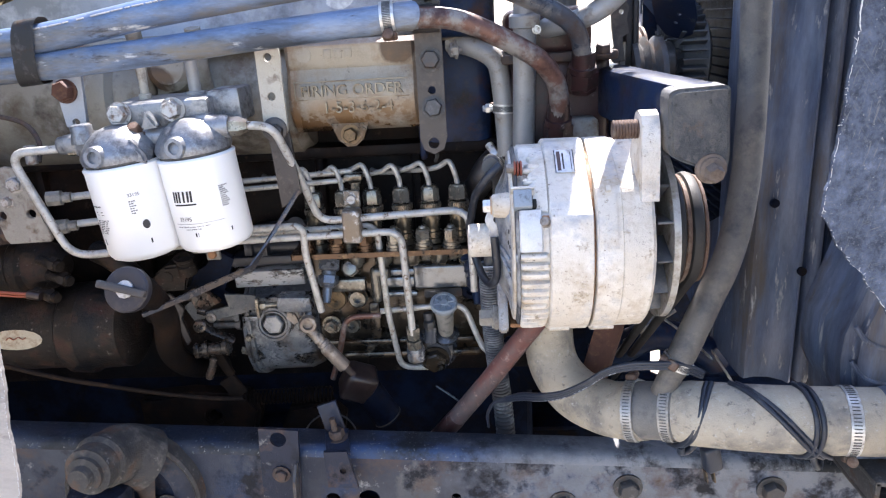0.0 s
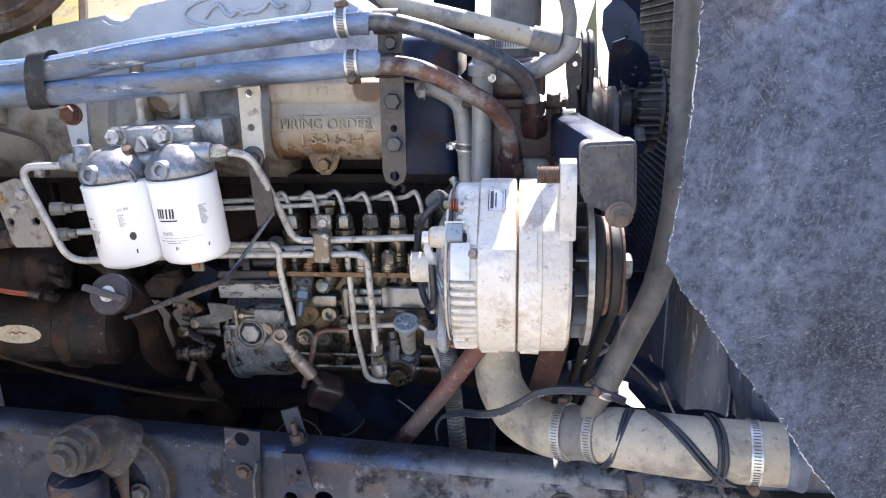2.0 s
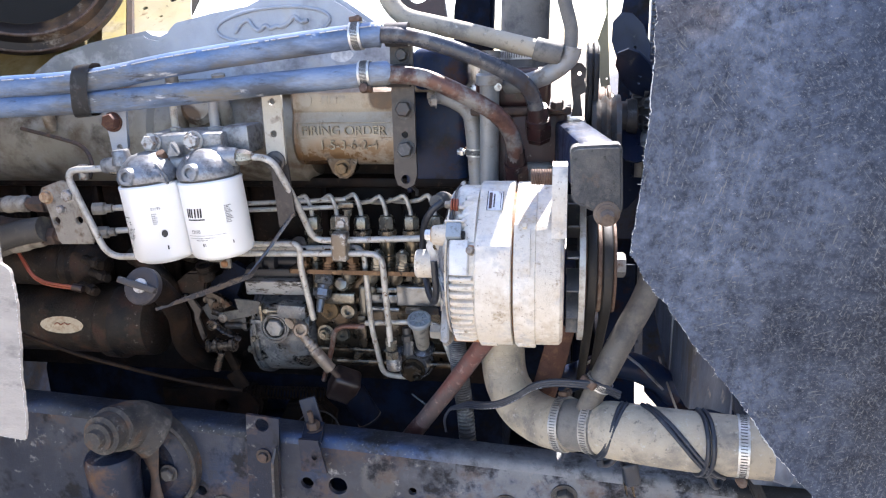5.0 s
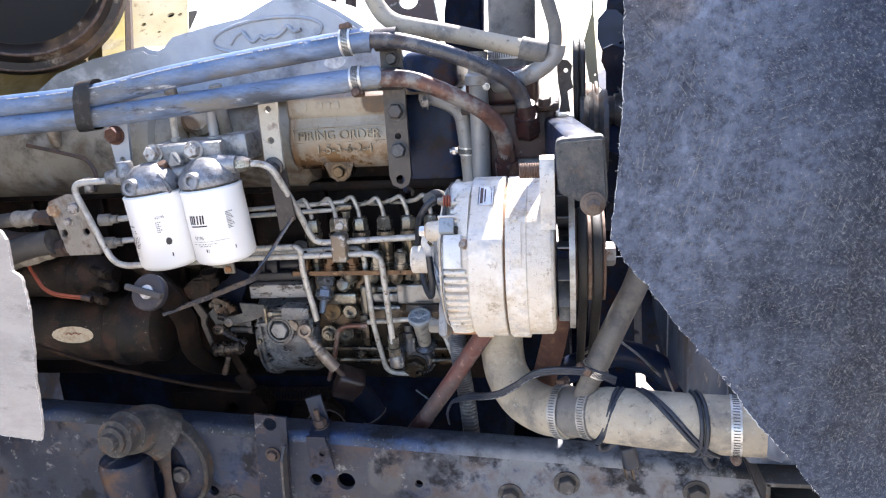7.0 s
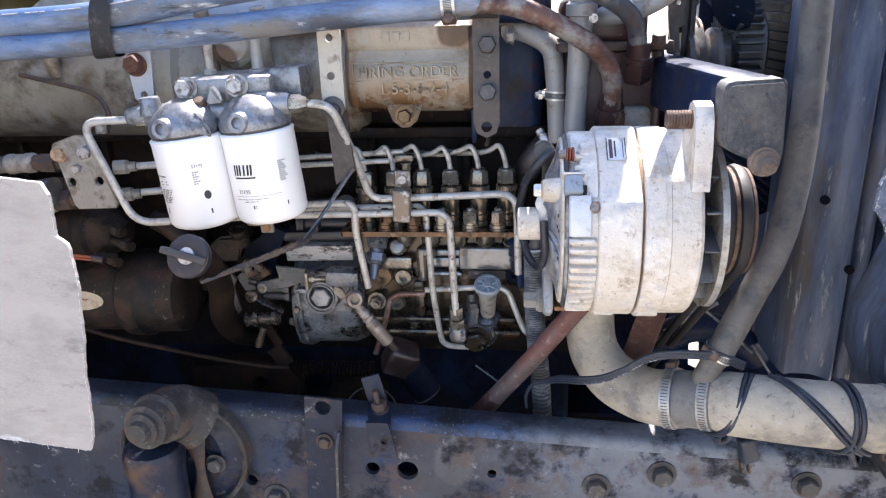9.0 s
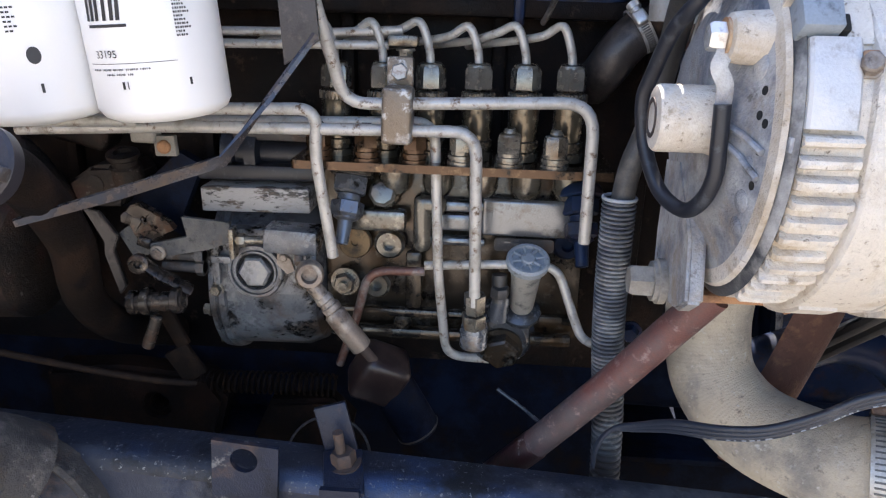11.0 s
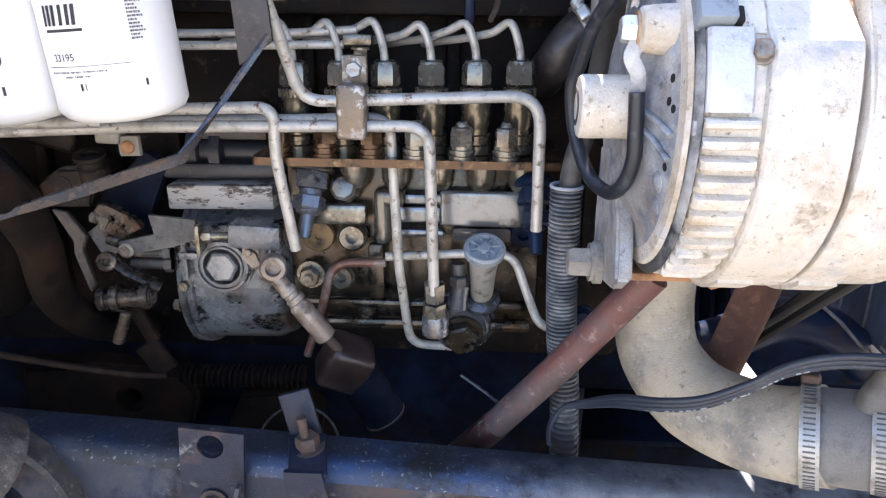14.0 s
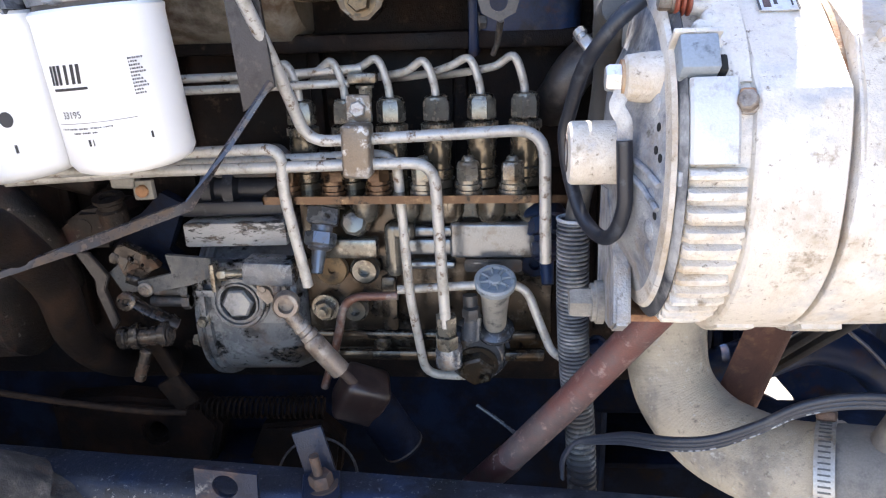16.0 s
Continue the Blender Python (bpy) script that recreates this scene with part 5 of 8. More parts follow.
lathe(bm, (-0.189, 0.824, 1.123), (0, -1, 0), [(0, 0.0135), (0.005, 0.0135), (0.006, 0.0125), (0.006, 0.0030), (0.003, 0.0028)], 28)
part("cover_disc", bm, M_BRASS, pump, "flat brass-coloured disc")
for x, z, r in ((-0.1605, 1.1235, 0.0125), (-0.171, 1.088, 0.0115), (-0.0195, 1.130, 0.0125)):
    bm = B()
    lathe(bm, (x, 0.824, z), (0, -1, 0), [(0, r), (0.006, r), (0.008, r * 0.86), (0.010, r * 0.80), (0.010, r * 0.42), (0.003, r * 0.40)], 28)
    part("port_ring", bm, M_PUMP if x < -0.1 else M_BLACK, pump)
bm = B()
hexhead(bm, (-0.1975, 0.822, 1.088), (0, -1, 0), 0.009, 0.008, 0.012), cyl(bm, (-0.1975, 0.816, 1.088), (-0.1975, 0.806, 1.088), 0.0042, 12)
part("stud", bm, M_NUT, pump)
bm = B()
box(bm, (-0.110, 0.815, 1.0665), (0.20, 0.010, 0.008), bev=0.003), box(bm, (-0.110, 0.816, 1.048), (0.20, 0.012, 0.010), bev=0.004), box(bm, (-0.14, 0.816, 1.095), (0.014, 0.01, 0.05), bev=0.004)
part("rib", bm, M_OILB, pump)
bm = B()
lathe(bm, (-0.149, 0.818, 1.058), (0, -1, 0), [(0, 0.008), (0.006, 0.007), (0.009, 0.004)], 16)
part("knob", bm, M_PUMP, pump)
bm = B()
ring_cut(bm, rounded_rect(-0.077, -0.030, 1.1225, 1.1335, 0.003), [], (0, 0.818, 0), (1, 0, 0), (0, 0, 1), 0.002)
part("name_plate", bm, M_DARKST, pump, "dark name plate with worn marks")
bm = B()
for k in range(2):
    box(bm, (-0.058 + 0.004 * k, 0.8155, 1.1305 - 0.004 * k), (0.022 - 0.006 * k, 0.0006, 0.0012))
part("plate_mark", bm, M_PUMPL, pump)
for top, ax, m_ in (((-0.1885, 0.812, 1.182), (-0.085, -0.42, -0.90), M_FITTING), ((-0.0135, 0.815, 1.172), (0.05, -0.45, -0.89), M_NAVY)):
    ax = Vector(ax).normalized()
    p = Vector(top)
    bm = B()
    lathe(bm, p - ax * 0.006, ax, [(0, 0.0150), (0.004, 0.0172), (0.0080, 0.0172), (0.0092, 0.0160), (0.0095, 0.0140)], 32)
    part("fitting_boss", bm, M_PUMP if m_ == M_FITTING else M_NAVY, pump)
    bm = B()
    lathe(bm, p, ax, [(0.003, 0.0115), (0.004, 0.0138), (0.0150, 0.0138), (0.0168, 0.0118)], 6, 0.2)
    fit_ = part("hose_fitting", bm, m_, pump, "blue-grey threaded fitting")
    bm = B()
    lathe(bm, p, ax, [(0.0175, 0.0088), (0.0225, 0.0088)], 20)
    lathe(bm, p, ax, [(0.0225, 0.0108), (0.0235, 0.0128), (0.0325, 0.0128), (0.0345, 0.0104)], 6, 0.55)
    part("lock_nut", bm, m_, fit_)
    bm = B()
    lathe(bm, p, ax, [(0.0340, 0.0092), (0.0360, 0.0096), (0.0375, 0.0070), (0.0380, 0.0058), (0.0560, 0.0048), (0.0565, 0.0030)], 18)
    part("nipple", bm, m_, fit_)

# governor at the pump's rear
gov = thing("governor", (-0.265, 0.855, 1.03), "grey painted pump governor housing with oily patches", "governor")
bm = B()
lathe(bm, (-0.308, 0.880, 1.078), (1, 0, 0), [(0, 0.050), (0.001, 0.0755), (0.005, 0.0760), (0.006, 0.0740), (0.009, 0.0760), (0.013, 0.0750), (0.014, 0.0710), (0.072, 0.0700), (0.086, 0.064), (0.092, 0.050)], 56)
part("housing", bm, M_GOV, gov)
bm = B()
ring_cut(bm, rounded_rect(-0.306, -0.226, 1.080, 1.134, 0.006), [], (0, 0.818, 0), (1, 0, 0), (0, 0, 1), 0.012)
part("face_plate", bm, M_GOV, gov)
bm = B()
lathe(bm, (-0.2655, 0.808, 1.101), (0, -1, 0), [(0, 0.0250), (0.005, 0.0248), (0.0052, 0.0228), (0.009, 0.0226), (0.010, 0.0218), (0.010, 0.0196), (0.0072, 0.0192), (0.0072, 0.0176), (0.0095, 0.0172), (0.0095, 0.0156), (0.002, 0.0152)], 40)
part("ring", bm, M_GOV, gov)
bm = B()
hexhead(bm, (-0.2655, 0.806, 1.101), (0, -1, 0), 0.0134, 0.010, 0, 0.05)
part("hex_plug", bm, M_CAST, gov, "pale hex plug in a ring")
bm = B()
lathe(bm, (-0.2655, 0.8045, 1.101), (0, -1, 0), [(0, 0.0160), (0.0012, 0.0160)], 30)
part("seal", bm, M_HOLE, gov)
bm = B()
box(bm, (-0.292, 0.799, 1.110), (0.016, 0.004, 0.006), bev=0.001), box(bm, (-0.296, 0.800, 1.110), (0.0035, 0.003, 0.042))
part("rib", bm, M_GOV, gov)
bm = B()
ring_cut(bm, [(-0.243, 1.124), (-0.233, 1.117), (-0.230, 1.108), (-0.236, 1.105), (-0.244, 1.113)], [(-0.2385, 1.1185, 0.0018)], (0, 0.791, 0), (1, 0, 0), (0, 0, 1), 0.004)
hexhead(bm, (-0.2385, 0.787, 1.1185), (0, -1, 0), 0.0032, 0.002), cyl(bm, (-0.228, 0.792, 1.124), (-0.225, 0.782, 1.116), 0.0035, 12)
part("stop_pawl", bm, M_ROD, gov, "small tan stop pawl with its screw")
for z0 in (1.1325, 1.0815):
    bm = B()
    hexhead(bm, (-0.3005, 0.806, z0), (0, -1, 0), 0.0048, 0.005, 0.0062, z0 * 30)
    part("cover_screw", bm, M_NUT, gov)
bm = B()
sweep(bm, [(-0.3065, 0.808, 1.137), (-0.3065, 0.807, 1.108), (-0.3065, 0.808, 1.080)], 0.0013, 8)
part("gasket_seam", bm, M_HOLE, gov)
bm = B()
box(bm, (-0.232, 0.795, 1.132), (0.042, 0.026, 0.020), rotm(0, 2, 0), 0.003)
part("stop_block", bm, M_GOV, gov)
bm = B()
ring_cut(bm, [(-0.345, 1.115), (-0.345, 1.123), (-0.315, 1.130), (-0.318, 1.146), (-0.281, 1.143), (-0.279, 1.128), (-0.300, 1.120), (-0.335, 1.113)], [(-0.337, 1.118, 0.002)], (0, 0.795, 0), (1, 0, 0), (0, 0, 1), 0.004)
part("stop_lever", bm, M_BOX, gov, "olive-grey bent stop lever")
bm = B()
lathe(bm, (-0.3385, 0.7925, 1.1165), (0, -1, 0), [(0, 0.0062), (0.004, 0.0062), (0.005, 0.0050)], 18), hexhead(bm, (-0.3385, 0.7885, 1.1165), (0, -1, 0), 0.0042, 0.003)
part("lever_pin", bm, M_ROD, gov, "brown lever end pin")
bm = B()
cyl(bm, (-0.278, 0.79, 1.130), (-0.250, 0.79, 1.131), 0.0035, 10), box(bm, (-0.278, 0.79, 1.128), (0.004, 0.012, 0.024), bev=0.001)
hexhead(bm, (-0.274, 0.79, 1.130), (1, 0, 0), 0.0055, 0.006)
part("stop_screw", bm, M_NUT, gov, "adjusting screw and lock nut")
for z, x0 in ((1.112, -0.336), (1.102, -0.340)):
    bm = B()
    cyl(bm, (x0, 0.80, z), (-0.306, 0.80, z), 0.0045, 12), hexhead(bm, (-0.312, 0.80, z), (1, 0, 0), 0.007, 0.006)
    part("link_shaft", bm, M_DARKST, gov)
for k in range(5):
    a = radians(150 + 45 * k)
    bm = B()
    hexhead(bm, (-0.309, 0.880 + 0.069 * math.cos(a), 1.078 + 0.069 * math.sin(a)), (-1, 0, 0), 0.005, 0.005, 0.006)
    part("flange_screw", bm, M_NUT, gov)
bm = B()
box(bm, (-0.268, 0.840, 1.1550), (0.088, 0.048, 0.0205), rotm(0, -1, 0), 0.002)
solid("chipped_bracket", bm, M_CHIP, (-0.265, 0.835, 1.155), "pale bracket with paint flaking to black", "bracket")
bm = B()
box(bm, (-0.270, 0.846, 1.1745), (0.096, 0.040, 0.013), rotm(0, 0, 3), 0.003), lathe(bm, (-0.300, 0.850, 1.187), (1, 0, 0), [(0, 0.010), (0.001, 0.021), (0.010, 0.021), (0.011, 0.015), (0.020, 0.015), (0.021, 0.023), (0.030, 0.023), (0.031, 0.012), (0.09, 0.012)], 28)
solid("coupling_housing", bm, M_LEAD, (-0.26, 0.845, 1.17), "black oily coupling behind the pump bracket", "coupling")

# lift pump with hand primer
lp = thing("lift_pump", (-0.065, 0.81, 1.03), "small fuel lift pump with a blue-grey hand primer knob", "lift pump")
AX = Vector((0.02, -0.46, 0.87)).normalized()
cap = Vector((-0.0515, 0.786, 1.1255))
bm = B()
lathe(bm, cap - AX * 0.004, AX, [(0, 0.0135), (0.001, 0.0160), (0.006, 0.0165), (0.008, 0.0150), (0.008, 0.0125), (0.0055, 0.0120)], 32)
part("knob_rim", bm, M_PRIMER, lp)
bm = B()
_, uu, vv = basis(AX)
for k in range(8):
    a = math.tau * k / 8 + 0.2
    d = uu * math.cos(a) + vv * math.sin(a)
    cyl(bm, cap + AX * 0.0025 + d * 0.004, cap + AX * 0.0025 + d * 0.0125, 0.0012, 6)
lathe(bm, cap - AX * 0.002, AX, [(0, 0.0055), (0.0055, 0.0055), (0.0065, 0.0045)], 20)
part("spoke", bm, M_PRIMER, lp)
bm = B()
lathe(bm, cap - AX * 0.060, AX, [(0, 0.0086), (0.008, 0.0090), (0.009, 0.0096), (0.014, 0.0098), (0.040, 0.0110), (0.052, 0.0125), (0.056, 0.0128)], 28)
part("barrel", bm, M_BARREL, lp, "grey-beige primer barrel")
bm = B()
lathe(bm, (-0.068, 0.850, 1.052), (0, -1, -0.10), [(0, 0.026), (0.018, 0.026), (0.020, 0.0285), (0.030, 0.0285), (0.032, 0.0255), (0.040, 0.0245), (0.044, 0.021)], 32)
box(bm, (-0.080, 0.822, 1.060), (0.036, 0.030, 0.026), rotm(0, 0, 4), 0.008, 3)
part("body", bm, M_LIFT, lp)
bm = B()
lathe(bm, cap - AX * 0.064, AX, [(0, 0.0150), (0.003, 0.0165), (0.006, 0.0160), (0.009, 0.0120), (0.010, 0.0100)], 24)
part("collar", bm, M_LIFT, lp)
bm = B()
hexhead(bm, (-0.0675, 0.808, 1.0435), (0, -1, -0.22), 0.0150, 0.011, 0.0180)
part("bottom_plug", bm, M_OILB, lp)
bm = B()
lathe(bm, (-0.0895, 0.790, 1.052), (0, -0.1, 1), [(0, 0.011), (0.016, 0.011), (0.018, 0.0095), (0.022, 0.0095)], 18)
lathe(bm, (-0.072, 0.800, 1.072), (0.1, -0.2, 1), [(0, 0.0085), (0.022, 0.0070)], 14)
part("inlet_boss", bm, M_FITTING, lp)
bm = B()
cyl(bm, (-0.071, 0.795, 1.088), (-0.072, 0.797, 1.110), 0.006, 12), hexhead(bm, (-0.071, 0.793, 1.094), (0, -0.2, 1), 0.0075, 0.008)
part("valve_cap", bm, M_DARKST, lp)

# throttle rod, its dust boot and shut-off solenoid
rod = thing("throttle_rod", (-0.175, 0.765, 1.05), "dusty steel throttle rod end with an eye", "throttle rod")
bm = B()
lathe(bm, (-0.2135, 0.768, 1.1145), (0.25, -1, 0.1), [(0, 0.0105), (0.008, 0.0105), (0.010, 0.009), (0.010, 0.006), (0.004, 0.0055)], 24)
part("eye", bm, M_ROD, rod)
bm = B()
sweep(bm, glide([(-0.210, 0.764, 1.106), (-0.200, 0.764, 1.092), (-0.188, 0.765, 1.075), (-0.175, 0.768, 1.056)]), lambda t: 0.0058 + 0.0025 * (t > 0.45), 16)
part("shank", bm, M_ROD, rod)
bm = B()
lathe(bm, (-0.2035, 0.764, 1.0975), (0.62, 0, -0.78), [(0, 0.0066), (0.004, 0.0072), (0.005, 0.0060), (0.008, 0.0060), (0.009, 0.0076), (0.013, 0.0076), (0.014, 0.0060)], 14)
part("jam_nut", bm, M_ROD, rod, "dusty brown jam nut")
bm = B()
cyl(bm, (-0.178, 0.768, 1.06), (-0.166, 0.775, 1.04), 0.004, 12)
part("tip", bm, M_RUSTY, rod)
sol = thing("shutoff_solenoid", (-0.15, 0.80, 0.95), "shut-off solenoid with a brown rubber boot and black barrel", "solenoid")
bm = B()
box(bm, (-0.165, 0.790, 1.022), (0.040, 0.036, 0.042), rotm(18, 26, 20), 0.007, 3)
part("boot", bm, M_BOOT, sol, "brown-black square rubber boot")
bm = B()
lathe(bm, (-0.157, 0.797, 1.010), (0.55, 0.05, -1), [(0, 0.017), (0.004, 0.0185), (0.050, 0.0185), (0.054, 0.016), (0.056, 0.010)], 28)
part("barrel", bm, M_BLACK, sol, "dull black barrel")
bm = B()
lathe(bm, (-0.1335, 0.799, 0.967), (0.55, 0.05, -1), [(0, 0.0187), (0.0008, 0.0191), (0.0016, 0.0187)], 28)
part("end_ring", bm, M_DARKST, sol, "worn metal ring")

# engine mount and steering parts low behind the rail
th = thing("engine_mount", (-0.30, 0.86, 0.88), "rusty brown engine mount low behind the frame rail", "engine mount")
bm = B()
ring_cut(bm, [(-0.47, 0.925), (-0.318, 0.925), (-0.306, 0.968), (-0.322, 0.990), (-0.40, 0.996), (-0.47, 0.990)], [(-0.37, 0.96, 0.009)], (0, 0.850, 0), (1, 0, 0), (0, 0, 1), 0.030)
bmesh.ops.bevel(bm, geom=[e for e in bm.edges if e.calc_face_angle(0) > 1.2], offset=0.005, segments=2, affect="EDGES")
part("bracket", bm, M_SHADEGRIME, th)
bm = B()
ring_cut(bm, [(-0.292, 0.915), (-0.20, 0.912), (-0.193, 0.955), (-0.212, 0.974), (-0.268, 0.968)], [(-0.214, 0.953, 0.005)], (0, 0.845, 0), (1, 0, 0), (0, 0, 1), 0.022)
bmesh.ops.bevel(bm, geom=[e for e in bm.edges if e.calc_face_angle(0) > 1.2], offset=0.004, segments=2, affect="EDGES")
part("foot", bm, M_SHADEGRIME, th)
bm = B()
lathe(bm, (-0.30, 0.85, 0.93), (0, 0, -1), [(0, 0.03), (0.004, 0.036), (0.02, 0.038), (0.04, 0.034)], 24)
part("rubber_block", bm, M_BLACK, th, "black rubber block")
bm = B()
sweep(bm, [(-0.205 + 0.035 * math.cos(a), 0.775 + 0.016 * math.sin(a), 0.948 + 0.030 * math.sin(a)) for a in (math.tau * k / 40 for k in range(41))], 0.0011, 8, caps=False)
solid("retaining_ring", bm, M_DARKST, (-0.205, 0.775, 0.92), "thin worn retaining ring low beside the solenoid", "ring")
bm = B()
sweep(bm, glide([(-0.068, 0.80, 1.008), (-0.045, 0.79, 0.996), (-0.030, 0.785, 0.985)]), 0.0016, 8)
solid("thin_wire", bm, M_BLUEPIPE, (-0.05, 0.79, 0.99), "thin blue-grey wire end beside the red stay bar", "wire")

# return spring and governor linkage
bm = B()
pts = [(-0.333 + 0.125 * t, 0.83 + 0.0095 * math.sin(24 * math.tau * t), 0.982 + 0.003 * t + 0.0095 * math.cos(24 * math.tau * t)) for t in (k / 384 for k in range(385))]
sweep(bm, pts, 0.0011, 6)
solid("return_spring", bm, M_SHIFT, (-0.27, 0.83, 0.97), "dark oily coil spring below the governor", "spring")
lk = thing("linkage", (-0.345, 0.78, 1.04), "greasy control linkage with a clevis and levers", "control linkage")
bm = B()
cyl(bm, (-0.3600, 0.775, 1.0785), (-0.3150, 0.775, 1.0835), 0.0078, 18, bev=0.002)
part("clevis_pin", bm, M_GREASE, lk)
for x, r in ((-0.3555, 0.0095), (-0.344, 0.0112), (-0.320, 0.0105)):
    bm = B()
    lathe(bm, (x - 0.003, 0.775, 1.0790 + (x + 0.36) * 0.11), (1, 0, 0.11), [(0, r - 0.001), (0.001, r), (0.006, r), (0.007, r - 0.001)], 20)
    part("collar", bm, M_GREASE, lk)
bm = B()
cyl(bm, (-0.3330, 0.766, 1.074), (-0.3425, 0.764, 1.047), 0.0048, 12, bev=0.0012)
part("lever", bm, M_GREASE, lk)
bm = B()
sweep(bm, [(-0.346, 0.778, 1.112), (-0.334, 0.780, 1.102), (-0.314, 0.788, 1.087)], 0.0085, 10, flat=0.5)
lathe(bm, (-0.3470, 0.776, 1.1125), (0.1, -1, 0.1), [(0, 0.0078), (0.005, 0.0078), (0.006, 0.0065), (0.006, 0.0034), (0.002, 0.0032)], 18)
part("arm", bm, M_GREASE, lk)
bm = B()
box(bm, (-0.330, 0.785, 1.056), (0.012, 0.006, 0.036), rotm(0, -24, 0), 0.002), box(bm, (-0.3225, 0.785, 1.024), (0.022, 0.006, 0.030), rotm(0, -32, 0), 0.002)
part("tail", bm, M_SHIFT, lk)
bm = B()
sweep(bm, glide([(-0.62, 0.66, 1.160), (-0.50, 0.675, 1.108), (-0.424, 0.690, 1.080), (-0.377, 0.715, 1.055), (-0.33, 0.735, 1.036), (-0.30, 0.75, 1.026)]), 0.0026, 10)
solid("shift_rod", bm, M_SHIFT, (-0.45, 0.70, 1.08), "long rusty brown control rod above the rail", "control rod")
bm = B()
ring_cut(bm, [(-0.395, 1.150), (-0.350, 1.172), (-0.330, 1.190), (-0.312, 1.180), (-0.330, 1.140), (-0.300, 1.115), (-0.312, 1.105), (-0.345, 1.128)], [], (0, 0.835, 0), (1, 0, 0), (0, 0, 1), 0.012)
solid("lever_plate", bm, M_BLACK, (-0.35, 0.83, 1.12), "oily black lever plate behind the linkage", "lever")

th = thing("pipe_tab", (-0.32, 0.765, 1.20), "small clip with a rusty bolted tab under the two steel pipes", "pipe clip")
bm = B()
box(bm, (-0.3295, 0.772, 1.2135), (0.0180, 0.014, 0.0125), rotm(3, 2, 4), 0.0025, 3)
part("block", bm, M_PLATE, th, "pale worn block")
bm = B()
box(bm, (-0.3145, 0.770, 1.2055), (0.0165, 0.005, 0.0150), rotm(0, -3, -6), 0.0012)
part("tab", bm, M_PLATE, th, "rusty square tab")
bm = B()
lathe(bm, (-0.3145, 0.7675, 1.2050), (0, -1, 0.05), [(0, 0.0050), (0.003, 0.0048), (0.004, 0.0036)], 10)
part("bolt", bm, M_ORUST, th)

bm = B()
ring_cut(bm, [(-0.402, 1.146), (-0.390, 1.144), (-0.376, 1.124), (-0.381, 1.112), (-0.374, 1.082), (-0.380, 1.074), (-0.389, 1.108), (-0.388, 1.119)], [], (0, 0.806, 0), (1, 0, 0), (0, 0, 1), 0.005)
bmesh.ops.bevel(bm, geom=[e for e in bm.edges if e.calc_face_angle(0) > 1.0], offset=0.0008, segments=2, affect="EDGES")
solid("worn_strap", bm, M_STRAPD, (-0.39, 0.80, 1.09), "dark grey worn bent strap beside the linkage", "strap")
bm = B()
ring_cut(bm, [(-0.378, 1.125), (-0.369, 1.132), (-0.361, 1.126), (-0.351, 1.117), (-0.355, 1.108), (-0.368, 1.106)], [], (0, 0.812, 0), (1, 0, 0), (0, 0, 1), 0.005)
solid("lever_tab", bm, M_BOX, (-0.365, 0.812, 1.105), "grey-green flat lever tab above the linkage", "lever")
rnd = random.Random(9)
bm = B()
ring_cut(bm, [(-0.368, 1.143), (-0.362, 1.151), (-0.355, 1.153), (-0.344, 1.147), (-0.333, 1.141), (-0.328, 1.133), (-0.338, 1.128), (-0.350, 1.118), (-0.357, 1.120), (-0.361, 1.128)], [(-0.351, 1.140, 0.0022), (-0.343, 1.134, 0.0018)], (0, 0.806, 0), (1, 0, 0), (0, 0, 1), 0.008)
bmesh.ops.bevel(bm, geom=[e for e in bm.edges if e.calc_face_angle(0) > 1.0], offset=0.0012, segments=2, affect="EDGES")
box(bm, (-0.353, 0.800, 1.122), (0.012, 0.010, 0.010), rotm(10, 30, 12), 0.003), lathe(bm, (-0.366, 0.802, 1.140), (0.3, -1, 0.2), [(0, 0.0055), (0.004, 0.005), (0.005, 0.003)], 12)
for v in bm.verts:
    v.co += Vector((rnd.random() - 0.5, rnd.random() - 0.5, rnd.random() - 0.5)) * 0.0012
solid("rusty_bracket", bm, M_GREASE, (-0.355, 0.805, 1.13), "small lumpy rusty bracket near the filler neck", "bracket")
th = thing("side_casting", (-0.40, 0.84, 1.10), "brown grimy oil cooler casting on the engine side", "engine casting")
bm = B()
ring_cut(bm, [(-0.410, 1.147), (-0.412, 1.168), (-0.395, 1.180), (-0.372, 1.181), (-0.363, 1.170), (-0.372, 1.146)], [], (0, 0.86, 0), (1, 0, 0), (0, 0, 1), 0.055)
bmesh.ops.bevel(bm, geom=[e for e in bm.edges if e.calc_face_angle(0) > 0.5], offset=0.003, segments=2, affect="EDGES")
for v in bm.verts:
    v.co += Vector((rnd.random() - 0.5, rnd.random() - 0.5, rnd.random() - 0.5)) * 0.003
part("end_block", bm, M_STARTER, th)
bm = B()
lathe(bm, (-0.369, 0.815, 1.168), (0.02, -0.25, 1), [(0, 0.0125), (0.012, 0.0120), (0.014, 0.0100), (0.018, 0.0100), (0.020, 0.0125), (0.023, 0.0125), (0.0235, 0.0070), (0.020, 0.0065)], 24)
part("threaded_neck", bm, M_STARTER, th, "black threaded neck")
bm = B()
sweep(bm, glide([(-0.470, 0.80, 1.205), (-0.448, 0.79, 1.198), (-0.430, 0.79, 1.180), (-0.420, 0.80, 1.150), (-0.425, 0.82, 1.110)]), 0.0135, 16)
part("elbow", bm, M_STARTER, th)
bm = B()
box(bm, (-0.415, 0.835, 1.205), (0.060, 0.030, 0.022), rotm(8, 14, 0), 0.006, 3), box(bm, (-0.445, 0.83, 1.235), (0.035, 0.030, 0.026), rotm(0, -10, 10), 0.005, 3)
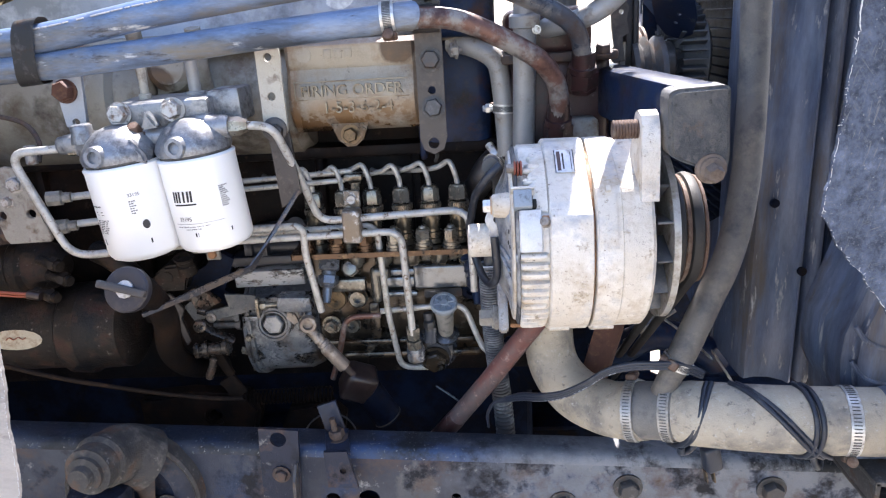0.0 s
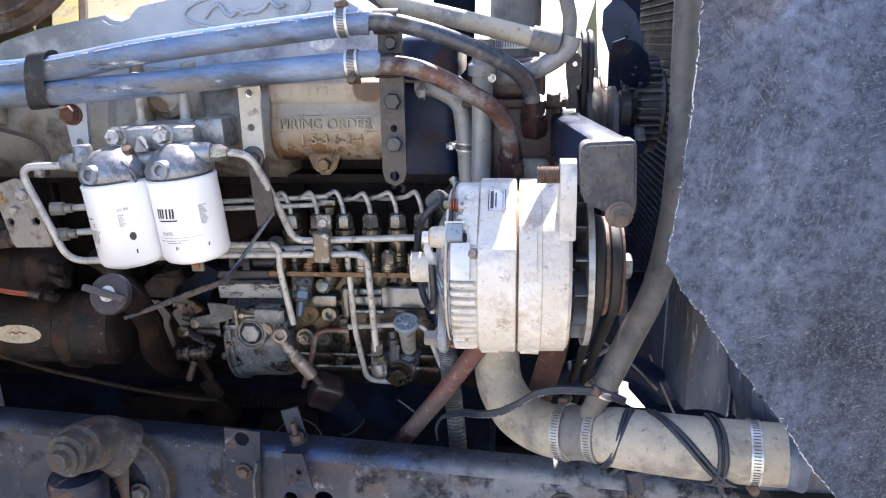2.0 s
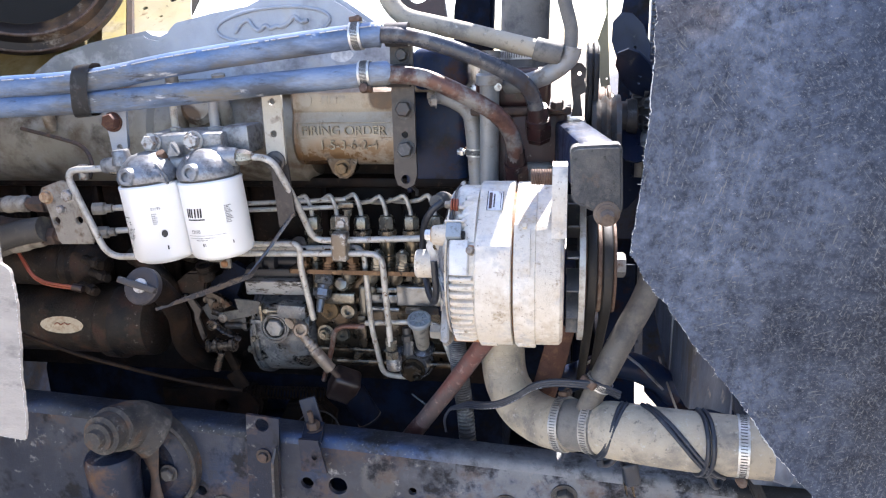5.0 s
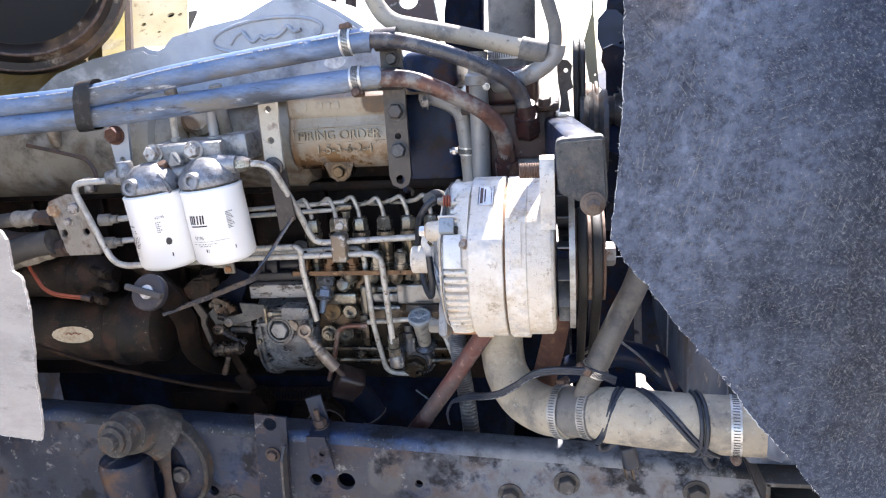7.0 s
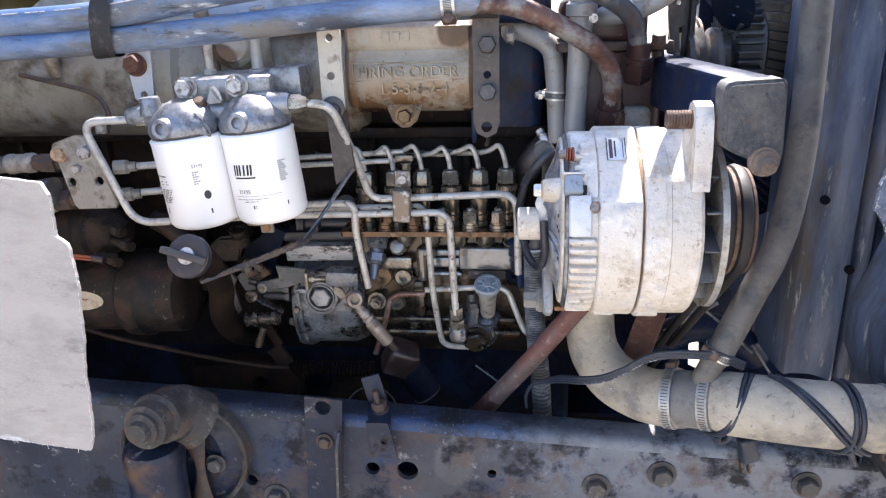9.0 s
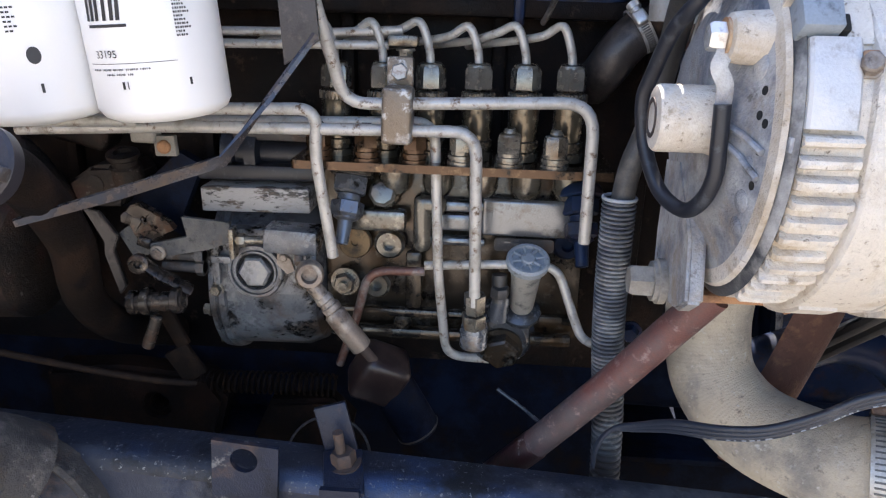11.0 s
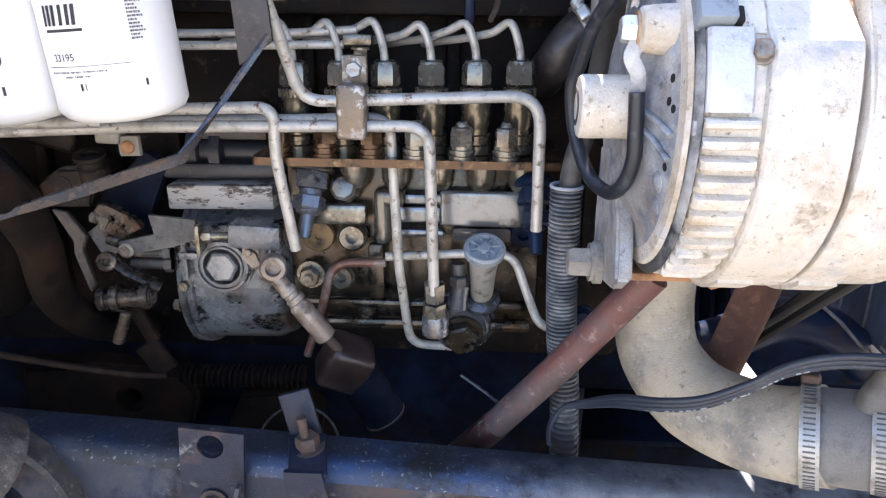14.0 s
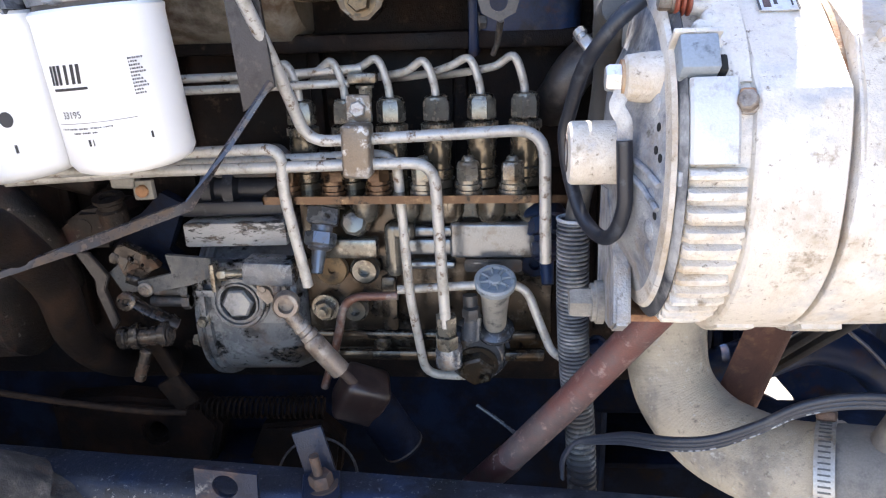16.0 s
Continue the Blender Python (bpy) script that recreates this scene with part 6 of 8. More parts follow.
part("rib", bm, M_STARTER, th)
bm = B()
lathe(bm, (-0.392, 0.806, 1.165), (0, -1, 0), [(0, 0.0075), (0.0015, 0.0075), (0.002, 0.0045)], 16)
part("plug", bm, M_STARTER, th)
bm = B()
box(bm, (-0.24, 0.848, 1.208), (0.10, 0.03, 0.018), bev=0.004), lathe(bm, (-0.232, 0.836, 1.215), (0, -1, 0.3), [(0, 0.012), (0.004, 0.012), (0.005, 0.008)], 20)
solid("pump_mount", bm, M_DARKST, (-0.24, 0.848, 1.20), "oily pump mounting bar with a worn edge", "mount")

# ---- alternator ----
AY, AZ, AR = 0.631, 1.2556, 0.0868
alt = thing("alternator", (0.08, AY, AZ - AR), "dusty cast aluminium alternator with cooling fins", "alternator")


def aring(bm, prof, n=72):
    return lathe(bm, (0, AY, AZ), (1, 0, 0), prof, n)


def arc_block(bm, a0, a1, prof, n=12):
    """A block of (x, radius) section swept round the shaft from a0 to a1 degrees."""
    rows = []
    for k in range(n + 1):
        a = radians(a0 + (a1 - a0) * k / n)
        rows.append([bm.verts.new((x, AY + r * math.cos(a), AZ + r * math.sin(a))) for x, r in prof])
    m_ = len(prof)
    for r0, r1 in zip(rows, rows[1:]):
        for k in range(m_):
            bm.faces.new((r0[k], r0[(k + 1) % m_], r1[(k + 1) % m_], r1[k]))
    bm.faces.new(rows[0]), bm.faces.new(rows[-1])
    return bm


def facet(a, flats):
    for a0, a1, full in flats:
        if a0 <= a <= a1:
            h, mid = (a1 - a0) / 2, (a0 + a1) / 2
            return 1 + full * (math.cos(radians(h)) / math.cos(radians(a - mid)) - 1)
    return 1.0


def faceted(bm, prof, flats):
    """A turned casing whose outer skin is cut by flats (from, to, depth 0..1), in degrees."""
    rings = []
    for x, r in prof:
        ring = []
        for k in range(120):
            a = 3.0 * k + 0.5
            rr = r * (facet(a, flats) if r > 0.07 else 1.0)
            ring.append(bm.verts.new((x, AY + rr * math.cos(radians(a)), AZ + rr * math.sin(radians(a)))))
        rings.append(ring)
    for r0, r1 in zip(rings, rings[1:]):
        for k in range(120):
            bm.faces.new((r0[k], r0[(k + 1) % 120], r1[(k + 1) % 120], r1[k]))
    bm.faces.new(rings[0]), bm.faces.new(rings[-1])
    return bm


def on_alt(x, deg, r):
    return Vector((x, AY + r * math.cos(radians(deg)), AZ + r * math.sin(radians(deg))))


bm = B()
faceted(bm, [(0.028, 0.050), (0.0285, 0.0800), (0.032, 0.0828), (0.0525, 0.0828), (0.0532, AR - 0.001), (0.0545, AR + 0.0004), (0.0874, AR + 0.0004), (0.0882, AR - 0.0006), (0.0886, AR - 0.003)], [(97.5, 154.5, 0.85), (154.5, 196.5, 0.5)])
part("rear_housing", bm, M_ALT, alt, smooth=12)
bm = B()
faceted(bm, [(0.0905, AR - 0.003), (0.0908, AR - 0.0006), (0.0914, AR), (0.1110, AR), (0.1120, AR - 0.0012), (0.1350, AR - 0.0016), (0.1380, AR - 0.005), (0.1390, AR - 0.012), (0.1392, 0.04)], [(91.5, 139.5, 0.95), (139.5, 172.5, 0.5)])
part("front_housing", bm, M_ALT, alt, smooth=12)
bm = B()
aring(bm, [(0.0880, 0.0785), (0.0912, 0.0785)])
part("stator_seam", bm, M_ORUST, alt, "rusty stator seam")
for x0, x1, a0, a1, dr in ((0.0912, 0.1075, 140, 172, 0.0022), (0.0925, 0.112, 236, 268, 0.0022), (0.0545, 0.073, 236, 262, 0.002), (0.098, 0.1035, 138.5, 141.5, 0.0035)):
    bm = B()
    arc_block(bm, a0, a1, [(x0, AR - 0.008), (x0 + 0.0008, AR * facet((a0 + a1) / 2, [(139.5, 172.5, 0.5)]) + dr), (x1 - 0.001, AR * facet((a0 + a1) / 2, [(139.5, 172.5, 0.5)]) + dr), (x1, AR - 0.008)], 8)
    part("casting_step", bm, M_ALT, alt)
rnd = random.Random(4)
for k in range(12):
    a = 175.5 + 5.6 * k
    bm = B()
    w = 1.45 + 0.25 * rnd.random()
    x1 = 0.0500 + 0.0022 * rnd.random() + 0.0010 * (k > 6)
    lift = 0.0005 * rnd.random()
    rows = []
    for u in (-1.0, -0.85, -0.55, 0.0, 0.55, 0.85, 1.0):
        top = AR - 0.0004 - lift - 0.0052 * abs(u) ** 4 + 0.0004 * (rnd.random() - 0.5)
        ang = radians(a + 1.22 * w * u)
        rows.append([bm.verts.new((x + 0.0006 * (rnd.random() - 0.5), AY + r * math.cos(ang), AZ + r * math.sin(ang))) for x, r in ((0.0292, 0.076), (0.0290, top - 0.0014), (0.0304, top), (0.0400, top + 0.0003), (x1 - 0.003, top), (x1, top - 0.0012), (x1 + 0.0035, 0.076))])
    for r0, r1 in zip(rows, rows[1:]):
        for q in range(6):
            bm.faces.new((r0[q], r0[q + 1], r1[q + 1], r1[q]))
    bm.faces.new([r[0] for r in rows]), bm.faces.new([r[-1] for r in rows])
    bm.faces.new(rows[0]), bm.faces.new(rows[-1])
    part("fin", bm, M_ALT, alt)
# rough lumps along the broken upper edge
for k in range(11):
    a = 104 + 3.2 * k + rnd.random()
    bm = B()
    s = 0.0060 + 0.003 * rnd.random()
    box(bm, on_alt(0.041 + 0.009 * rnd.random() - 0.0003 * k, a, AR - 0.0085 - 0.0015 * rnd.random()), (0.009 + 0.006 * rnd.random(), s, s * 0.8), Euler((radians(a + 20 * rnd.random()), 0.3 * rnd.random(), 0.4 * rnd.random())).to_matrix(), 0.0026, 3)
    part("cast_lump", bm, M_ALT, alt)
bm = B()
arc_block(bm, 98, 150, [(0.040, 0.070), (0.041, AR - 0.0065), (0.0525, AR - 0.0048), (0.0535, 0.070)], 14)
part("upper_shoulder", bm, M_ALT, alt)
bm = B()
arc_block(bm, 149.5, 172.5, [(0.0285, 0.074), (0.0287, AR - 0.003), (0.0298, AR - 0.0018), (0.0462, AR - 0.0018), (0.0475, AR - 0.003), (0.0478, 0.074)], 8)
part("terminal_pad", bm, M_ALTB, alt, "blue-grey terminal pad")
bm = B()
c, rm = on_alt(0.0323, 143.2, AR - 0.0035), Euler((radians(143.2), 0, 0)).to_matrix()
box(bm, c, (0.0150, 0.011, 0.0155), rm, 0.0012)
part("regulator_plug", bm, M_PRIMER, alt, "blue-grey plug block")
bm = B()
box(bm, on_alt(0.0325, 136.6, AR - 0.004), (0.019, 0.012, 0.0022), rm, 0.0006)
part("plug_ledge", bm, M_ALT, alt)
bm = B()
box(bm, on_alt(0.0415, 145.5, AR - 0.0045), (0.0038, 0.006, 0.0075), rm, 0.001)
part("plug_slot", bm, M_HOLE, alt)
bm = B()
box(bm, on_alt(0.0500, 155.8, AR - 0.004), (0.0060, 0.007, 0.0085), rm, 0.0012)
part("rust_clip", bm, M_ORUST, alt, "rusty clip")
bm = B()
lathe(bm, on_alt(0.0505, 156.4, AR - 0.004), (-0.35, math.cos(radians(156)), math.sin(radians(156))), [(0, 0.0050), (0.0012, 0.0050), (0.0014, 0.0042), (0.0055, 0.0040), (0.0062, 0.0032)], 8, 0.4)
part("case_bolt", bm, M_ROD, alt, "dusty case bolt")
# rating label on the upper flat
la = 114.0
d_lab = AR * facet(la, [(97.5, 154.5, 0.85)]) + 0.0016
ml = Euler((radians(126 - 90), 0, 0)).to_matrix()
bm = B()
box(bm, on_alt(0.0698, la, d_lab), (0.0165, 0.0255, 0.0007), ml, 0.0002)
lab = part("label", bm, M_RATING, alt, "worn silver and red rating label")
for dx, w, hh, m_ in ((-0.0078, 0.0008, 0.0250, M_INK), (-0.0046, 0.0030, 0.0215, M_MAROON), (0.0078, 0.0008, 0.0250, M_INK), (-0.0010, 0.0014, 0.018, M_INK), (0.0056, 0.0006, 0.020, M_INK)):
    bm = B()
    box(bm, on_alt(0.0698 + dx, la, d_lab) + ml @ Vector((0, 0, 0.0005)), (w, hh, 0.0004), ml)
    part("label_bar", bm, m_, lab)
# rear plate with terminals
bm = B()
aring(bm, [(0.0112, 0.02), (0.0115, 0.043), (0.0135, 0.047), (0.0195, 0.0590), (0.0218, 0.0690), (0.0235, 0.0725), (0.0255, 0.0720)])
part("end_plate", bm, M_ALTP, alt, "dusty end plate coloured darker and bluer for its shade")
bm = B()
aring(bm, [(0.0222, 0.0720), (0.0232, 0.0765), (0.0252, 0.0780), (0.0258, 0.0730)])
part("plate_lip", bm, M_ALT, alt)
bm = B()
aring(bm, [(0.0256, 0.0700), (0.0259, 0.0785), (0.0272, 0.0812), (0.0282, 0.0826), (0.0290, 0.0815)])
part("end_band", bm, M_BAND, alt, "dark curved band round the plate")
bm = B()
box(bm, on_alt(0.0262, 177, 0.0790), (0.0016, 0.003, 0.006), None, 0.0004)
part("band_tag", bm, M_ALTP, alt)
for a, rr in ((160, 0.0640), (168.5, 0.0615), (171.5, 0.0655), (181, 0.0640), (194, 0.0645)):
    x = 0.0195 + (rr - 0.0590) * 0.235
    bm = B()
    lathe(bm, on_alt(x, a, rr), (-1, 0.23 * math.cos(radians(a)), 0.23 * math.sin(radians(a))), [(-0.003, 0.0019), (0.0002, 0.0019)], 18)
    part("vent_hole", bm, M_HOLE, alt)
for a, rr, sx in ((176, 0.050, 0.010), (188, 0.058, 0.007), (203, 0.060, 0.009), (214, 0.063, 0.008), (168, 0.040, 0.009), (150, 0.060, 0.010)):
    x = 0.0195 + (rr - 0.0590) * 0.235 if rr > 0.047 else 0.0125
    bm = B()
    lathe(bm, on_alt(x + 0.003, a, rr), (-1, 0.15 * math.cos(radians(a)), 0.15 * math.sin(radians(a))), [(0, sx * 0.70), (0.0030, sx * 0.58), (0.0038, sx * 0.40), (0.0042, sx * 0.15)], 16, rr * 90)
    part("cast_boss", bm, M_ALTP, alt)
for a0, a1 in ((172, 181), (181, 190)):
    bm = B()
    sweep(bm, [on_alt(0.0125, a0, 0.046), on_alt(0.0165, (a0 + a1) / 2, 0.056), on_alt(0.0205, a1, 0.068)], 0.0015, 8)
    part("cast_rib", bm, M_ALTP, alt)
bm = B()
ring_cut(bm, [(0.597, 1.1755), (0.612, 1.1655), (0.640, 1.1600), (0.664, 1.1620), (0.668, 1.190), (0.667, 1.232), (0.640, 1.236), (0.606, 1.205)], [], (0.0105, 0, 0), (0, 1, 0), (0, 0, 1), 0.0085)
bmesh.ops.bevel(bm, geom=[e for e in bm.edges if e.calc_face_angle(0) > 1.0], offset=0.0016, segments=2, affect="EDGES")
part("lower_lug", bm, M_ALTP, alt)
bm = B()
lathe(bm, (-0.0145, 0.602, 1.2612), (1, 0, 0), [(0, 0.0095), (0.0008, 0.0138), (0.002, 0.0148), (0.024, 0.0148), (0.027, 0.0160)], 32)
part("capacitor", bm, M_ALT, alt, "pale round capacitor can")
bm = B()
lathe(bm, (-0.0150, 0.602, 1.2612), (1, 0, 0), [(0.001, 0.0092), (0.0, 0.0088), (0.0, 0.0070), (0.0014, 0.0066), (0.0014, 0.003)], 24)
part("capacitor_end", bm, M_RUSTY, alt)
bm = B()
lathe(bm, (0.0072, 0.585, 1.2965), (1, 0, 0), [(0, 0.0080), (0.0010, 0.0096), (0.006, 0.0104), (0.018, 0.0112), (0.022, 0.0120)], 24)
part("terminal_block", bm, M_ALT, alt)
bm = B()
hexhead(bm, (0.0072, 0.585, 1.2965), (-1, 0, 0), 0.0060, 0.0075, 0.0)
part("terminal_bolt", bm, M_STEEL, alt, "bright terminal bolt")
bm = B()
lathe(bm, (0.0074, 0.585, 1.2965), (-1, 0, 0), [(0, 0.0078), (0.0014, 0.0078)], 18)
part("terminal_washer", bm, M_ORUST, alt, "rusty washer")
bm = B()
hexhead(bm, (0.0040, 0.640, 1.1700), (-1, 0, 0), 0.0088, 0.0120, 0.0)
lathe(bm, (0.0105, 0.640, 1.1700), (-1, 0, 0), [(0, 0.0122), (0.0040, 0.0122), (0.0046, 0.0108), (0.0066, 0.0108)], 24)
part("through_bolt", bm, M_SLEEVE, alt, "dusty through bolt")
bm = B()
for k in range(3):
    lathe(bm, on_alt(0.0265 + 0.0025 * k, 121, 0.0835), (1, 0, 0), [(0, 0.0052), (0.0006, 0.0064), (0.0016, 0.0064), (0.0022, 0.0052)], 20)
part("output_post", bm, M_ORANGE, alt, "red insulated output post")
bm = B()
hexhead(bm, on_alt(0.0265, 121, 0.0835), (-1, 0, 0), 0.0042, 0.005, 0.0052)
part("post_nut", bm, M_PLATE, alt)
bm = B()
sweep(bm, glide([(0.016, 0.600, 1.328), (0.007, 0.598, 1.321), (-0.0014, 0.602, 1.3097), (-0.0071, 0.615, 1.2971), (-0.0113, 0.627, 1.2768), (-0.0132, 0.631, 1.2647), (-0.0107, 0.628, 1.2452), (-0.0046, 0.616, 1.2263), (0.0030, 0.600, 1.2205), (0.0075, 0.588, 1.2270), (0.0100, 0.582, 1.240), (0.0094, 0.581, 1.2545), (0.0085, 0.581, 1.2705)]), 0.0036, 14)
part("lead", bm, M_LEAD, alt, "glossy black lead looped round the capacitor")
bm = B()
sweep(bm, glide([(0.0085, 0.5805, 1.2690), (0.0080, 0.580, 1.2780), (0.0045, 0.580, 1.2850), (0.0062, 0.581, 1.2905), (0.0062, 0.583, 1.2965)]), 0.0034, 10, flat=0.22, hint=(0, 1, 0))
part("lead_tag", bm, M_ALTP, alt, "bare metal tag")
# front fan and pulley
bm = B()
aring(bm, [(0.1545, 0.02), (0.1545, 0.0765), (0.1560, 0.0785), (0.1575, 0.0765), (0.1575, 0.02)])
part("fan_disc", bm, M_FAN, alt, "dark steel fan disc")
bm = B()
aring(bm, [(0.1535, 0.0768), (0.1530, 0.0790), (0.1585, 0.0792), (0.1590, 0.0768)])
part("fan_rim", bm, M_CLAMP, alt, "bare grey fan rim")
for k in range(14):
    a = math.tau * k / 14
    bm = B()
    c = Vector((0.1485, AY + 0.056 * math.cos(a), AZ + 0.056 * math.sin(a)))
    box(bm, c, (0.014, 0.036, 0.0022), Euler((a + 0.35, 0, 0)).to_matrix(), 0.0006)
    part("fan_blade", bm, M_FAN, alt)
bm = B()
aring(bm, [(0.158, 0.02), (0.158, 0.0490), (0.1605, 0.0500), (0.1665, 0.0400), (0.1725, 0.0495), (0.1755, 0.0495), (0.1815, 0.0400), (0.1875, 0.0495), (0.190, 0.0490), (0.190, 0.015)])
part("pulley", bm, M_SCREW, alt, "two-groove rust-brown steel pulley")
bm = B()
hexhead(bm, (0.190, AY, AZ), (1, 0, 0), 0.013, 0.012)
part("pulley_nut", bm, M_BOLT, alt)
# adjusting lug on top
bm = B()
ring_cut(bm, [(0.556, 1.302), (0.612, 1.310), (0.604, 1.335), (0.594, 1.360), (0.588, 1.369), (0.578, 1.372), (0.568, 1.369), (0.562, 1.360), (0.558, 1.338)], [(0.578, 1.357, 0.006)], (0.1262, 0, 0), (0, 1, 0), (0, 0, 1), 0.014)
part("top_lug", bm, M_ALT, alt)
bm = B()
lathe(bm, (0.106, 0.578, 1.357), (1, 0, 0), [(k * 0.0012, 0.0080 if k % 2 else 0.0072) for k in range(20)], 20)
part("adjusting_bolt", bm, M_SCREW, alt, "brown threaded adjusting bolt")

# Mostly hidden shape, added to keep sun patches off the rail.
th = thing("sun_block_bracket", (0.09, 0.80, 1.16), "dark bracket shape added behind the alternator to block sun on the rail", "bracket")
bm = B()
ring_cut(bm, [(0.675, 1.168), (0.72, 1.160), (0.90, 1.19), (0.90, 1.26), (0.80, 1.245), (0.70, 1.190)], [(0.82, 1.21, 0.012)], (0.105, 0, 0), (0, 1, 0), (0, 0, 1), 0.05)
bmesh.ops.bevel(bm, geom=[e for e in bm.edges if e.calc_face_angle(0) > 1.2], offset=0.004, segments=2, affect="EDGES")
part("arm", bm, M_NAVY, th)
bm = B()
box(bm, (0.125, 0.875, 1.225), (0.06, 0.05, 0.10), bev=0.006)
part("foot", bm, M_NAVY, th)

# belts
def belt(x, name="fan_belt"):
    c1, r1, c2, r2 = Vector((AY, AZ)), 0.0480, Vector((1.0, 1.0)), 0.085
    d = c2 - c1
    L = d.length
    base = math.atan2(d.y, d.x)
    off = math.acos((r1 - r2) / L)
    pts = []
    for k in range(25):
        a = base + off + (math.tau - 2 * off) * k / 24
        pts.append((x, c1.x + r1 * math.cos(a), c1.y + r1 * math.sin(a)))
    for k in range(25):
        a = base - off + 2 * off * k / 24
        pts.append((x, c2.x + r2 * math.cos(a), c2.y + r2 * math.sin(a)))
    pts.append(pts[0])
    bm = B()
    sweep(bm, pts, 0.0055, 8, caps=False, flat=0.75)
    solid(name, bm, M_BELT, (x, 0.7, 0.85), "worn brown-black fan belt round the alternator pulley", "fan belt", "pair of fan belts")


belt(0.1665), belt(0.1815)
bm = B()
lathe(bm, (0.157, 1.0, 1.0), (1, 0, 0), [(0, 0.02), (0.0, 0.088), (0.006, 0.088), (0.012, 0.078), (0.018, 0.088), (0.021, 0.088), (0.027, 0.078), (0.033, 0.088), (0.038, 0.088), (0.038, 0.02)], 48)
solid("crank_pulley", bm, M_BLACK, (0.17, 1.0, 0.91), "black crankshaft pulley low at the engine front", "pulley")

# bracket arm over the alternator
arm = thing("support_bracket", (0.16, 0.70, 1.32), "dusty grey box-section bracket arm with a bolt in its end", "bracket")
bm = B()
ring_cut(bm, [(0.1415, 1.3820), (0.1424, 1.3866), (0.1446, 1.3888), (0.1490, 1.3900), (0.1830, 1.3915), (0.1858, 1.3906), (0.1872, 1.3880), (0.1896, 1.3380), (0.1890, 1.3310), (0.1865, 1.3262), (0.1820, 1.3240), (0.1770, 1.3250), (0.1520, 1.3355), (0.1460, 1.3390), (0.1437, 1.3440)], [], (0, 0.575, 0), (1, 0, 0), (0, 0, 1), 0.030)
bmesh.ops.bevel(bm, geom=[e for e in bm.edges if e.calc_face_angle(0) > 1.2], offset=0.0028, segments=3, affect="EDGES")
part("end_block", bm, M_BOX, arm)
bm = B()
box(bm, (0.152, 0.705, 1.366), (0.036, 0.29, 0.052), rotm(0, 0, 6.0), 0.006, 2)
part("beam", bm, M_NAVY, arm, "dark blue-black beam")
bm = B()
lathe(bm, (0.1755, 0.5465, 1.3290), (0, -1, 0), [(0, 0.0122), (0.003, 0.0116), (0.0036, 0.0096), (0.006, 0.0092), (0.0068, 0.0080)], 24)
lathe(bm, (0.1755, 0.541, 1.3280), (0, -1, -0.15), [(0, 0.0072), (0.009, 0.0068), (0.0105, 0.0054)], 6, 0.5)
part("bolt", bm, M_DUSTB, arm, "dusty brown hex bolt")

# ---- lower radiator hose ----
rh = thing("radiator_hose", (0.2, 0.6, 1.04), "dusty tan lower radiator hose with steel clamps", "radiator hose")
elbow = glide([(0.066, 0.727, 1.200), (0.066, 0.727, 1.150), (0.0665, 0.726, 1.108), (0.073, 0.717, 1.074), (0.092, 0.695, 1.054), (0.118, 0.665, 1.053), (0.138, 0.644, 1.060), (0.152, 0.633, 1.067)], 50)
bm = B()
sweep(bm, elbow, lambda t: 0.0275 + 0.0025 * max(0, (t - 0.35) / 0.65) + 0.00007 * math.sin(t * 560) + 0.0003 * math.sin(t * 13), 40)
part("elbow", bm, M_TAN, rh)
bm = B()
sweep(bm, [(0.140, 0.638, 1.064), (0.152, 0.633, 1.067), (0.165, 0.626, 1.070), (0.182, 0.617, 1.074)], 0.0285, 32)
part("coupling", bm, M_GREYHOSE, rh, "grey steel coupling")
HOSE = [(0.172, 0.622, 1.072), (0.20, 0.607, 1.077), (0.24, 0.590, 1.082), (0.29, 0.578, 1.085), (0.345, 0.570, 1.087)]
bm = B()
sweep(bm, glide(HOSE, 12), lambda t: 0.0262 + 0.0046 * min(1, max(0, t - 0.07) * 9) ** 0.5 - 0.0012 * max(0, t - 0.6), 36)
part("hose", bm, M_TAN, rh)


def hose_clamp(c, axis, r, parent, ang, width=0.0105, screw=M_SCREW, band_mat=M_STEEL):
    a = Vector(axis).normalized()
    c = Vector(c)
    bm = B()
    lathe(bm, c - a * width / 2, a, [(0, r), (0.0, r + 0.0012), (width, r + 0.0012), (width, r)], 48, closed=False)
    band = part("clamp_band", bm, band_mat, parent, "slotted steel worm-drive clamp")
    _, u, v = basis(a)
    bm = B()
    for k in range(62):
        t = math.tau * k / 62
        d = u * math.cos(t) + v * math.sin(t)
        m = Matrix((a, -d.cross(a), d)).transposed()
        box(bm, c + d * (r + 0.0013), (width * 0.60, 0.0010, 0.0005), m)
    part("slot", bm, M_SLOT, band)
    d = u * math.cos(ang) + v * math.sin(ang)
    t = d.cross(a)
    bm = B()
    m = Matrix((a, t, d)).transposed()
    box(bm, c + d * (r + 0.0035), (width * 1.05, 0.011, 0.0065), m, 0.0022, 3)
    lathe(bm, c + d * (r + 0.0045) + t * 0.004, t, [(0, 0.0036), (0.003, 0.0036), (0.0032, 0.0048), (0.0075, 0.0048), (0.0082, 0.0038)], 14)
    part("clamp_screw", bm, screw, band, "rusty worm screw" if screw == M_SCREW else "bright worm screw")


hose_clamp((0.143, 0.6365, 1.065), (0.9, -0.42, 0.15), 0.0302, rh, 1.3, band_mat=M_CLAMP)
hose_clamp((0.175, 0.6205, 1.0725), (0.88, -0.46, 0.15), 0.0288, rh, 1.2, band_mat=M_CLAMP)
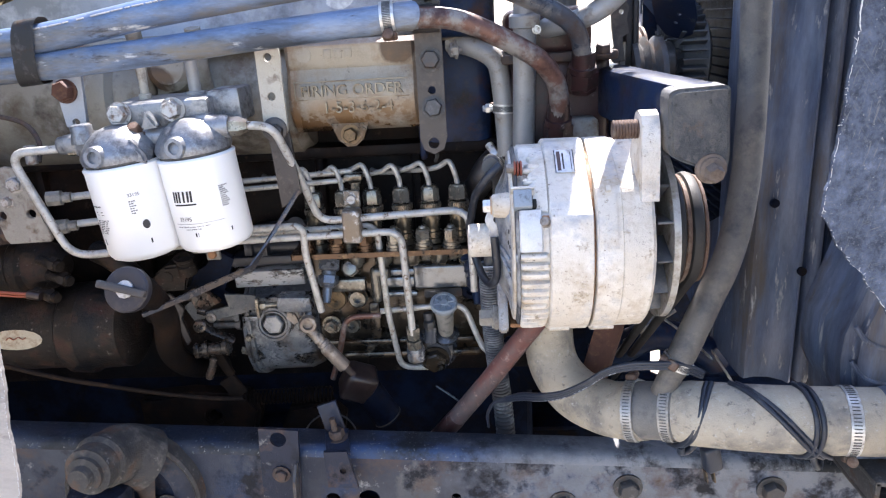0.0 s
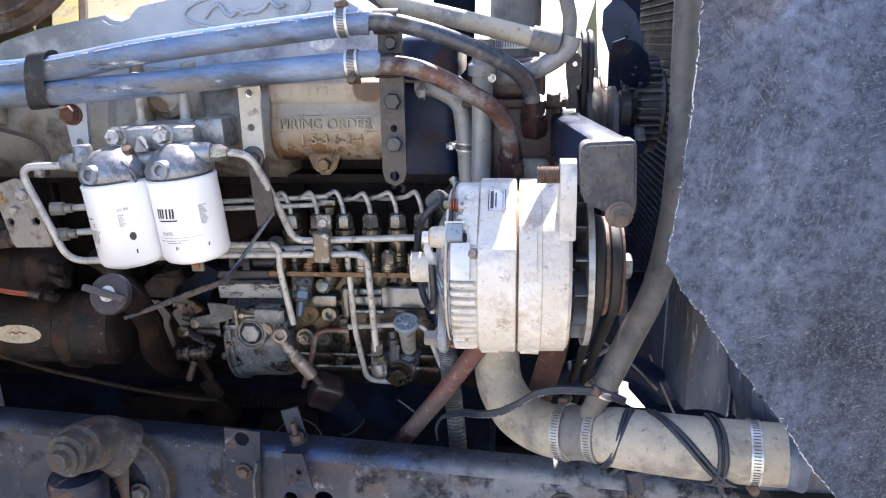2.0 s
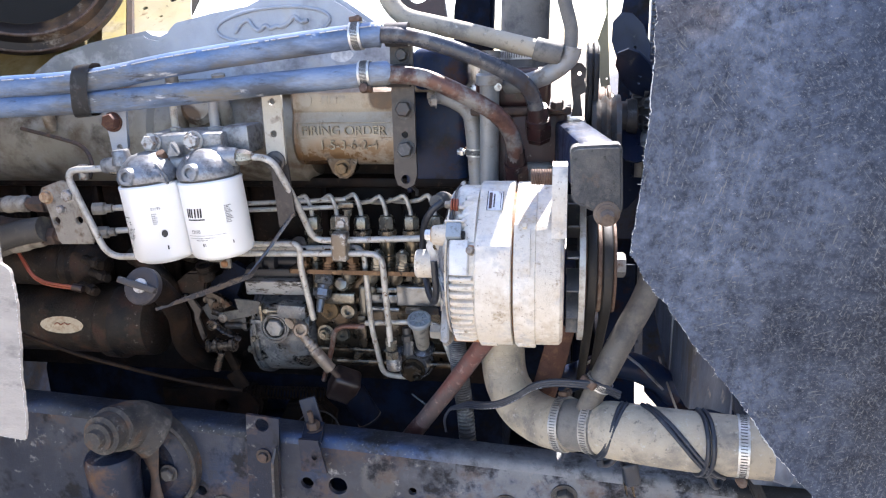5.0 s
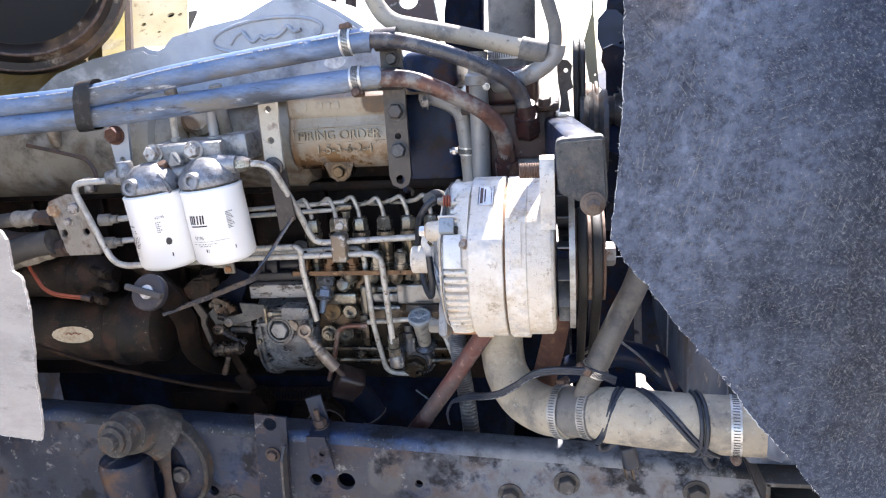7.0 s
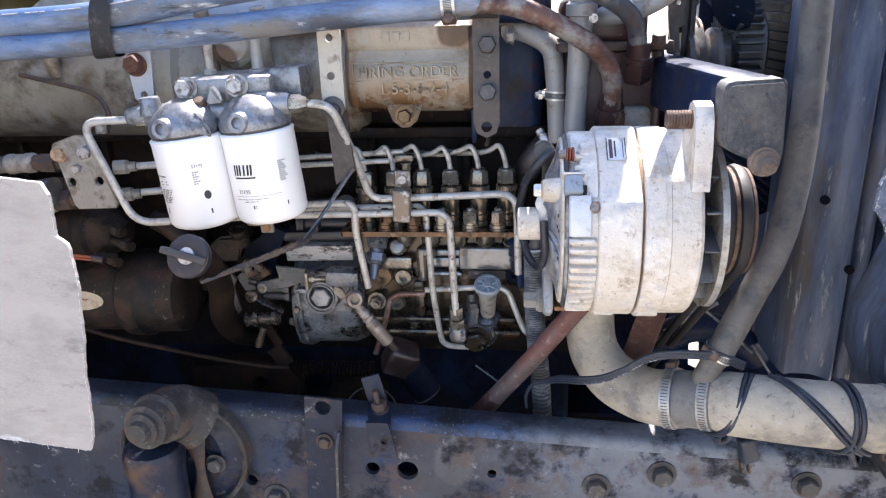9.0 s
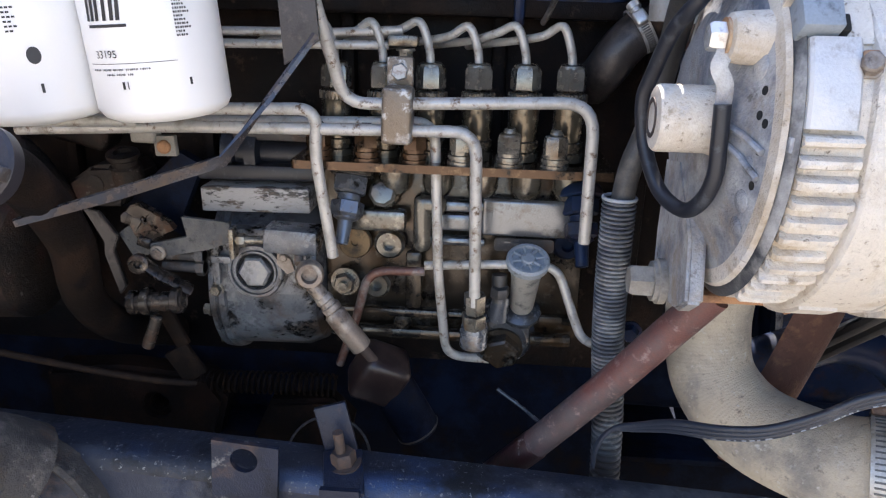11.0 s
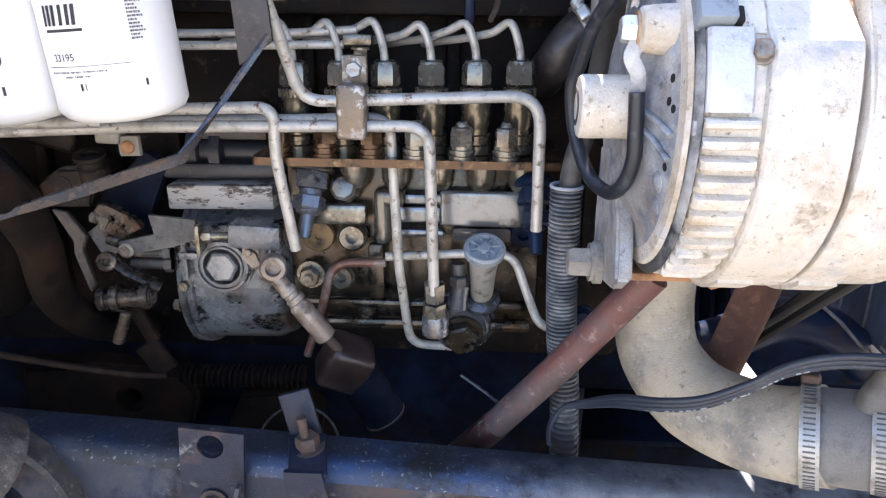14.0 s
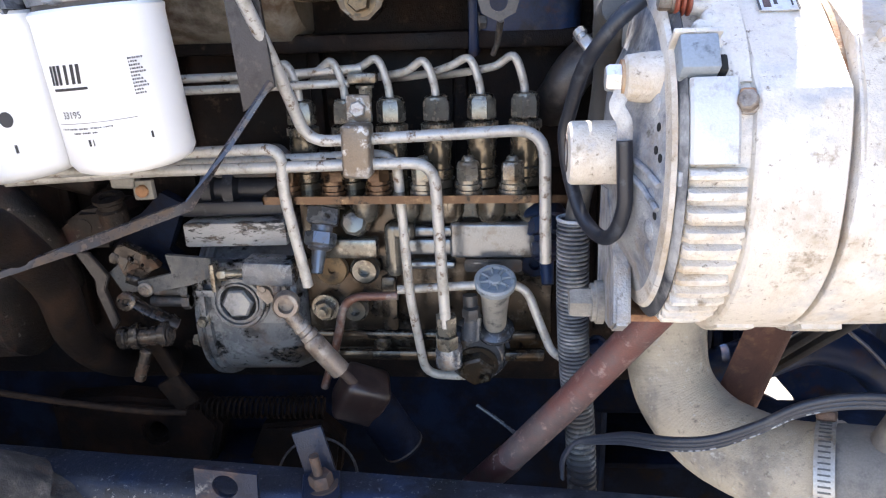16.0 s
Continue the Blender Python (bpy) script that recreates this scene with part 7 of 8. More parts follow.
hose_clamp((0.318, 0.574, 1.0865), (1, -0.16, 0.03), 0.0302, rh, -2.0)

# upper branch hose down to the coupling
uh = thing("coolant_hose", (0.19, 0.65, 1.09), "grey weathered coolant hose hanging beside the radiator", "coolant hose")
bm = B()
sweep(bm, glide([(0.2500, 0.6900, 1.7500), (0.2510, 0.6900, 1.5500), (0.2521, 0.6890, 1.4669), (0.2529, 0.6830, 1.3898), (0.2480, 0.6680, 1.3104), (0.2368, 0.6500, 1.2540), (0.2233, 0.6370, 1.2168), (0.2067, 0.6280, 1.1852), (0.1825, 0.6170, 1.1361), (0.1745, 0.6180, 1.1181)], 8), lambda t: 0.0134 - 0.0008 * max(0, t - 0.85) / 0.15, 28)
part("hose", bm, M_COOLH, uh)
bm = B()
cyl(bm, (0.1775, 0.6180, 1.1241), (0.1645, 0.6210, 1.0881), 0.0115, 20)
part("branch_pipe", bm, M_COOLH, uh)
hose_clamp((0.1785, 0.6180, 1.1271), (0.45, -0.02, 0.9), 0.0138, uh, 2.6, 0.009)

# extension cord wound round the hose
cord = thing("power_cord", (0.15, 0.62, 1.0), "black flat power cord tied round the hoses", "power cord")


def around(x, ang, extra=0.004):
    k = min(max((x - HOSE[0][0]) / (HOSE[-1][0] - HOSE[0][0]), 0), 1) * (len(HOSE) - 1)
    i = min(int(k), len(HOSE) - 2)
    c = Vector(HOSE[i]).lerp(Vector(HOSE[i + 1]), k - i)
    r = 0.030 + extra
    return (c.x, c.y - r * math.cos(ang), c.z + r * math.sin(ang))


lead_in = [(-0.0040, 0.700, 1.0100), (-0.0045, 0.694, 1.0300), (0.0030, 0.688, 1.0478), (0.0165, 0.676, 1.0585), (0.0310, 0.655, 1.0735), (0.0501, 0.634, 1.0842), (0.0698, 0.622, 1.0935), (0.0912, 0.614, 1.1085), (0.1084, 0.608, 1.1235), (0.1294, 0.604, 1.1313), (0.1552, 0.604, 1.1315), (0.178, 0.606, 1.1285), (0.200, 0.610, 1.1175)]
strands = []
for n_ in range(3):
    line = glide([(x + 0.0004 * n_, y - 0.0008 * n_, z + (n_ - 1) * 0.0031 * min(1, max(0, k - 1) / 3)) for k, (x, y, z) in enumerate(lead_in)])
    strands.append(line)
    bm = B()
    sweep(bm, line, lambda t: 0.0010 + 0.0011 * min(1, t * 4), 10)
    part("run", bm, M_CORD, cord)
bm = B()
rnd = random.Random(21)
for k in range(27, 52):
    if rnd.random() < 0.72:
        p, q = strands[0][k], strands[0][k + 1]
        sweep(bm, [p.lerp(q, 0.10) + Vector((0, -0.0021, -0.0004)), p.lerp(q, 0.35 + 0.55 * rnd.random()) + Vector((0, -0.0021, -0.0004))], 0.00042, 6)
tagged(part("printed_line", bm, M_CHALK, cord, "fine white printed line"), kind="stuff")
for dx in (0.0, 0.0048):
    bm = B()
    sweep(bm, glide([around(0.219 + dx - 0.046 * k / 9, radians(94 - 19 * k), 0.0024) for k in range(10)]), 0.0024, 10)
    part("wrap", bm, M_CORD, cord)
for dx in (0.0, 0.0052):
    bm = B()
    sweep(bm, glide([around(0.240 + dx + 0.050 * k / 7, radians(100 - 17 * k), 0.0024) for k in range(10)]), 0.0024, 10)
    part("wrap", bm, M_CORD, cord)
for dx in (0.0, 0.0046):
    bm = B()
    sweep(bm, glide([around(0.290 + dx + 0.004 * math.sin(math.tau * k / 14), radians(110 - 24 * k), 0.0026) for k in range(14)]), 0.0024, 10)
    part("wrap", bm, M_CORD, cord)
bm = B()
sweep(bm, glide([(0.180, 0.598, 1.048), (0.183, 0.606, 1.036), (0.192, 0.612, 1.034), (0.200, 0.614, 1.042)]), 0.004, 10)
part("loop", bm, M_CORD, cord)
bm = B()
box(bm, (0.2165, 0.618, 1.020), (0.018, 0.014, 0.030), rotm(0, -12, 15), 0.004, 3)
plug = part("plug", bm, M_CORD, cord, "black moulded plug")
bm = B()
box(bm, (0.212, 0.617, 0.999), (0.0014, 0.006, 0.014), rotm(0, -12, 15)), box(bm, (0.220, 0.619, 0.998), (0.0014, 0.006, 0.014), rotm(0, -12, 15))
part("prong", bm, M_BRASS, plug, "brass prongs")
bm = B()
sweep(bm, glide([(0.285, 0.560, 1.060), (0.292, 0.565, 1.045), (0.300, 0.575, 1.040), (0.304, 0.585, 1.05)]), 0.0030, 10)
part("tail", bm, M_CORD, cord)

# red bar
BAR = [(-0.040, 0.7320, 1.0040), (0.0, 0.7105, 1.0640), (0.036, 0.6920, 1.1210), (0.053, 0.684, 1.147)]
th = thing("stay_bar", (0, 0.71, 1.06), "worn red painted stay bar under the alternator", "stay bar")
bm = B()
sweep(bm, BAR, 0.0108, 24)
part("tube", bm, M_RED, th)
bm = B()
sweep(bm, [(-0.0720, 0.7500, 0.958), (-0.0700, 0.749, 0.961), (-0.041, 0.7325, 1.0025), (-0.040, 0.7320, 1.004)], lambda t: 0.0114 if 0.1 < t < 0.95 else 0.0106, 24)
part("end_sleeve", bm, M_MAROON, th, "dark maroon lower end")
bm = B()
box(bm, (0.046, 0.648, 1.1690), (0.050, 0.056, 0.005), bev=0.002)
hexhead(bm, (0.066, 0.620, 1.1690), (0, -1, 0), 0.0045, 0.005)
solid("mount_strap", bm, M_ORUST, (0.055, 0.65, 1.16), "rusty strap under the alternator", "bracket")
bm = B()
sweep(bm, [(0.142, 0.715, 1.165), (0.132, 0.72, 1.115), (0.117, 0.725, 1.055), (0.105, 0.73, 1.0)], 0.0155, 14, flat=0.25)
solid("lower_bracket", bm, M_REDRUST, (0.11, 0.73, 1.05), "rusty brown bracket behind the hose elbow", "bracket")

# corrugated loom
lm = thing("wire_loom", (0.008, 0.75, 1.01), "grey corrugated wire loom beside the alternator", "wire loom")
base_line = glide([(0.0035, 0.747, 1.187), (0.0045, 0.749, 1.13), (0.0075, 0.751, 1.075), (0.014, 0.752, 1.010), (0.020, 0.757, 0.90)], 72)
bm = B()
nn = len(base_line) - 1
sweep(bm, base_line, lambda t: (0.0084, 0.0112, 0.0117, 0.0110)[round(t * nn) % 4], 22, caps=False)
part("sleeve", bm, M_LOOM, lm, smooth=20)
bm = B()
pts = [(0.0035 + 0.0108 * math.cos(a), 0.747 + 0.0108 * math.sin(a), 1.1875) for a in (math.tau * k / 28 for k in range(29))]
sweep(bm, pts, 0.0013, 8, caps=False)
part("sleeve_rim", bm, M_VCOV, lm, "pale worn rim of the loom")
bm = B()
sweep(bm, glide([(0.004, 0.747, 1.17), (0.008, 0.749, 1.205), (0.016, 0.748, 1.235), (0.018, 0.72, 1.285), (0.010, 0.66, 1.318), (0.008, 0.61, 1.325)]), 0.0078, 16)
part("cable", bm, M_RUB, lm)
bm = B()
hexhead(bm, (0.026, 0.765, 1.083), (-0.3, -1, 0), 0.006, 0.008, 0.008)
part("clip_bolt", bm, M_NAVY, lm)

bm = B()
sweep(bm, [(0.165, 0.80, 1.062), (0.226, 0.80, 1.101)], 0.0035, 8, flat=0.5)
solid("stay_strip", bm, M_TAN, (0.19, 0.80, 1.06), "thin dusty stay strip behind the hose", "stay")
# Steel strip placed for a sliver of sunlit ground beyond the hose.
bm = B()
sweep(bm, [(0.200, 0.81, 1.098), (0.244, 0.81, 1.062), (0.275, 0.81, 1.03)], 0.004, 8, flat=0.4)
solid("stay_strip", bm, M_STEEL, (0.24, 0.81, 1.04), "bright strip behind the hose standing in for sunlit ground", "stay")
bm = B()
sweep(bm, glide([(0.14, 0.86, 1.010), (0.175, 0.85, 1.030), (0.215, 0.85, 1.046), (0.26, 0.85, 1.035), (0.30, 0.86, 1.0)]), 0.020, 16)
solid("lower_hose", bm, M_NAVY, (0.2, 0.85, 0.99), "dark blue-black hose low behind the radiator hose", "hose")

# ---- straps and dipstick on the engine side ----
th = thing("hose_strap", (-0.207, 0.715, 1.28), "cream drilled strap bolted to a dark lower strap", "strap")
bm = B()
ring_cut(bm, rounded_rect(-0.219, -0.195, 1.345, 1.436, 0.008), [(-0.207, 1.423, 0.0042), (-0.2075, 1.385, 0.0042)], (0, 0.722, 0), (1, 0, 0), (0, 0, 1), 0.005)
part("upper_strap", bm, M_STRAP, th, "cream painted upper strap")
bm = B()
ring_cut(bm, [(-0.219, 1.365), (-0.197, 1.365), (-0.191, 1.283), (-0.213, 1.268)], [], (0, 0.727, 0), (1, 0, 0), (0, 0, 1), 0.004)
part("lower_strap", bm, M_STRAPD, th, "dark brown lower strap")
bm = B()
lathe(bm, (-0.208, 0.717, 1.352), (0, -1, 0), [(0, 0.0125), (0.003, 0.0125), (0.004, 0.010)], 24), hexhead(bm, (-0.206, 0.714, 1.350), (0, -1, 0.1), 0.008, 0.007)
part("bolt", bm, M_STRAPD, th)
bm = B()
path = [Vector(p) for p in ((-0.193, 0.724, 1.286), (-0.220, 0.7070, 1.247), (-0.2430, 0.6890, 1.2140), (-0.2950, 0.6640, 1.1985), (-0.3425, 0.6370, 1.1860))]
rows = []
for k, p in enumerate(path):
    t = (path[min(k + 1, 4)] - path[max(k - 1, 0)]).normalized()
    up = Vector((0, -0.30, 1.0)) if k > 1 else Vector((0.8, -0.5, 0.6))
    up = (up - t * up.dot(t)).normalized()
    out = up.cross(t).normalized()
    hh, ww = ((0.0036, 0.0011) if k in (2, 3) else (0.0020, 0.0014))
    rows.append([bm.verts.new(p + up * a + out * c) for a, c in ((hh, ww), (hh, -ww), (hh * 0.25, -ww - 0.0014), (-hh, -ww), (-hh, ww))])
for r0, r1 in zip(rows, rows[1:]):
    for k in range(5):
        bm.faces.new((r0[k], r0[(k + 1) % 5], r1[(k + 1) % 5], r1[k]))
bm.faces.new(rows[0]), bm.faces.new(rows[-1])
solid("dipstick_blade", bm, M_BLADE, (-0.28, 0.71, 1.16), "thin dark bent metal strip running to the filler neck", "metal strip")

th = thing("pipe_strap", (-0.047, 0.71, 1.32), "dark drilled strap holding the coolant pipes", "strap")
bm = B()
ring_cut(bm, [(-0.060, 1.500), (-0.034, 1.500), (-0.0335, 1.335), (-0.037, 1.324), (-0.047, 1.319), (-0.057, 1.324), (-0.0605, 1.335)], [(-0.047, 1.3305, 0.0055), (-0.046, 1.383, 0.004)], (0, 0.722, 0), (1, 0, 0), (0, 0, 1), 0.006)
part("strap", bm, M_STRAPD, th)
for z in (1.412, 1.366, 1.472):
    bm = B()
    hexhead(bm, (-0.0455, 0.716, z), (0, -1, 0.1), 0.0092 if z < 1.45 else 0.007, 0.009, 0.0115 if z < 1.45 else 0.0085, z * 40)
    part("bolt", bm, M_DARKST, th, "dark hex bolt with washer")
for z in (1.4945, 1.4505):
    bm = B()
    lathe(bm, (-0.060, 0.700, z), (1, 0, 0), [(0, 0.0128), (0.026, 0.0128)], 24)
    part("clip", bm, M_STRAPD, th)
bm = B()
sweep(bm, [(-0.046, 0.735, 1.32), (-0.049, 0.79, 1.303), (-0.052, 0.80, 1.296)], 0.0022, 8)
part("wire", bm, M_DARKST, th)

th = thing("hose_hanger", (-0.42, 0.72, 1.36), "grey drilled hanger strap with a rusty bolt", "strap")
bm = B()
ring_cut(bm, [(-0.437, 1.42), (-0.406, 1.42), (-0.410, 1.368), (-0.420, 1.356), (-0.432, 1.364)], [(-0.421, 1.368, 0.004)], (0, 0.735, 0), (1, 0, 0), (0, 0, 1), 0.005)
part("strap", bm, M_VCOV, th)
bm = B()
hexhead(bm, (-0.425, 0.730, 1.400), (0, -1, 0.1), 0.0105, 0.010, 0.0125)
part("bolt", bm, M_REDRUST, th, "rusty red-brown hex bolt")
bm = B()
rows = []
for k in range(36):
    a = math.tau * k / 36
    p = Vector((-0.421 + 0.004 * math.sin(a), 0.683 + 0.0165 * math.copysign(abs(math.cos(a)) ** 0.6, math.cos(a)), 1.440 + 0.0305 * math.copysign(abs(math.sin(a)) ** 0.8, math.sin(a))))
    rows.append([bm.verts.new(p + Vector((dx, 0, 0.002 * (dx > 0)))) for dx in (-0.011, 0.011)])
for r0, r1 in zip(rows, rows[1:] + rows[:1]):
    bm.faces.new((r0[0], r0[1], r1[1], r1[0]))
bmesh.ops.solidify(bm, geom=bm.faces, thickness=0.002)
part("band", bm, M_DARKST, th, "dark band round both blue hoses")

# ---- blue heater hoses ----
for pts, rr, lab in (([(-0.95, 0.70, 1.430), (-0.70, 0.69, 1.441), (-0.542, 0.685, 1.446), (-0.416, 0.683, 1.4525), (-0.308, 0.688, 1.469), (-0.200, 0.69, 1.482), (-0.084, 0.690, 1.494), (-0.064, 0.692, 1.4945)], 0.0135, "upper faded blue heater hose with worn grey patches"), ([(-0.95, 0.70, 1.408), (-0.70, 0.69, 1.418), (-0.548, 0.685, 1.423), (-0.421, 0.683, 1.427), (-0.314, 0.684, 1.4345), (-0.205, 0.682, 1.4435), (-0.074, 0.682, 1.453), (-0.058, 0.684, 1.4535)], 0.0130, "lower faded blue heater hose with worn grey patches")):
    th = thing("heater_hose", pts[3], lab, "heater hose", "pair of heater hoses")
    bm = B()
    line = glide(pts, 8)
    sweep(bm, line, rr, 24)
    part("hose", bm, M_BLUE, th)
    if rr > 0.0132:
        bm = B()
        rnd = random.Random(6)
        for a, b in zip(line[6:], line[7:]):
            for t0 in (0.0, 0.5):
                if rnd.random() < 0.80:
                    lift = Vector((0, -rr * 0.80, rr * 0.62))
                    sweep(bm, [a.lerp(b, t0) + lift, a.lerp(b, t0 + 0.30 + 0.20 * rnd.random()) + lift], 0.0017, 6, flat=0.5)
        tagged(part("printed_line", bm, M_CHALK, th, "worn white printed line"), kind="stuff")
    c = Vector(pts[-2])
    hose_clamp(c - Vector((0.006, 0, 0)), (1, 0, 0.06), rr + 0.0004, th, -1.9 if rr < 0.0132 else 1.5, 0.013)

# ---- coolant pipes at the engine front ----
pipe([(-0.062, 0.684, 1.4525), (-0.018, 0.690, 1.450), (0.025, 0.700, 1.429), (0.063, 0.712, 1.406), (0.080, 0.725, 1.380), (0.081, 0.740, 1.345)], 0.0098, M_COPPER, "rusty copper coolant pipe bending down to the housing", 0.03, "coolant_pipe", "coolant pipe", n=18)
pipe([(-0.066, 0.692, 1.4945), (-0.040, 0.694, 1.4940), (0.002, 0.698, 1.483), (0.059, 0.708, 1.460), (0.098, 0.724, 1.436), (0.107, 0.742, 1.400)], 0.0092, M_BLUEPIPE, "dark blue-grey coolant pipe with a bright top sheen", 0.03, "coolant_pipe", "coolant pipe", n=18)
for p, q, rr in (((0.081, 0.735, 1.362), (0.081, 0.752, 1.318), 0.014), ((0.106, 0.738, 1.412), (0.107, 0.757, 1.372), 0.0145)):
    th = thing("pipe_fitting", q, "maroon painted pipe fitting on the pump housing", "pipe fitting")
    a = Vector(q) - Vector(p)
    L = a.length
    bm = B()
    lathe(bm, p, a, [(0, rr * 0.80), (L * 0.35, rr * 0.84), (L * 0.36, rr), (L * 0.5, rr)], 20)
    part("neck", bm, M_MAROON, th)
    bm = B()
    lathe(bm, p, a, [(L * 0.5, rr * 1.12), (L * 0.86, rr * 1.12), (L * 0.9, rr), (L, rr)], 6, 0.3)
    part("hex", bm, M_MAROON, th)
wp = thing("water_pump", (0.085, 0.84, 1.26), "rust-brown water pump housing at the engine front", "water pump")
bm = B()
box(bm, (0.088, 0.840, 1.345), (0.105, 0.13, 0.13), bev=0.014, seg=3), box(bm, (0.075, 0.82, 1.43), (0.09, 0.10, 0.05), bev=0.012, seg=3)
part("housing", bm, M_MAROON, wp)
bm = B()
box(bm, (0.10, 0.772, 1.315), (0.052, 0.03, 0.055), bev=0.008, seg=3)
part("boss", bm, M_PLATE, wp)
bm = B()
box(bm, (0.085, 0.835, 1.405), (0.12, 0.15, 0.010), bev=0.003)
part("gasket_flange", bm, M_RUSTY, wp)
for x, y, z in ((0.048, 0.758, 1.408), (0.128, 0.758, 1.408), (0.138, 0.765, 1.29)):
    bm = B()
    hexhead(bm, (x, y, z), (0, -0.4, 1), 0.008, 0.008, 0.010)
    part("bolt", bm, M_RUSTY, wp)
bm = B()
lathe(bm, (0.14, 0.845, 1.364), (1, 0, 0), [(0, 0.022), (0.03, 0.022), (0.031, 0.052), (0.036, 0.054), (0.042, 0.047), (0.048, 0.054), (0.054, 0.047), (0.060, 0.054), (0.066, 0.054), (0.067, 0.02)], 44)
part("pulley", bm, M_DARKST, wp, "brown-black pulley")

# Added box that keeps the sun off the rail flange and hose elbow.
bm = B()
box(bm, (0.0865, 1.005, 1.16), (0.133, 0.22, 0.44), bev=0.012, seg=3)
part("sun_block_case", bm, M_BLACK, wp, "black box added at the engine front to block sun")
bm = B()
sweep(bm, glide([(0.066, 0.727, 1.190), (0.067, 0.733, 1.215), (0.070, 0.765, 1.245), (0.078, 0.82, 1.285)]), lambda t: 0.0265 + 0.003 * t, 24)
part("inlet_neck", bm, M_NAVY, wp, "dark inlet neck")

pipe([(0.050, 0.757, 1.475), (0.049, 0.756, 1.44), (0.048, 0.764, 1.372), (0.046, 0.772, 1.300)], 0.0118, M_PIPE, "grey steel coolant riser pipe", 0.04, "riser_pipe", "coolant pipe", n=20)
bm = B()
lathe(bm, (0.049, 0.7555, 1.436), (0, -0.05, 1), [(0, 0.0125), (0.001, 0.0158), (0.012, 0.0158), (0.014, 0.0135)], 24)
solid("pipe_collar", bm, M_PIPE, (0.049, 0.755, 1.436), "grey collar on top of the riser pipe", "pipe collar")
pipe([(-0.03, 0.81, 1.425), (-0.005, 0.800, 1.420), (0.022, 0.795, 1.405), (0.027, 0.795, 1.360), (0.030, 0.797, 1.30)], 0.0110, M_PIPE, "grey bypass hose curving down beside the riser", 0.03, "bypass_pipe", "coolant pipe", n=20)
th = thing("bypass_clamp", (0.026, 0.795, 1.35), "small steel clamp with a protruding screw", "hose clamp")
hose_clamp((0.0275, 0.795, 1.352), (0.05, 0, 1), 0.0112, th, 2.4, 0.010)
bm = B()
cyl(bm, (0.014, 0.792, 1.353), (0.004, 0.790, 1.353), 0.0035, 10), hexhead(bm, (0.012, 0.792, 1.353), (-1, 0, 0), 0.0055, 0.005)
part("screw", bm, M_STEEL, th)
bm = B()
cyl(bm, (-0.012, 0.80, 1.418), (-0.030, 0.79, 1.416), 0.004, 10), hexhead(bm, (-0.022, 0.795, 1.417), (-1, -0.3, 0), 0.008, 0.006, 0.010)
solid("bleed_screw", bm, M_BOLT, (-0.02, 0.795, 1.41), "small plated bleed screw", "screw")
pipe([(-0.075, 0.745, 1.60), (-0.072, 0.742, 1.545), (-0.052, 0.740, 1.515), (0.015, 0.740, 1.499), (0.127, 0.740, 1.4695)], 0.0105, M_TAN, "tan hose crossing the top of the engine", 0.03, "vent_hose", "hose", n=18)
pipe([(0.1445, 0.741, 1.477), (0.1425, 0.742, 1.466), (0.1303, 0.743, 1.4545), (0.1132, 0.746, 1.4445), (0.092, 0.755, 1.438), (0.070, 0.775, 1.434)], 0.0104, M_PIPE, "grey curved pipe from the hose to the housing", 0.016, "bent_pipe", "coolant pipe", n=18)
bm = B()
lathe(bm, (0.102, 0.740, 1.4763), (1, 0.0, -0.262), [(0, 0.0118), (0.0015, 0.0128), (0.029, 0.0124), (0.031, 0.0112)], 24)
solid("hose_cuff", bm, M_GREYHOSE, (0.11, 0.74, 1.478), "grey rubber cuff on the pipe joint", "hose cuff")
bm = B()
hexhead(bm, (0.060, 0.744, 1.434), (0, -1, 0), 0.0035, 0.005, 0.0045)
solid("clip_bolt", bm, M_STEEL, (0.06, 0.744, 1.434), "bright small bolt on the pipe", "bolt")
th = thing("top_radiator_hose", (0.086, 0.86, 1.45), "dark grey ribbed upper radiator hose standing up", "radiator hose")
bm = B()
sweep(bm, glide([(0.084, 0.86, 1.45), (0.086, 0.86, 1.55), (0.087, 0.86, 1.65), (0.088, 0.90, 1.75), (0.10, 1.0, 1.82)], 6), 0.031, 30)
part("hose", bm, M_GREYHOSE, th)
hose_clamp((0.0845, 0.86, 1.47), (0, 0, 1), 0.0313, th, 2.0, 0.012)
pipe([(0.112, 0.742, 1.62), (0.1332, 0.742, 1.5305), (0.1385, 0.742, 1.5116), (0.1422, 0.742, 1.4989), (0.1425, 0.742, 1.4861), (0.1418, 0.742, 1.4731)], 0.0078, M_GREYHOSE, "thin grey hose dropping to the pipe joint", 0.03, "thin_hose", "hose", n=14)
pipe([(0.070, 0.80, 1.330), (0.042, 0.818, 1.308), (0.020, 0.822, 1.2935), (0.008, 0.82, 1.280)], 0.0122, M_RUSTY, "rust-brown drain pipe behind the alternator", 0.02, "drain_pipe", "coolant pipe", n=18)
th = thing("drain_clamp", (0.012, 0.79, 1.285), "bright clamp on a black hose behind the alternator", "hose clamp")
hose_clamp((0.0195, 0.822, 1.2930), (0.85, 0.05, 0.55), 0.0162, th, 2.6, 0.009, M_STEEL)
bm = B()
sweep(bm, glide([(0.023, 0.823, 1.2955), (0.008, 0.822, 1.281), (-0.001, 0.826, 1.266), (-0.008, 0.850, 1.250)]), 0.0158, 18)
part("hose", bm, M_STRAPD, th)

# ---- radiator side ----
rad = thing("radiator", (0.36, 0.85, 0.95), "radiator with black fins and a blue-black steel side channel", "radiator")
bm = B()
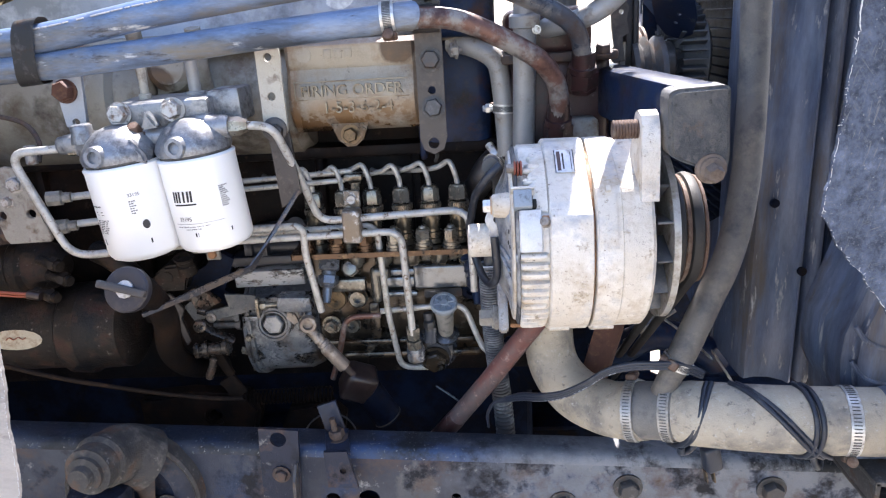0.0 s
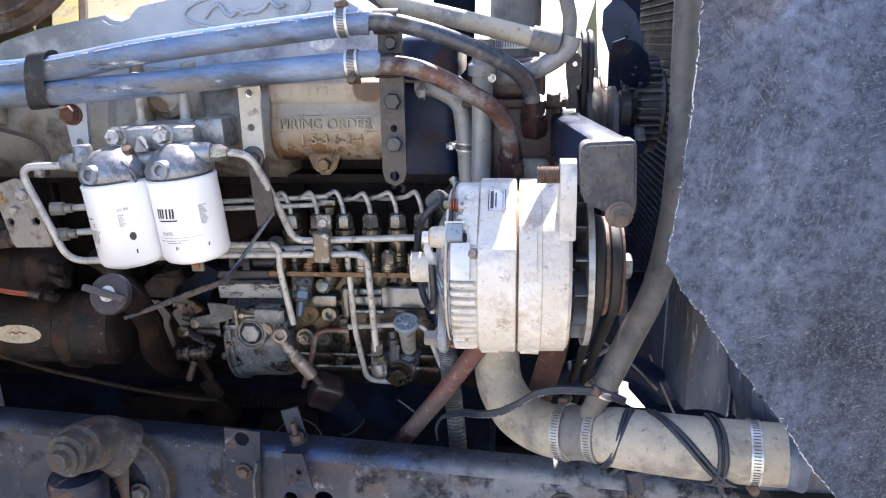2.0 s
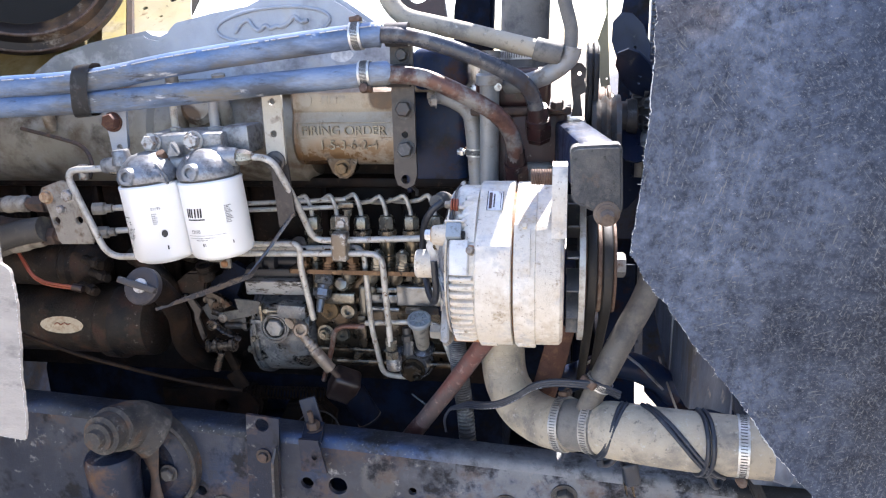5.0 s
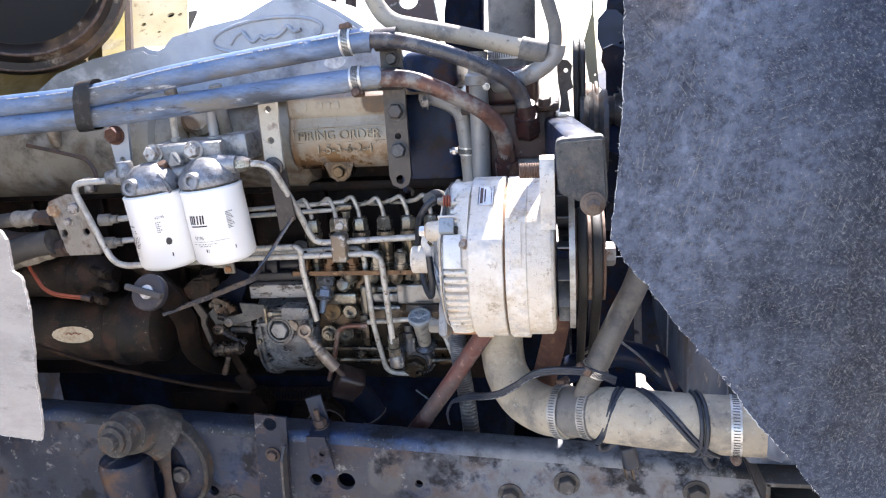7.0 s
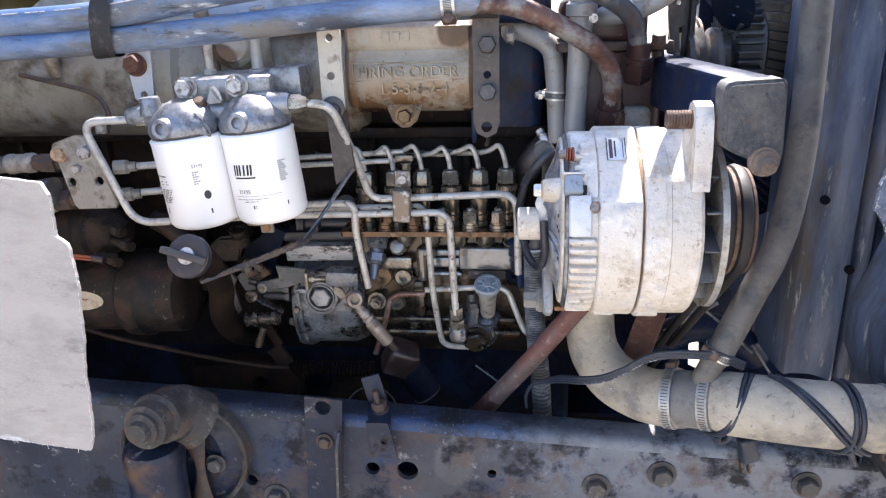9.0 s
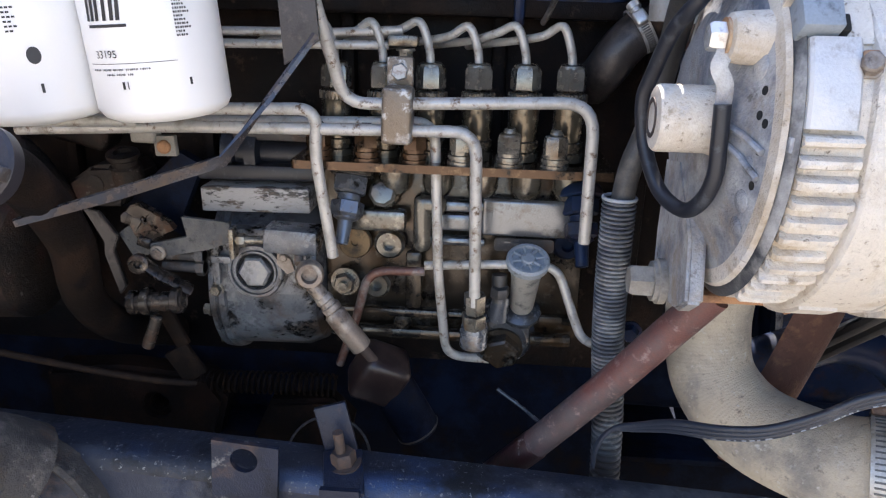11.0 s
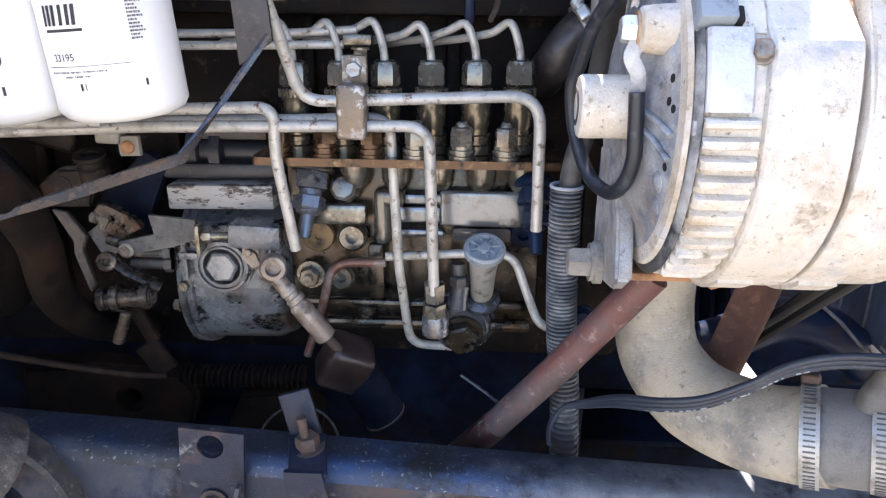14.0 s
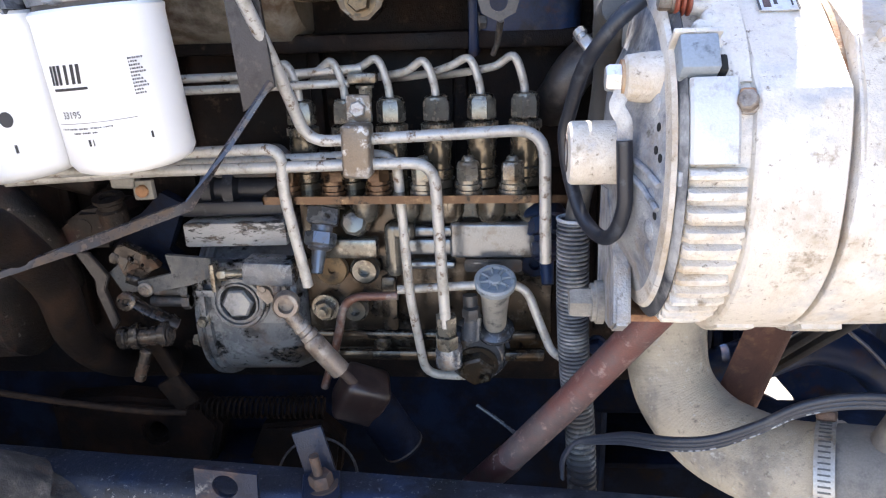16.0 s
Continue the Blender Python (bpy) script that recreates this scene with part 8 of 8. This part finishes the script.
def bead(x0, x1, y, deep, n=6):
    return [((x0 + x1) / 2 - (x1 - x0) / 2 * math.cos(math.pi * k / n), y - deep * math.sin(math.pi * k / n)) for k in range(n + 1)]


sec = [(0.290, 0.860), (0.2985, 0.800), (0.3020, 0.786), (0.3050, 0.781), (0.318, 0.784), (0.334, 0.783), (0.3480, 0.776), (0.3530, 0.770), (0.3560, 0.772), (0.3580, 0.790)] + bead(0.361, 0.379, 0.782, 0.013) + [(0.3815, 0.800)] + bead(0.385, 0.405, 0.780, 0.018) + [(0.409, 0.800), (0.440, 0.790), (0.440, 0.815), (0.33, 0.815), (0.31, 0.83), (0.30, 0.87)]
lo = [bm.verts.new((x, y, 1.015 + 0.18 * max(0, y - 0.77))) for x, y in sec]
hi = [bm.verts.new((x, y, 1.85)) for x, y in sec]
for k in range(len(sec)):
    bm.faces.new((lo[k], lo[(k + 1) % len(sec)], hi[(k + 1) % len(sec)], hi[k]))
bm.faces.new(lo), bm.faces.new(hi)
part("side_channel", bm, M_SHROUD, rad)
bm = B()
ring_cut(bm, [(0.855, 1.031), (1.02, 1.060), (1.02, 1.12), (0.855, 1.20)], [], (0.2885, 0, 0), (0, 1, 0), (0, 0, 1), 0.004)
part("gusset", bm, M_SHROUD, rad, "blue-black lower gusset")
for k in range(70):
    bm = B()
    box(bm, (0.305, 1.12, 1.05 + 0.0115 * k), (0.012, 0.50, 0.0022))
    part("fin", bm, M_BLACK, rad)
bm = B()
box(bm, (0.325, 1.12, 1.45), (0.03, 0.52, 0.84))
part("core", bm, M_BLACK, rad)
bm = B()
ring_cut(bm, [(0.352, 1.245), (0.3381, 1.1978), (0.3285, 1.170), (0.3237, 1.1545), (0.3225, 1.130), (0.3250, 1.105), (0.334, 1.085), (0.338, 1.06), (0.334, 1.035), (0.342, 1.024), (0.47, 1.022), (0.47, 1.245)], [], (0, 0.700, 0), (1, 0, 0), (0, 0, 1), 0.105)
bmesh.ops.bevel(bm, geom=[e for e in bm.edges if e.calc_face_angle(0) > 1.2], offset=0.010, segments=4, affect="EDGES")
tank = part("bottom_tank", bm, M_SHROUD, rad, "blue-black bottom tank with the hose outlet")
for z0, z1 in ((1.168, 1.155), (1.134, 1.120)):
    bm = B()
    sweep(bm, glide([(0.328, 0.597, z0), (0.337, 0.5945, z1), (0.352, 0.5945, z1 - 0.008), (0.375, 0.5945, z1 - 0.012)]), 0.0022, 8)
    part("weld_rib", bm, M_SHROUD, tank)
# Unseen far channel and top tank, added to keep sun off the fins.
bm = B()
box(bm, (0.345, 1.395, 1.45), (0.09, 0.02, 0.92), bev=0.004)
part("far_channel", bm, M_SHROUD, rad)
bm = B()
box(bm, (0.33, 1.10, 1.91), (0.11, 0.66, 0.11), bev=0.02, seg=3)
part("top_tank", bm, M_SHROUD, rad)
bm = B()
lathe(bm, (0.36, 0.569, 1.087), (-1, 0.1, 0), [(0, 0.034), (0.02, 0.029), (0.045, 0.028)], 28)
part("outlet", bm, M_SHROUD, rad)
for k, z in enumerate((1.02, 0.995)):
    bm = B()
    box(bm, (0.400, 0.62, z), (0.10, 0.10, 0.005), bev=0.001)
    if k:
        box(bm, (0.353, 0.62, 1.008), (0.005, 0.10, 0.028), bev=0.001)
    part("slot_bracket", bm, M_DARKST, rad)
for x, y, z in ((0.3535, 0.768, 1.158), (0.322, 0.780, 1.235)):
    bm = B()
    lathe(bm, (x, y, z), (0, -1, 0), [(0, 0.005), (0.004, 0.005)], 12)
    part("rivet", bm, M_BLACK, rad)
bm = B()
sweep(bm, [(0.2812, 0.90, 1.0375), (0.2826, 0.860, 1.0310), (0.2860, 0.806, 1.0235), (0.2905, 0.764, 1.0150)], 0.0016, 8)
part("bare_edge", bm, M_TAN, rad, "bare metal lower edge")

for bx in (0.1675, 0.1750):
    bm = B()
    pts = []
    for k in range(17):
        a = math.pi + math.pi * k / 16
        pts.append((bx, 0.862 + 0.0385 * math.cos(a), 1.400 + 0.0385 * math.sin(a)))
    for k in range(17):
        a = math.pi * k / 16
        pts.append((bx, 0.862 + 0.036 * math.cos(a), 1.446 + 0.036 * math.sin(a)))
    pts.append(pts[0])
    sweep(bm, pts, 0.0034, 8, caps=False, flat=0.8)
    solid("drive_belt", bm, M_BELT, (bx, 0.862, 1.43), "black drive belt running up from the idler pulley", "drive belt", "set of drive belts")
bm = B()
lathe(bm, (0.1635, 0.862, 1.446), (1, 0, 0), [(0, 0.012), (0.0, 0.0335), (0.0155, 0.0335), (0.0155, 0.012)], 36)
solid("idler_pulley", bm, M_DARKST, (0.168, 0.862, 1.43), "dark upper idler pulley above the pump", "pulley")
pp = thing("pump_pulley", (0.19, 0.89, 1.343), "brown-black pulley with a stepped hub beside the pump", "pulley")
bm = B()
lathe(bm, (0.1725, 0.890, 1.385), (1, 0, 0), [(0, 0.010), (0.0, 0.0385), (0.003, 0.0405), (0.016, 0.0410), (0.0175, 0.0385), (0.019, 0.0385), (0.0205, 0.0425), (0.0235, 0.0425), (0.0245, 0.040), (0.0245, 0.010)], 44)
part("rim", bm, M_SCREW, pp)
bm = B()
lathe(bm, (0.1965, 0.890, 1.385), (1, 0, 0), [(0, 0.0225), (0.022, 0.0215), (0.022, 0.0245), (0.034, 0.0245), (0.036, 0.022), (0.036, 0.004)], 32)
part("hub", bm, M_DARKST, pp, "dark steel hub")

bm = B()
ring_cut(bm, [(0.1925, 1.30), (0.2040, 1.30), (0.2043, 1.415), (0.1985, 1.500), (0.1960, 1.560), (0.1930, 1.560), (0.1950, 1.5232), (0.1806, 1.4761), (0.1918, 1.4147)], [(0.199, 1.432, 0.0015)], (0, 1.02, 0), (1, 0, 0), (0, 0, 1), 0.010)
solid("fender_stay", bm, M_APRON, (0.2, 1.02, 1.30), "pale yellow painted stay beside the radiator", "stay")
bm = B()
ring_cut(bm, [(0.212, 1.20), (0.250, 1.20), (0.250, 1.62), (0.226, 1.62), (0.212, 1.52)], [], (0, 0.965, 0), (1, 0, 0), (0, 0, 1), 0.004)
solid("shroud_edge", bm, M_NAVY, (0.23, 0.96, 1.20), "dark blue edge of the fan shroud", "fan shroud")

bm = B()
ring_cut(bm, [(0.1431, 1.4508), (0.148, 1.4597), (0.1571, 1.458), (0.1622, 1.451), (0.1601, 1.4385), (0.1628, 1.4242), (0.1558, 1.4205), (0.1589, 1.395), (0.1450, 1.395), (0.1473, 1.4094), (0.1442, 1.4311)], [(0.154, 1.446, 0.0025)], (0, 0.806, 0), (1, 0, 0), (0, 0, 1), 0.006)
solid("pulley_bracket", bm, M_STRAPD, (0.16, 0.80, 1.40), "brown-black bracket plate beside the pump pulley", "bracket")

fan = thing("cooling_fan", (0.24, 0.94, 1.25), "dark blue steel cooling fan on a finned viscous clutch", "cooling fan")
FY, FZ = 0.935, 1.388
bm = B()
lathe(bm, (0.230, FY, FZ), (1, 0, 0), [(0, 0.012), (0.0, 0.026), (0.006, 0.030), (0.012, 0.046), (0.016, 0.050), (0.046, 0.050), (0.050, 0.044), (0.052, 0.012)], 44)
part("hub", bm, M_FAN, fan, "grey aluminium clutch drum")
for k in range(36):
    a = math.tau * k / 36
    bm = B()
    box(bm, (0.2555, FY + 0.056 * math.cos(a), FZ + 0.056 * math.sin(a)), (0.030, 0.015, 0.0022), Euler((a, 0, 0)).to_matrix(), 0.0005)
    part("hub_fin", bm, M_FAN, fan)
for k in range(22):
    a = math.tau * k / 22
    bm = B()
    box(bm, (0.2345, FY + 0.036 * math.cos(a), FZ + 0.036 * math.sin(a)), (0.013, 0.014, 0.0018), Euler((a, 0, 0)).to_matrix(), 0.0004)
    part("face_fin", bm, M_FAN, fan)
for k in range(6):
    a = math.tau * k / 6 + radians(84)
    turn = Matrix.Translation((0.262, FY, FZ)) @ Euler((a, 0, 0)).to_matrix().to_4x4()
    bm = B()
    sweep(bm, glide([(0.0, 0.040, 0.0), (-0.014, 0.052, 0.0), (-0.019, 0.066, 0.0), (-0.020, 0.090, 0.0)]), 0.0065, 10, flat=0.35, hint=(0, 0, 1))
    bm.transform(turn)
    arm_ = part("spider_arm", bm, M_CLAMP, fan, "bare steel arm")
    bm = B()
    ring_cut(bm, [(-0.010, 0.046), (0.008, 0.046), (0.019, 0.062), (0.017, 0.090), (0.006, 0.118), (-0.010, 0.134), (-0.024, 0.136), (-0.036, 0.124), (-0.037, 0.098), (-0.026, 0.066)], [(-0.004, 0.072, 0.0022), (-0.004, 0.088, 0.0022)], (0, 0, 0), (1, 0, 0), (0, 1, 0), 0.0022)
    for v in bm.verts:
        v.co.z += 2.6 * v.co.x * v.co.x
    bm.transform(turn @ Matrix.Translation((-0.026, 0, 0)) @ Euler((0, radians(-24), 0)).to_matrix().to_4x4())
    part("blade", bm, M_FANB, fan)
# Unseen panel, added above the radiator fins to shade them.
bm = B()
box(bm, (0.300, 1.13, 1.612), (0.082, 0.54, 0.004), bev=0.001)
part("fin_shade_panel", bm, M_FANB, rad, "unseen dark blue panel added to shade the radiator fins")

# ---- rear of the engine: filler, starter, bracket plate ----
fl = thing("oil_filler", (-0.33, 0.70, 1.05), "black oil filler cap with a bar handle on a dark neck", "oil filler")
NAX = Vector((-0.06, -0.90, 0.42)).normalized()
cc = Vector((-0.336, 0.604, 1.2265))
bm = B()
lathe(bm, cc - NAX * 0.012, NAX, [(0, 0.0195), (0.002, 0.0215), (0.010, 0.0220), (0.012, 0.0205), (0.0125, 0.012), (0.0115, 0.0085)], 40)
capo = part("cap", bm, M_CAP, fl)
bm = B()
lathe(bm, cc, NAX, [(-0.001, 0.0085), (0.0015, 0.0085), (0.0015, 0.005)], 24)
part("washer", bm, M_STEEL, capo, "bright washer")
bm = B()
m = Matrix((Vector((0.955, 0.02, -0.29)).normalized(), NAX, Vector((0.955, 0.02, -0.29)).normalized().cross(NAX))).transposed()
box(bm, cc + NAX * 0.006, (0.045, 0.007, 0.0075), m, 0.0015)
part("handle", bm, M_DARKST, capo, "grey bar handle")
bm = B()
sweep(bm, glide([cc - NAX * 0.010, cc - NAX * 0.035, (-0.346, 0.690, 1.160), (-0.372, 0.740, 1.098), (-0.374, 0.785, 1.055), (-0.36, 0.85, 1.02)]), 0.0140, 24)
part("neck", bm, M_SHADEGRIME, fl)
st = thing("starter_motor", (-0.55, 0.79, 1.05), "grimy starter motor with an oval cream label", "starter motor")
bm = B()
lathe(bm, (-0.86, 0.795, 1.108), (1, 0, 0), [(0, 0.04), (0.004, 0.050), (0.345, 0.050), (0.350, 0.056), (0.372, 0.057), (0.378, 0.052), (0.420, 0.050), (0.426, 0.040), (0.43, 0.02)], 44)
part("body", bm, M_STARTER, st)
bm = B()
lathe(bm, (-0.66, 0.775, 1.200), (1, 0, -0.02), [(0, 0.025), (0.004, 0.033), (0.108, 0.033), (0.111, 0.0355), (0.122, 0.0355), (0.126, 0.030), (0.150, 0.027), (0.158, 0.020), (0.166, 0.012)], 36)
part("starter_relay", bm, M_STARTER, st, "grimy round starter relay")
for x, z in ((-0.508, 1.214), (-0.500, 1.196), (-0.520, 1.176)):
    bm = B()
    cyl(bm, (x, 0.745, z), (x + 0.030, 0.735, z - 0.006), 0.006, 12), hexhead(bm, (x + 0.018, 0.739, z - 0.003), (1, -0.3, -0.2), 0.0085, 0.008)
    part("terminal", bm, M_STARTER, st)
bm = B()
rows = []
for k in range(17):
    a = math.tau * k / 16
    s, h = 0.034 * math.cos(a), 0.0125 * math.sin(a)
    ang = radians(172) + h / 0.05
    rows.append(bm.verts.new((-0.561 + s, 0.795 + 0.0506 * math.cos(ang), 1.108 + 0.0506 * math.sin(ang))))
bm.faces.new(rows[:16])
part("label", bm, M_LABEL, st, "worn cream oval label")
bm = B()
sweep(bm, glide([(-0.572, 0.7450, 1.1155), (-0.567, 0.7446, 1.1185), (-0.562, 0.7444, 1.1160), (-0.556, 0.7444, 1.1188), (-0.551, 0.7446, 1.1162), (-0.547, 0.7450, 1.1180)]), 0.0007, 6)
part("label_mark", bm, M_ORANGE, st, "faded red mark")
bm = B()
sweep(bm, glide([(-0.600, 0.735, 1.228), (-0.577, 0.722, 1.206), (-0.567, 0.720, 1.1945), (-0.548, 0.719, 1.187), (-0.509, 0.722, 1.181)]), 0.0018, 8)
sweep(bm, glide([(-0.602, 0.737, 1.224), (-0.580, 0.724, 1.202), (-0.569, 0.722, 1.1905), (-0.549, 0.721, 1.183), (-0.509, 0.724, 1.177)]), 0.0018, 8)
tape = B()
sweep(tape, [(-0.514, 0.722, 1.181), (-0.500, 0.722, 1.178)], 0.0052, 12)
part("lead_boot", tape, M_BOOT, st, "black lead boot")
part("lead", bm, M_ORANGE, st, "orange-red leads")
bm = B()
sweep(bm, glide([(-0.72, 0.75, 1.10), (-0.70, 0.73, 1.19), (-0.64, 0.722, 1.235), (-0.58, 0.72, 1.255), (-0.54, 0.72, 1.262)]), 0.017, 16)
part("cable", bm, M_RUB, st, "thick dusty cable")

bp = thing("bracket_plate", (-0.497, 0.715, 1.24), "rust-streaked grey bracket plate with bolts and two holes", "bracket plate")
bm = B()
ring_cut(bm, [(-0.530, 1.312), (-0.527, 1.319), (-0.500, 1.328), (-0.486, 1.326), (-0.480, 1.318), (-0.463, 1.250), (-0.466, 1.245), (-0.511, 1.244), (-0.515, 1.249), (-0.524, 1.294)], [(-0.513, 1.2755, 0.0050), (-0.480, 1.2765, 0.0050)], (0, 0.716, 0), (1, 0, 0), (0, 0, 1), 0.006)
bmesh.ops.bevel(bm, geom=[e for e in bm.edges if e.calc_face_angle(0) > 1.2], offset=0.0009, segments=2, affect="EDGES")
part("plate", bm, M_PLATE, bp)
for x, z, r, m_ in ((-0.521, 1.307, 0.0075, M_ORUST), (-0.490, 1.309, 0.0078, M_BOLT), (-0.502, 1.291, 0.0055, M_BOLT)):
    bm = B()
    lathe(bm, (x, 0.711, z), (0, -1, 0.05), [(0, r * 1.25), (0.0015, r * 1.25), (0.0018, r), (0.006, r), (0.0075, r * 0.8)], 6 if m_ == M_BOLT else 12, 0.3)
    part("bolt", bm, m_, bp)
for z in (1.288, 1.256):
    bm = B()
    lathe(bm, (-0.470, 0.728, z), (1, 0.25, 0), [(0, 0.0085), (0.014, 0.0085), (0.016, 0.006), (0.024, 0.006)], 8, 0.2)
    part("port_nut", bm, M_SLEEVE, bp, "grey fitting nut")
for z, x1 in ((1.2875, -0.37), (1.257, -0.40)):
    bm = B()
    sweep(bm, glide([(-0.450, 0.735, z), (-0.42, 0.75, z - 0.001), (x1, 0.765, z - 0.003)]), 0.0042, 12)
    part("pipe_stub", bm, M_TUBE, bp)
for pts, s0 in (([(-0.526, 0.728, 1.293), (-0.565, 0.730, 1.294), (-0.599, 0.731, 1.292), (-0.68, 0.735, 1.285), (-0.80, 0.75, 1.27)], 0.0115), ([(-0.516, 0.726, 1.252), (-0.552, 0.730, 1.248), (-0.600, 0.732, 1.236), (-0.656, 0.736, 1.215), (-0.75, 0.75, 1.17)], 0.0125)):
    P = [Vector(p) for p in pts]
    th = thing("oil_hose", pts[2], "dark oil hose with a pale crimped sleeve and rusty nut", "oil hose", "pair of oil hoses")
    bm = B()
    sweep(bm, glide([P[1].lerp(P[2], 0.4)] + P[2:], 6), s0 * 0.85, 18)
    part("hose", bm, M_RUB, th)
    bm = B()
    d = P[2] - P[1]
    lathe(bm, P[1], d, [(0, s0 * 0.85), (0.003, s0), (0.010, s0 * 1.02), (0.012, s0 * 0.94), (0.026, s0 * 0.97), (0.030, s0 * 1.05), (d.length, s0), (d.length + 0.002, s0 * 0.85)], 20)
    part("sleeve", bm, M_SLEEVE, th, "pale grimy crimped sleeve")
    bm = B()
    d = P[1] - P[0]
    lathe(bm, P[0], d, [(0, s0 * 0.7), (0.010, s0 * 0.7), (0.011, s0 * 1.02), (0.030, s0 * 1.02), (0.032, s0 * 0.8), (d.length, s0 * 0.8)], 6, 0.2)
    part("nut", bm, M_RUSTY, th, "rusty hose nut")
bm = B()
cyl(bm, (-0.482, 0.735, 1.326), (-0.481, 0.735, 1.345), 0.006, 12)
part("nipple", bm, M_BOLT, bp)
bm = B()
sweep(bm, glide([(-0.80, 0.80, 1.30), (-0.66, 0.76, 1.262), (-0.60, 0.752, 1.255), (-0.53, 0.745, 1.262)]), 0.013, 16)
solid("brown_hose", bm, M_RUSTY, (-0.66, 0.76, 1.26), "brown dusty hose behind the bracket plate", "hose")
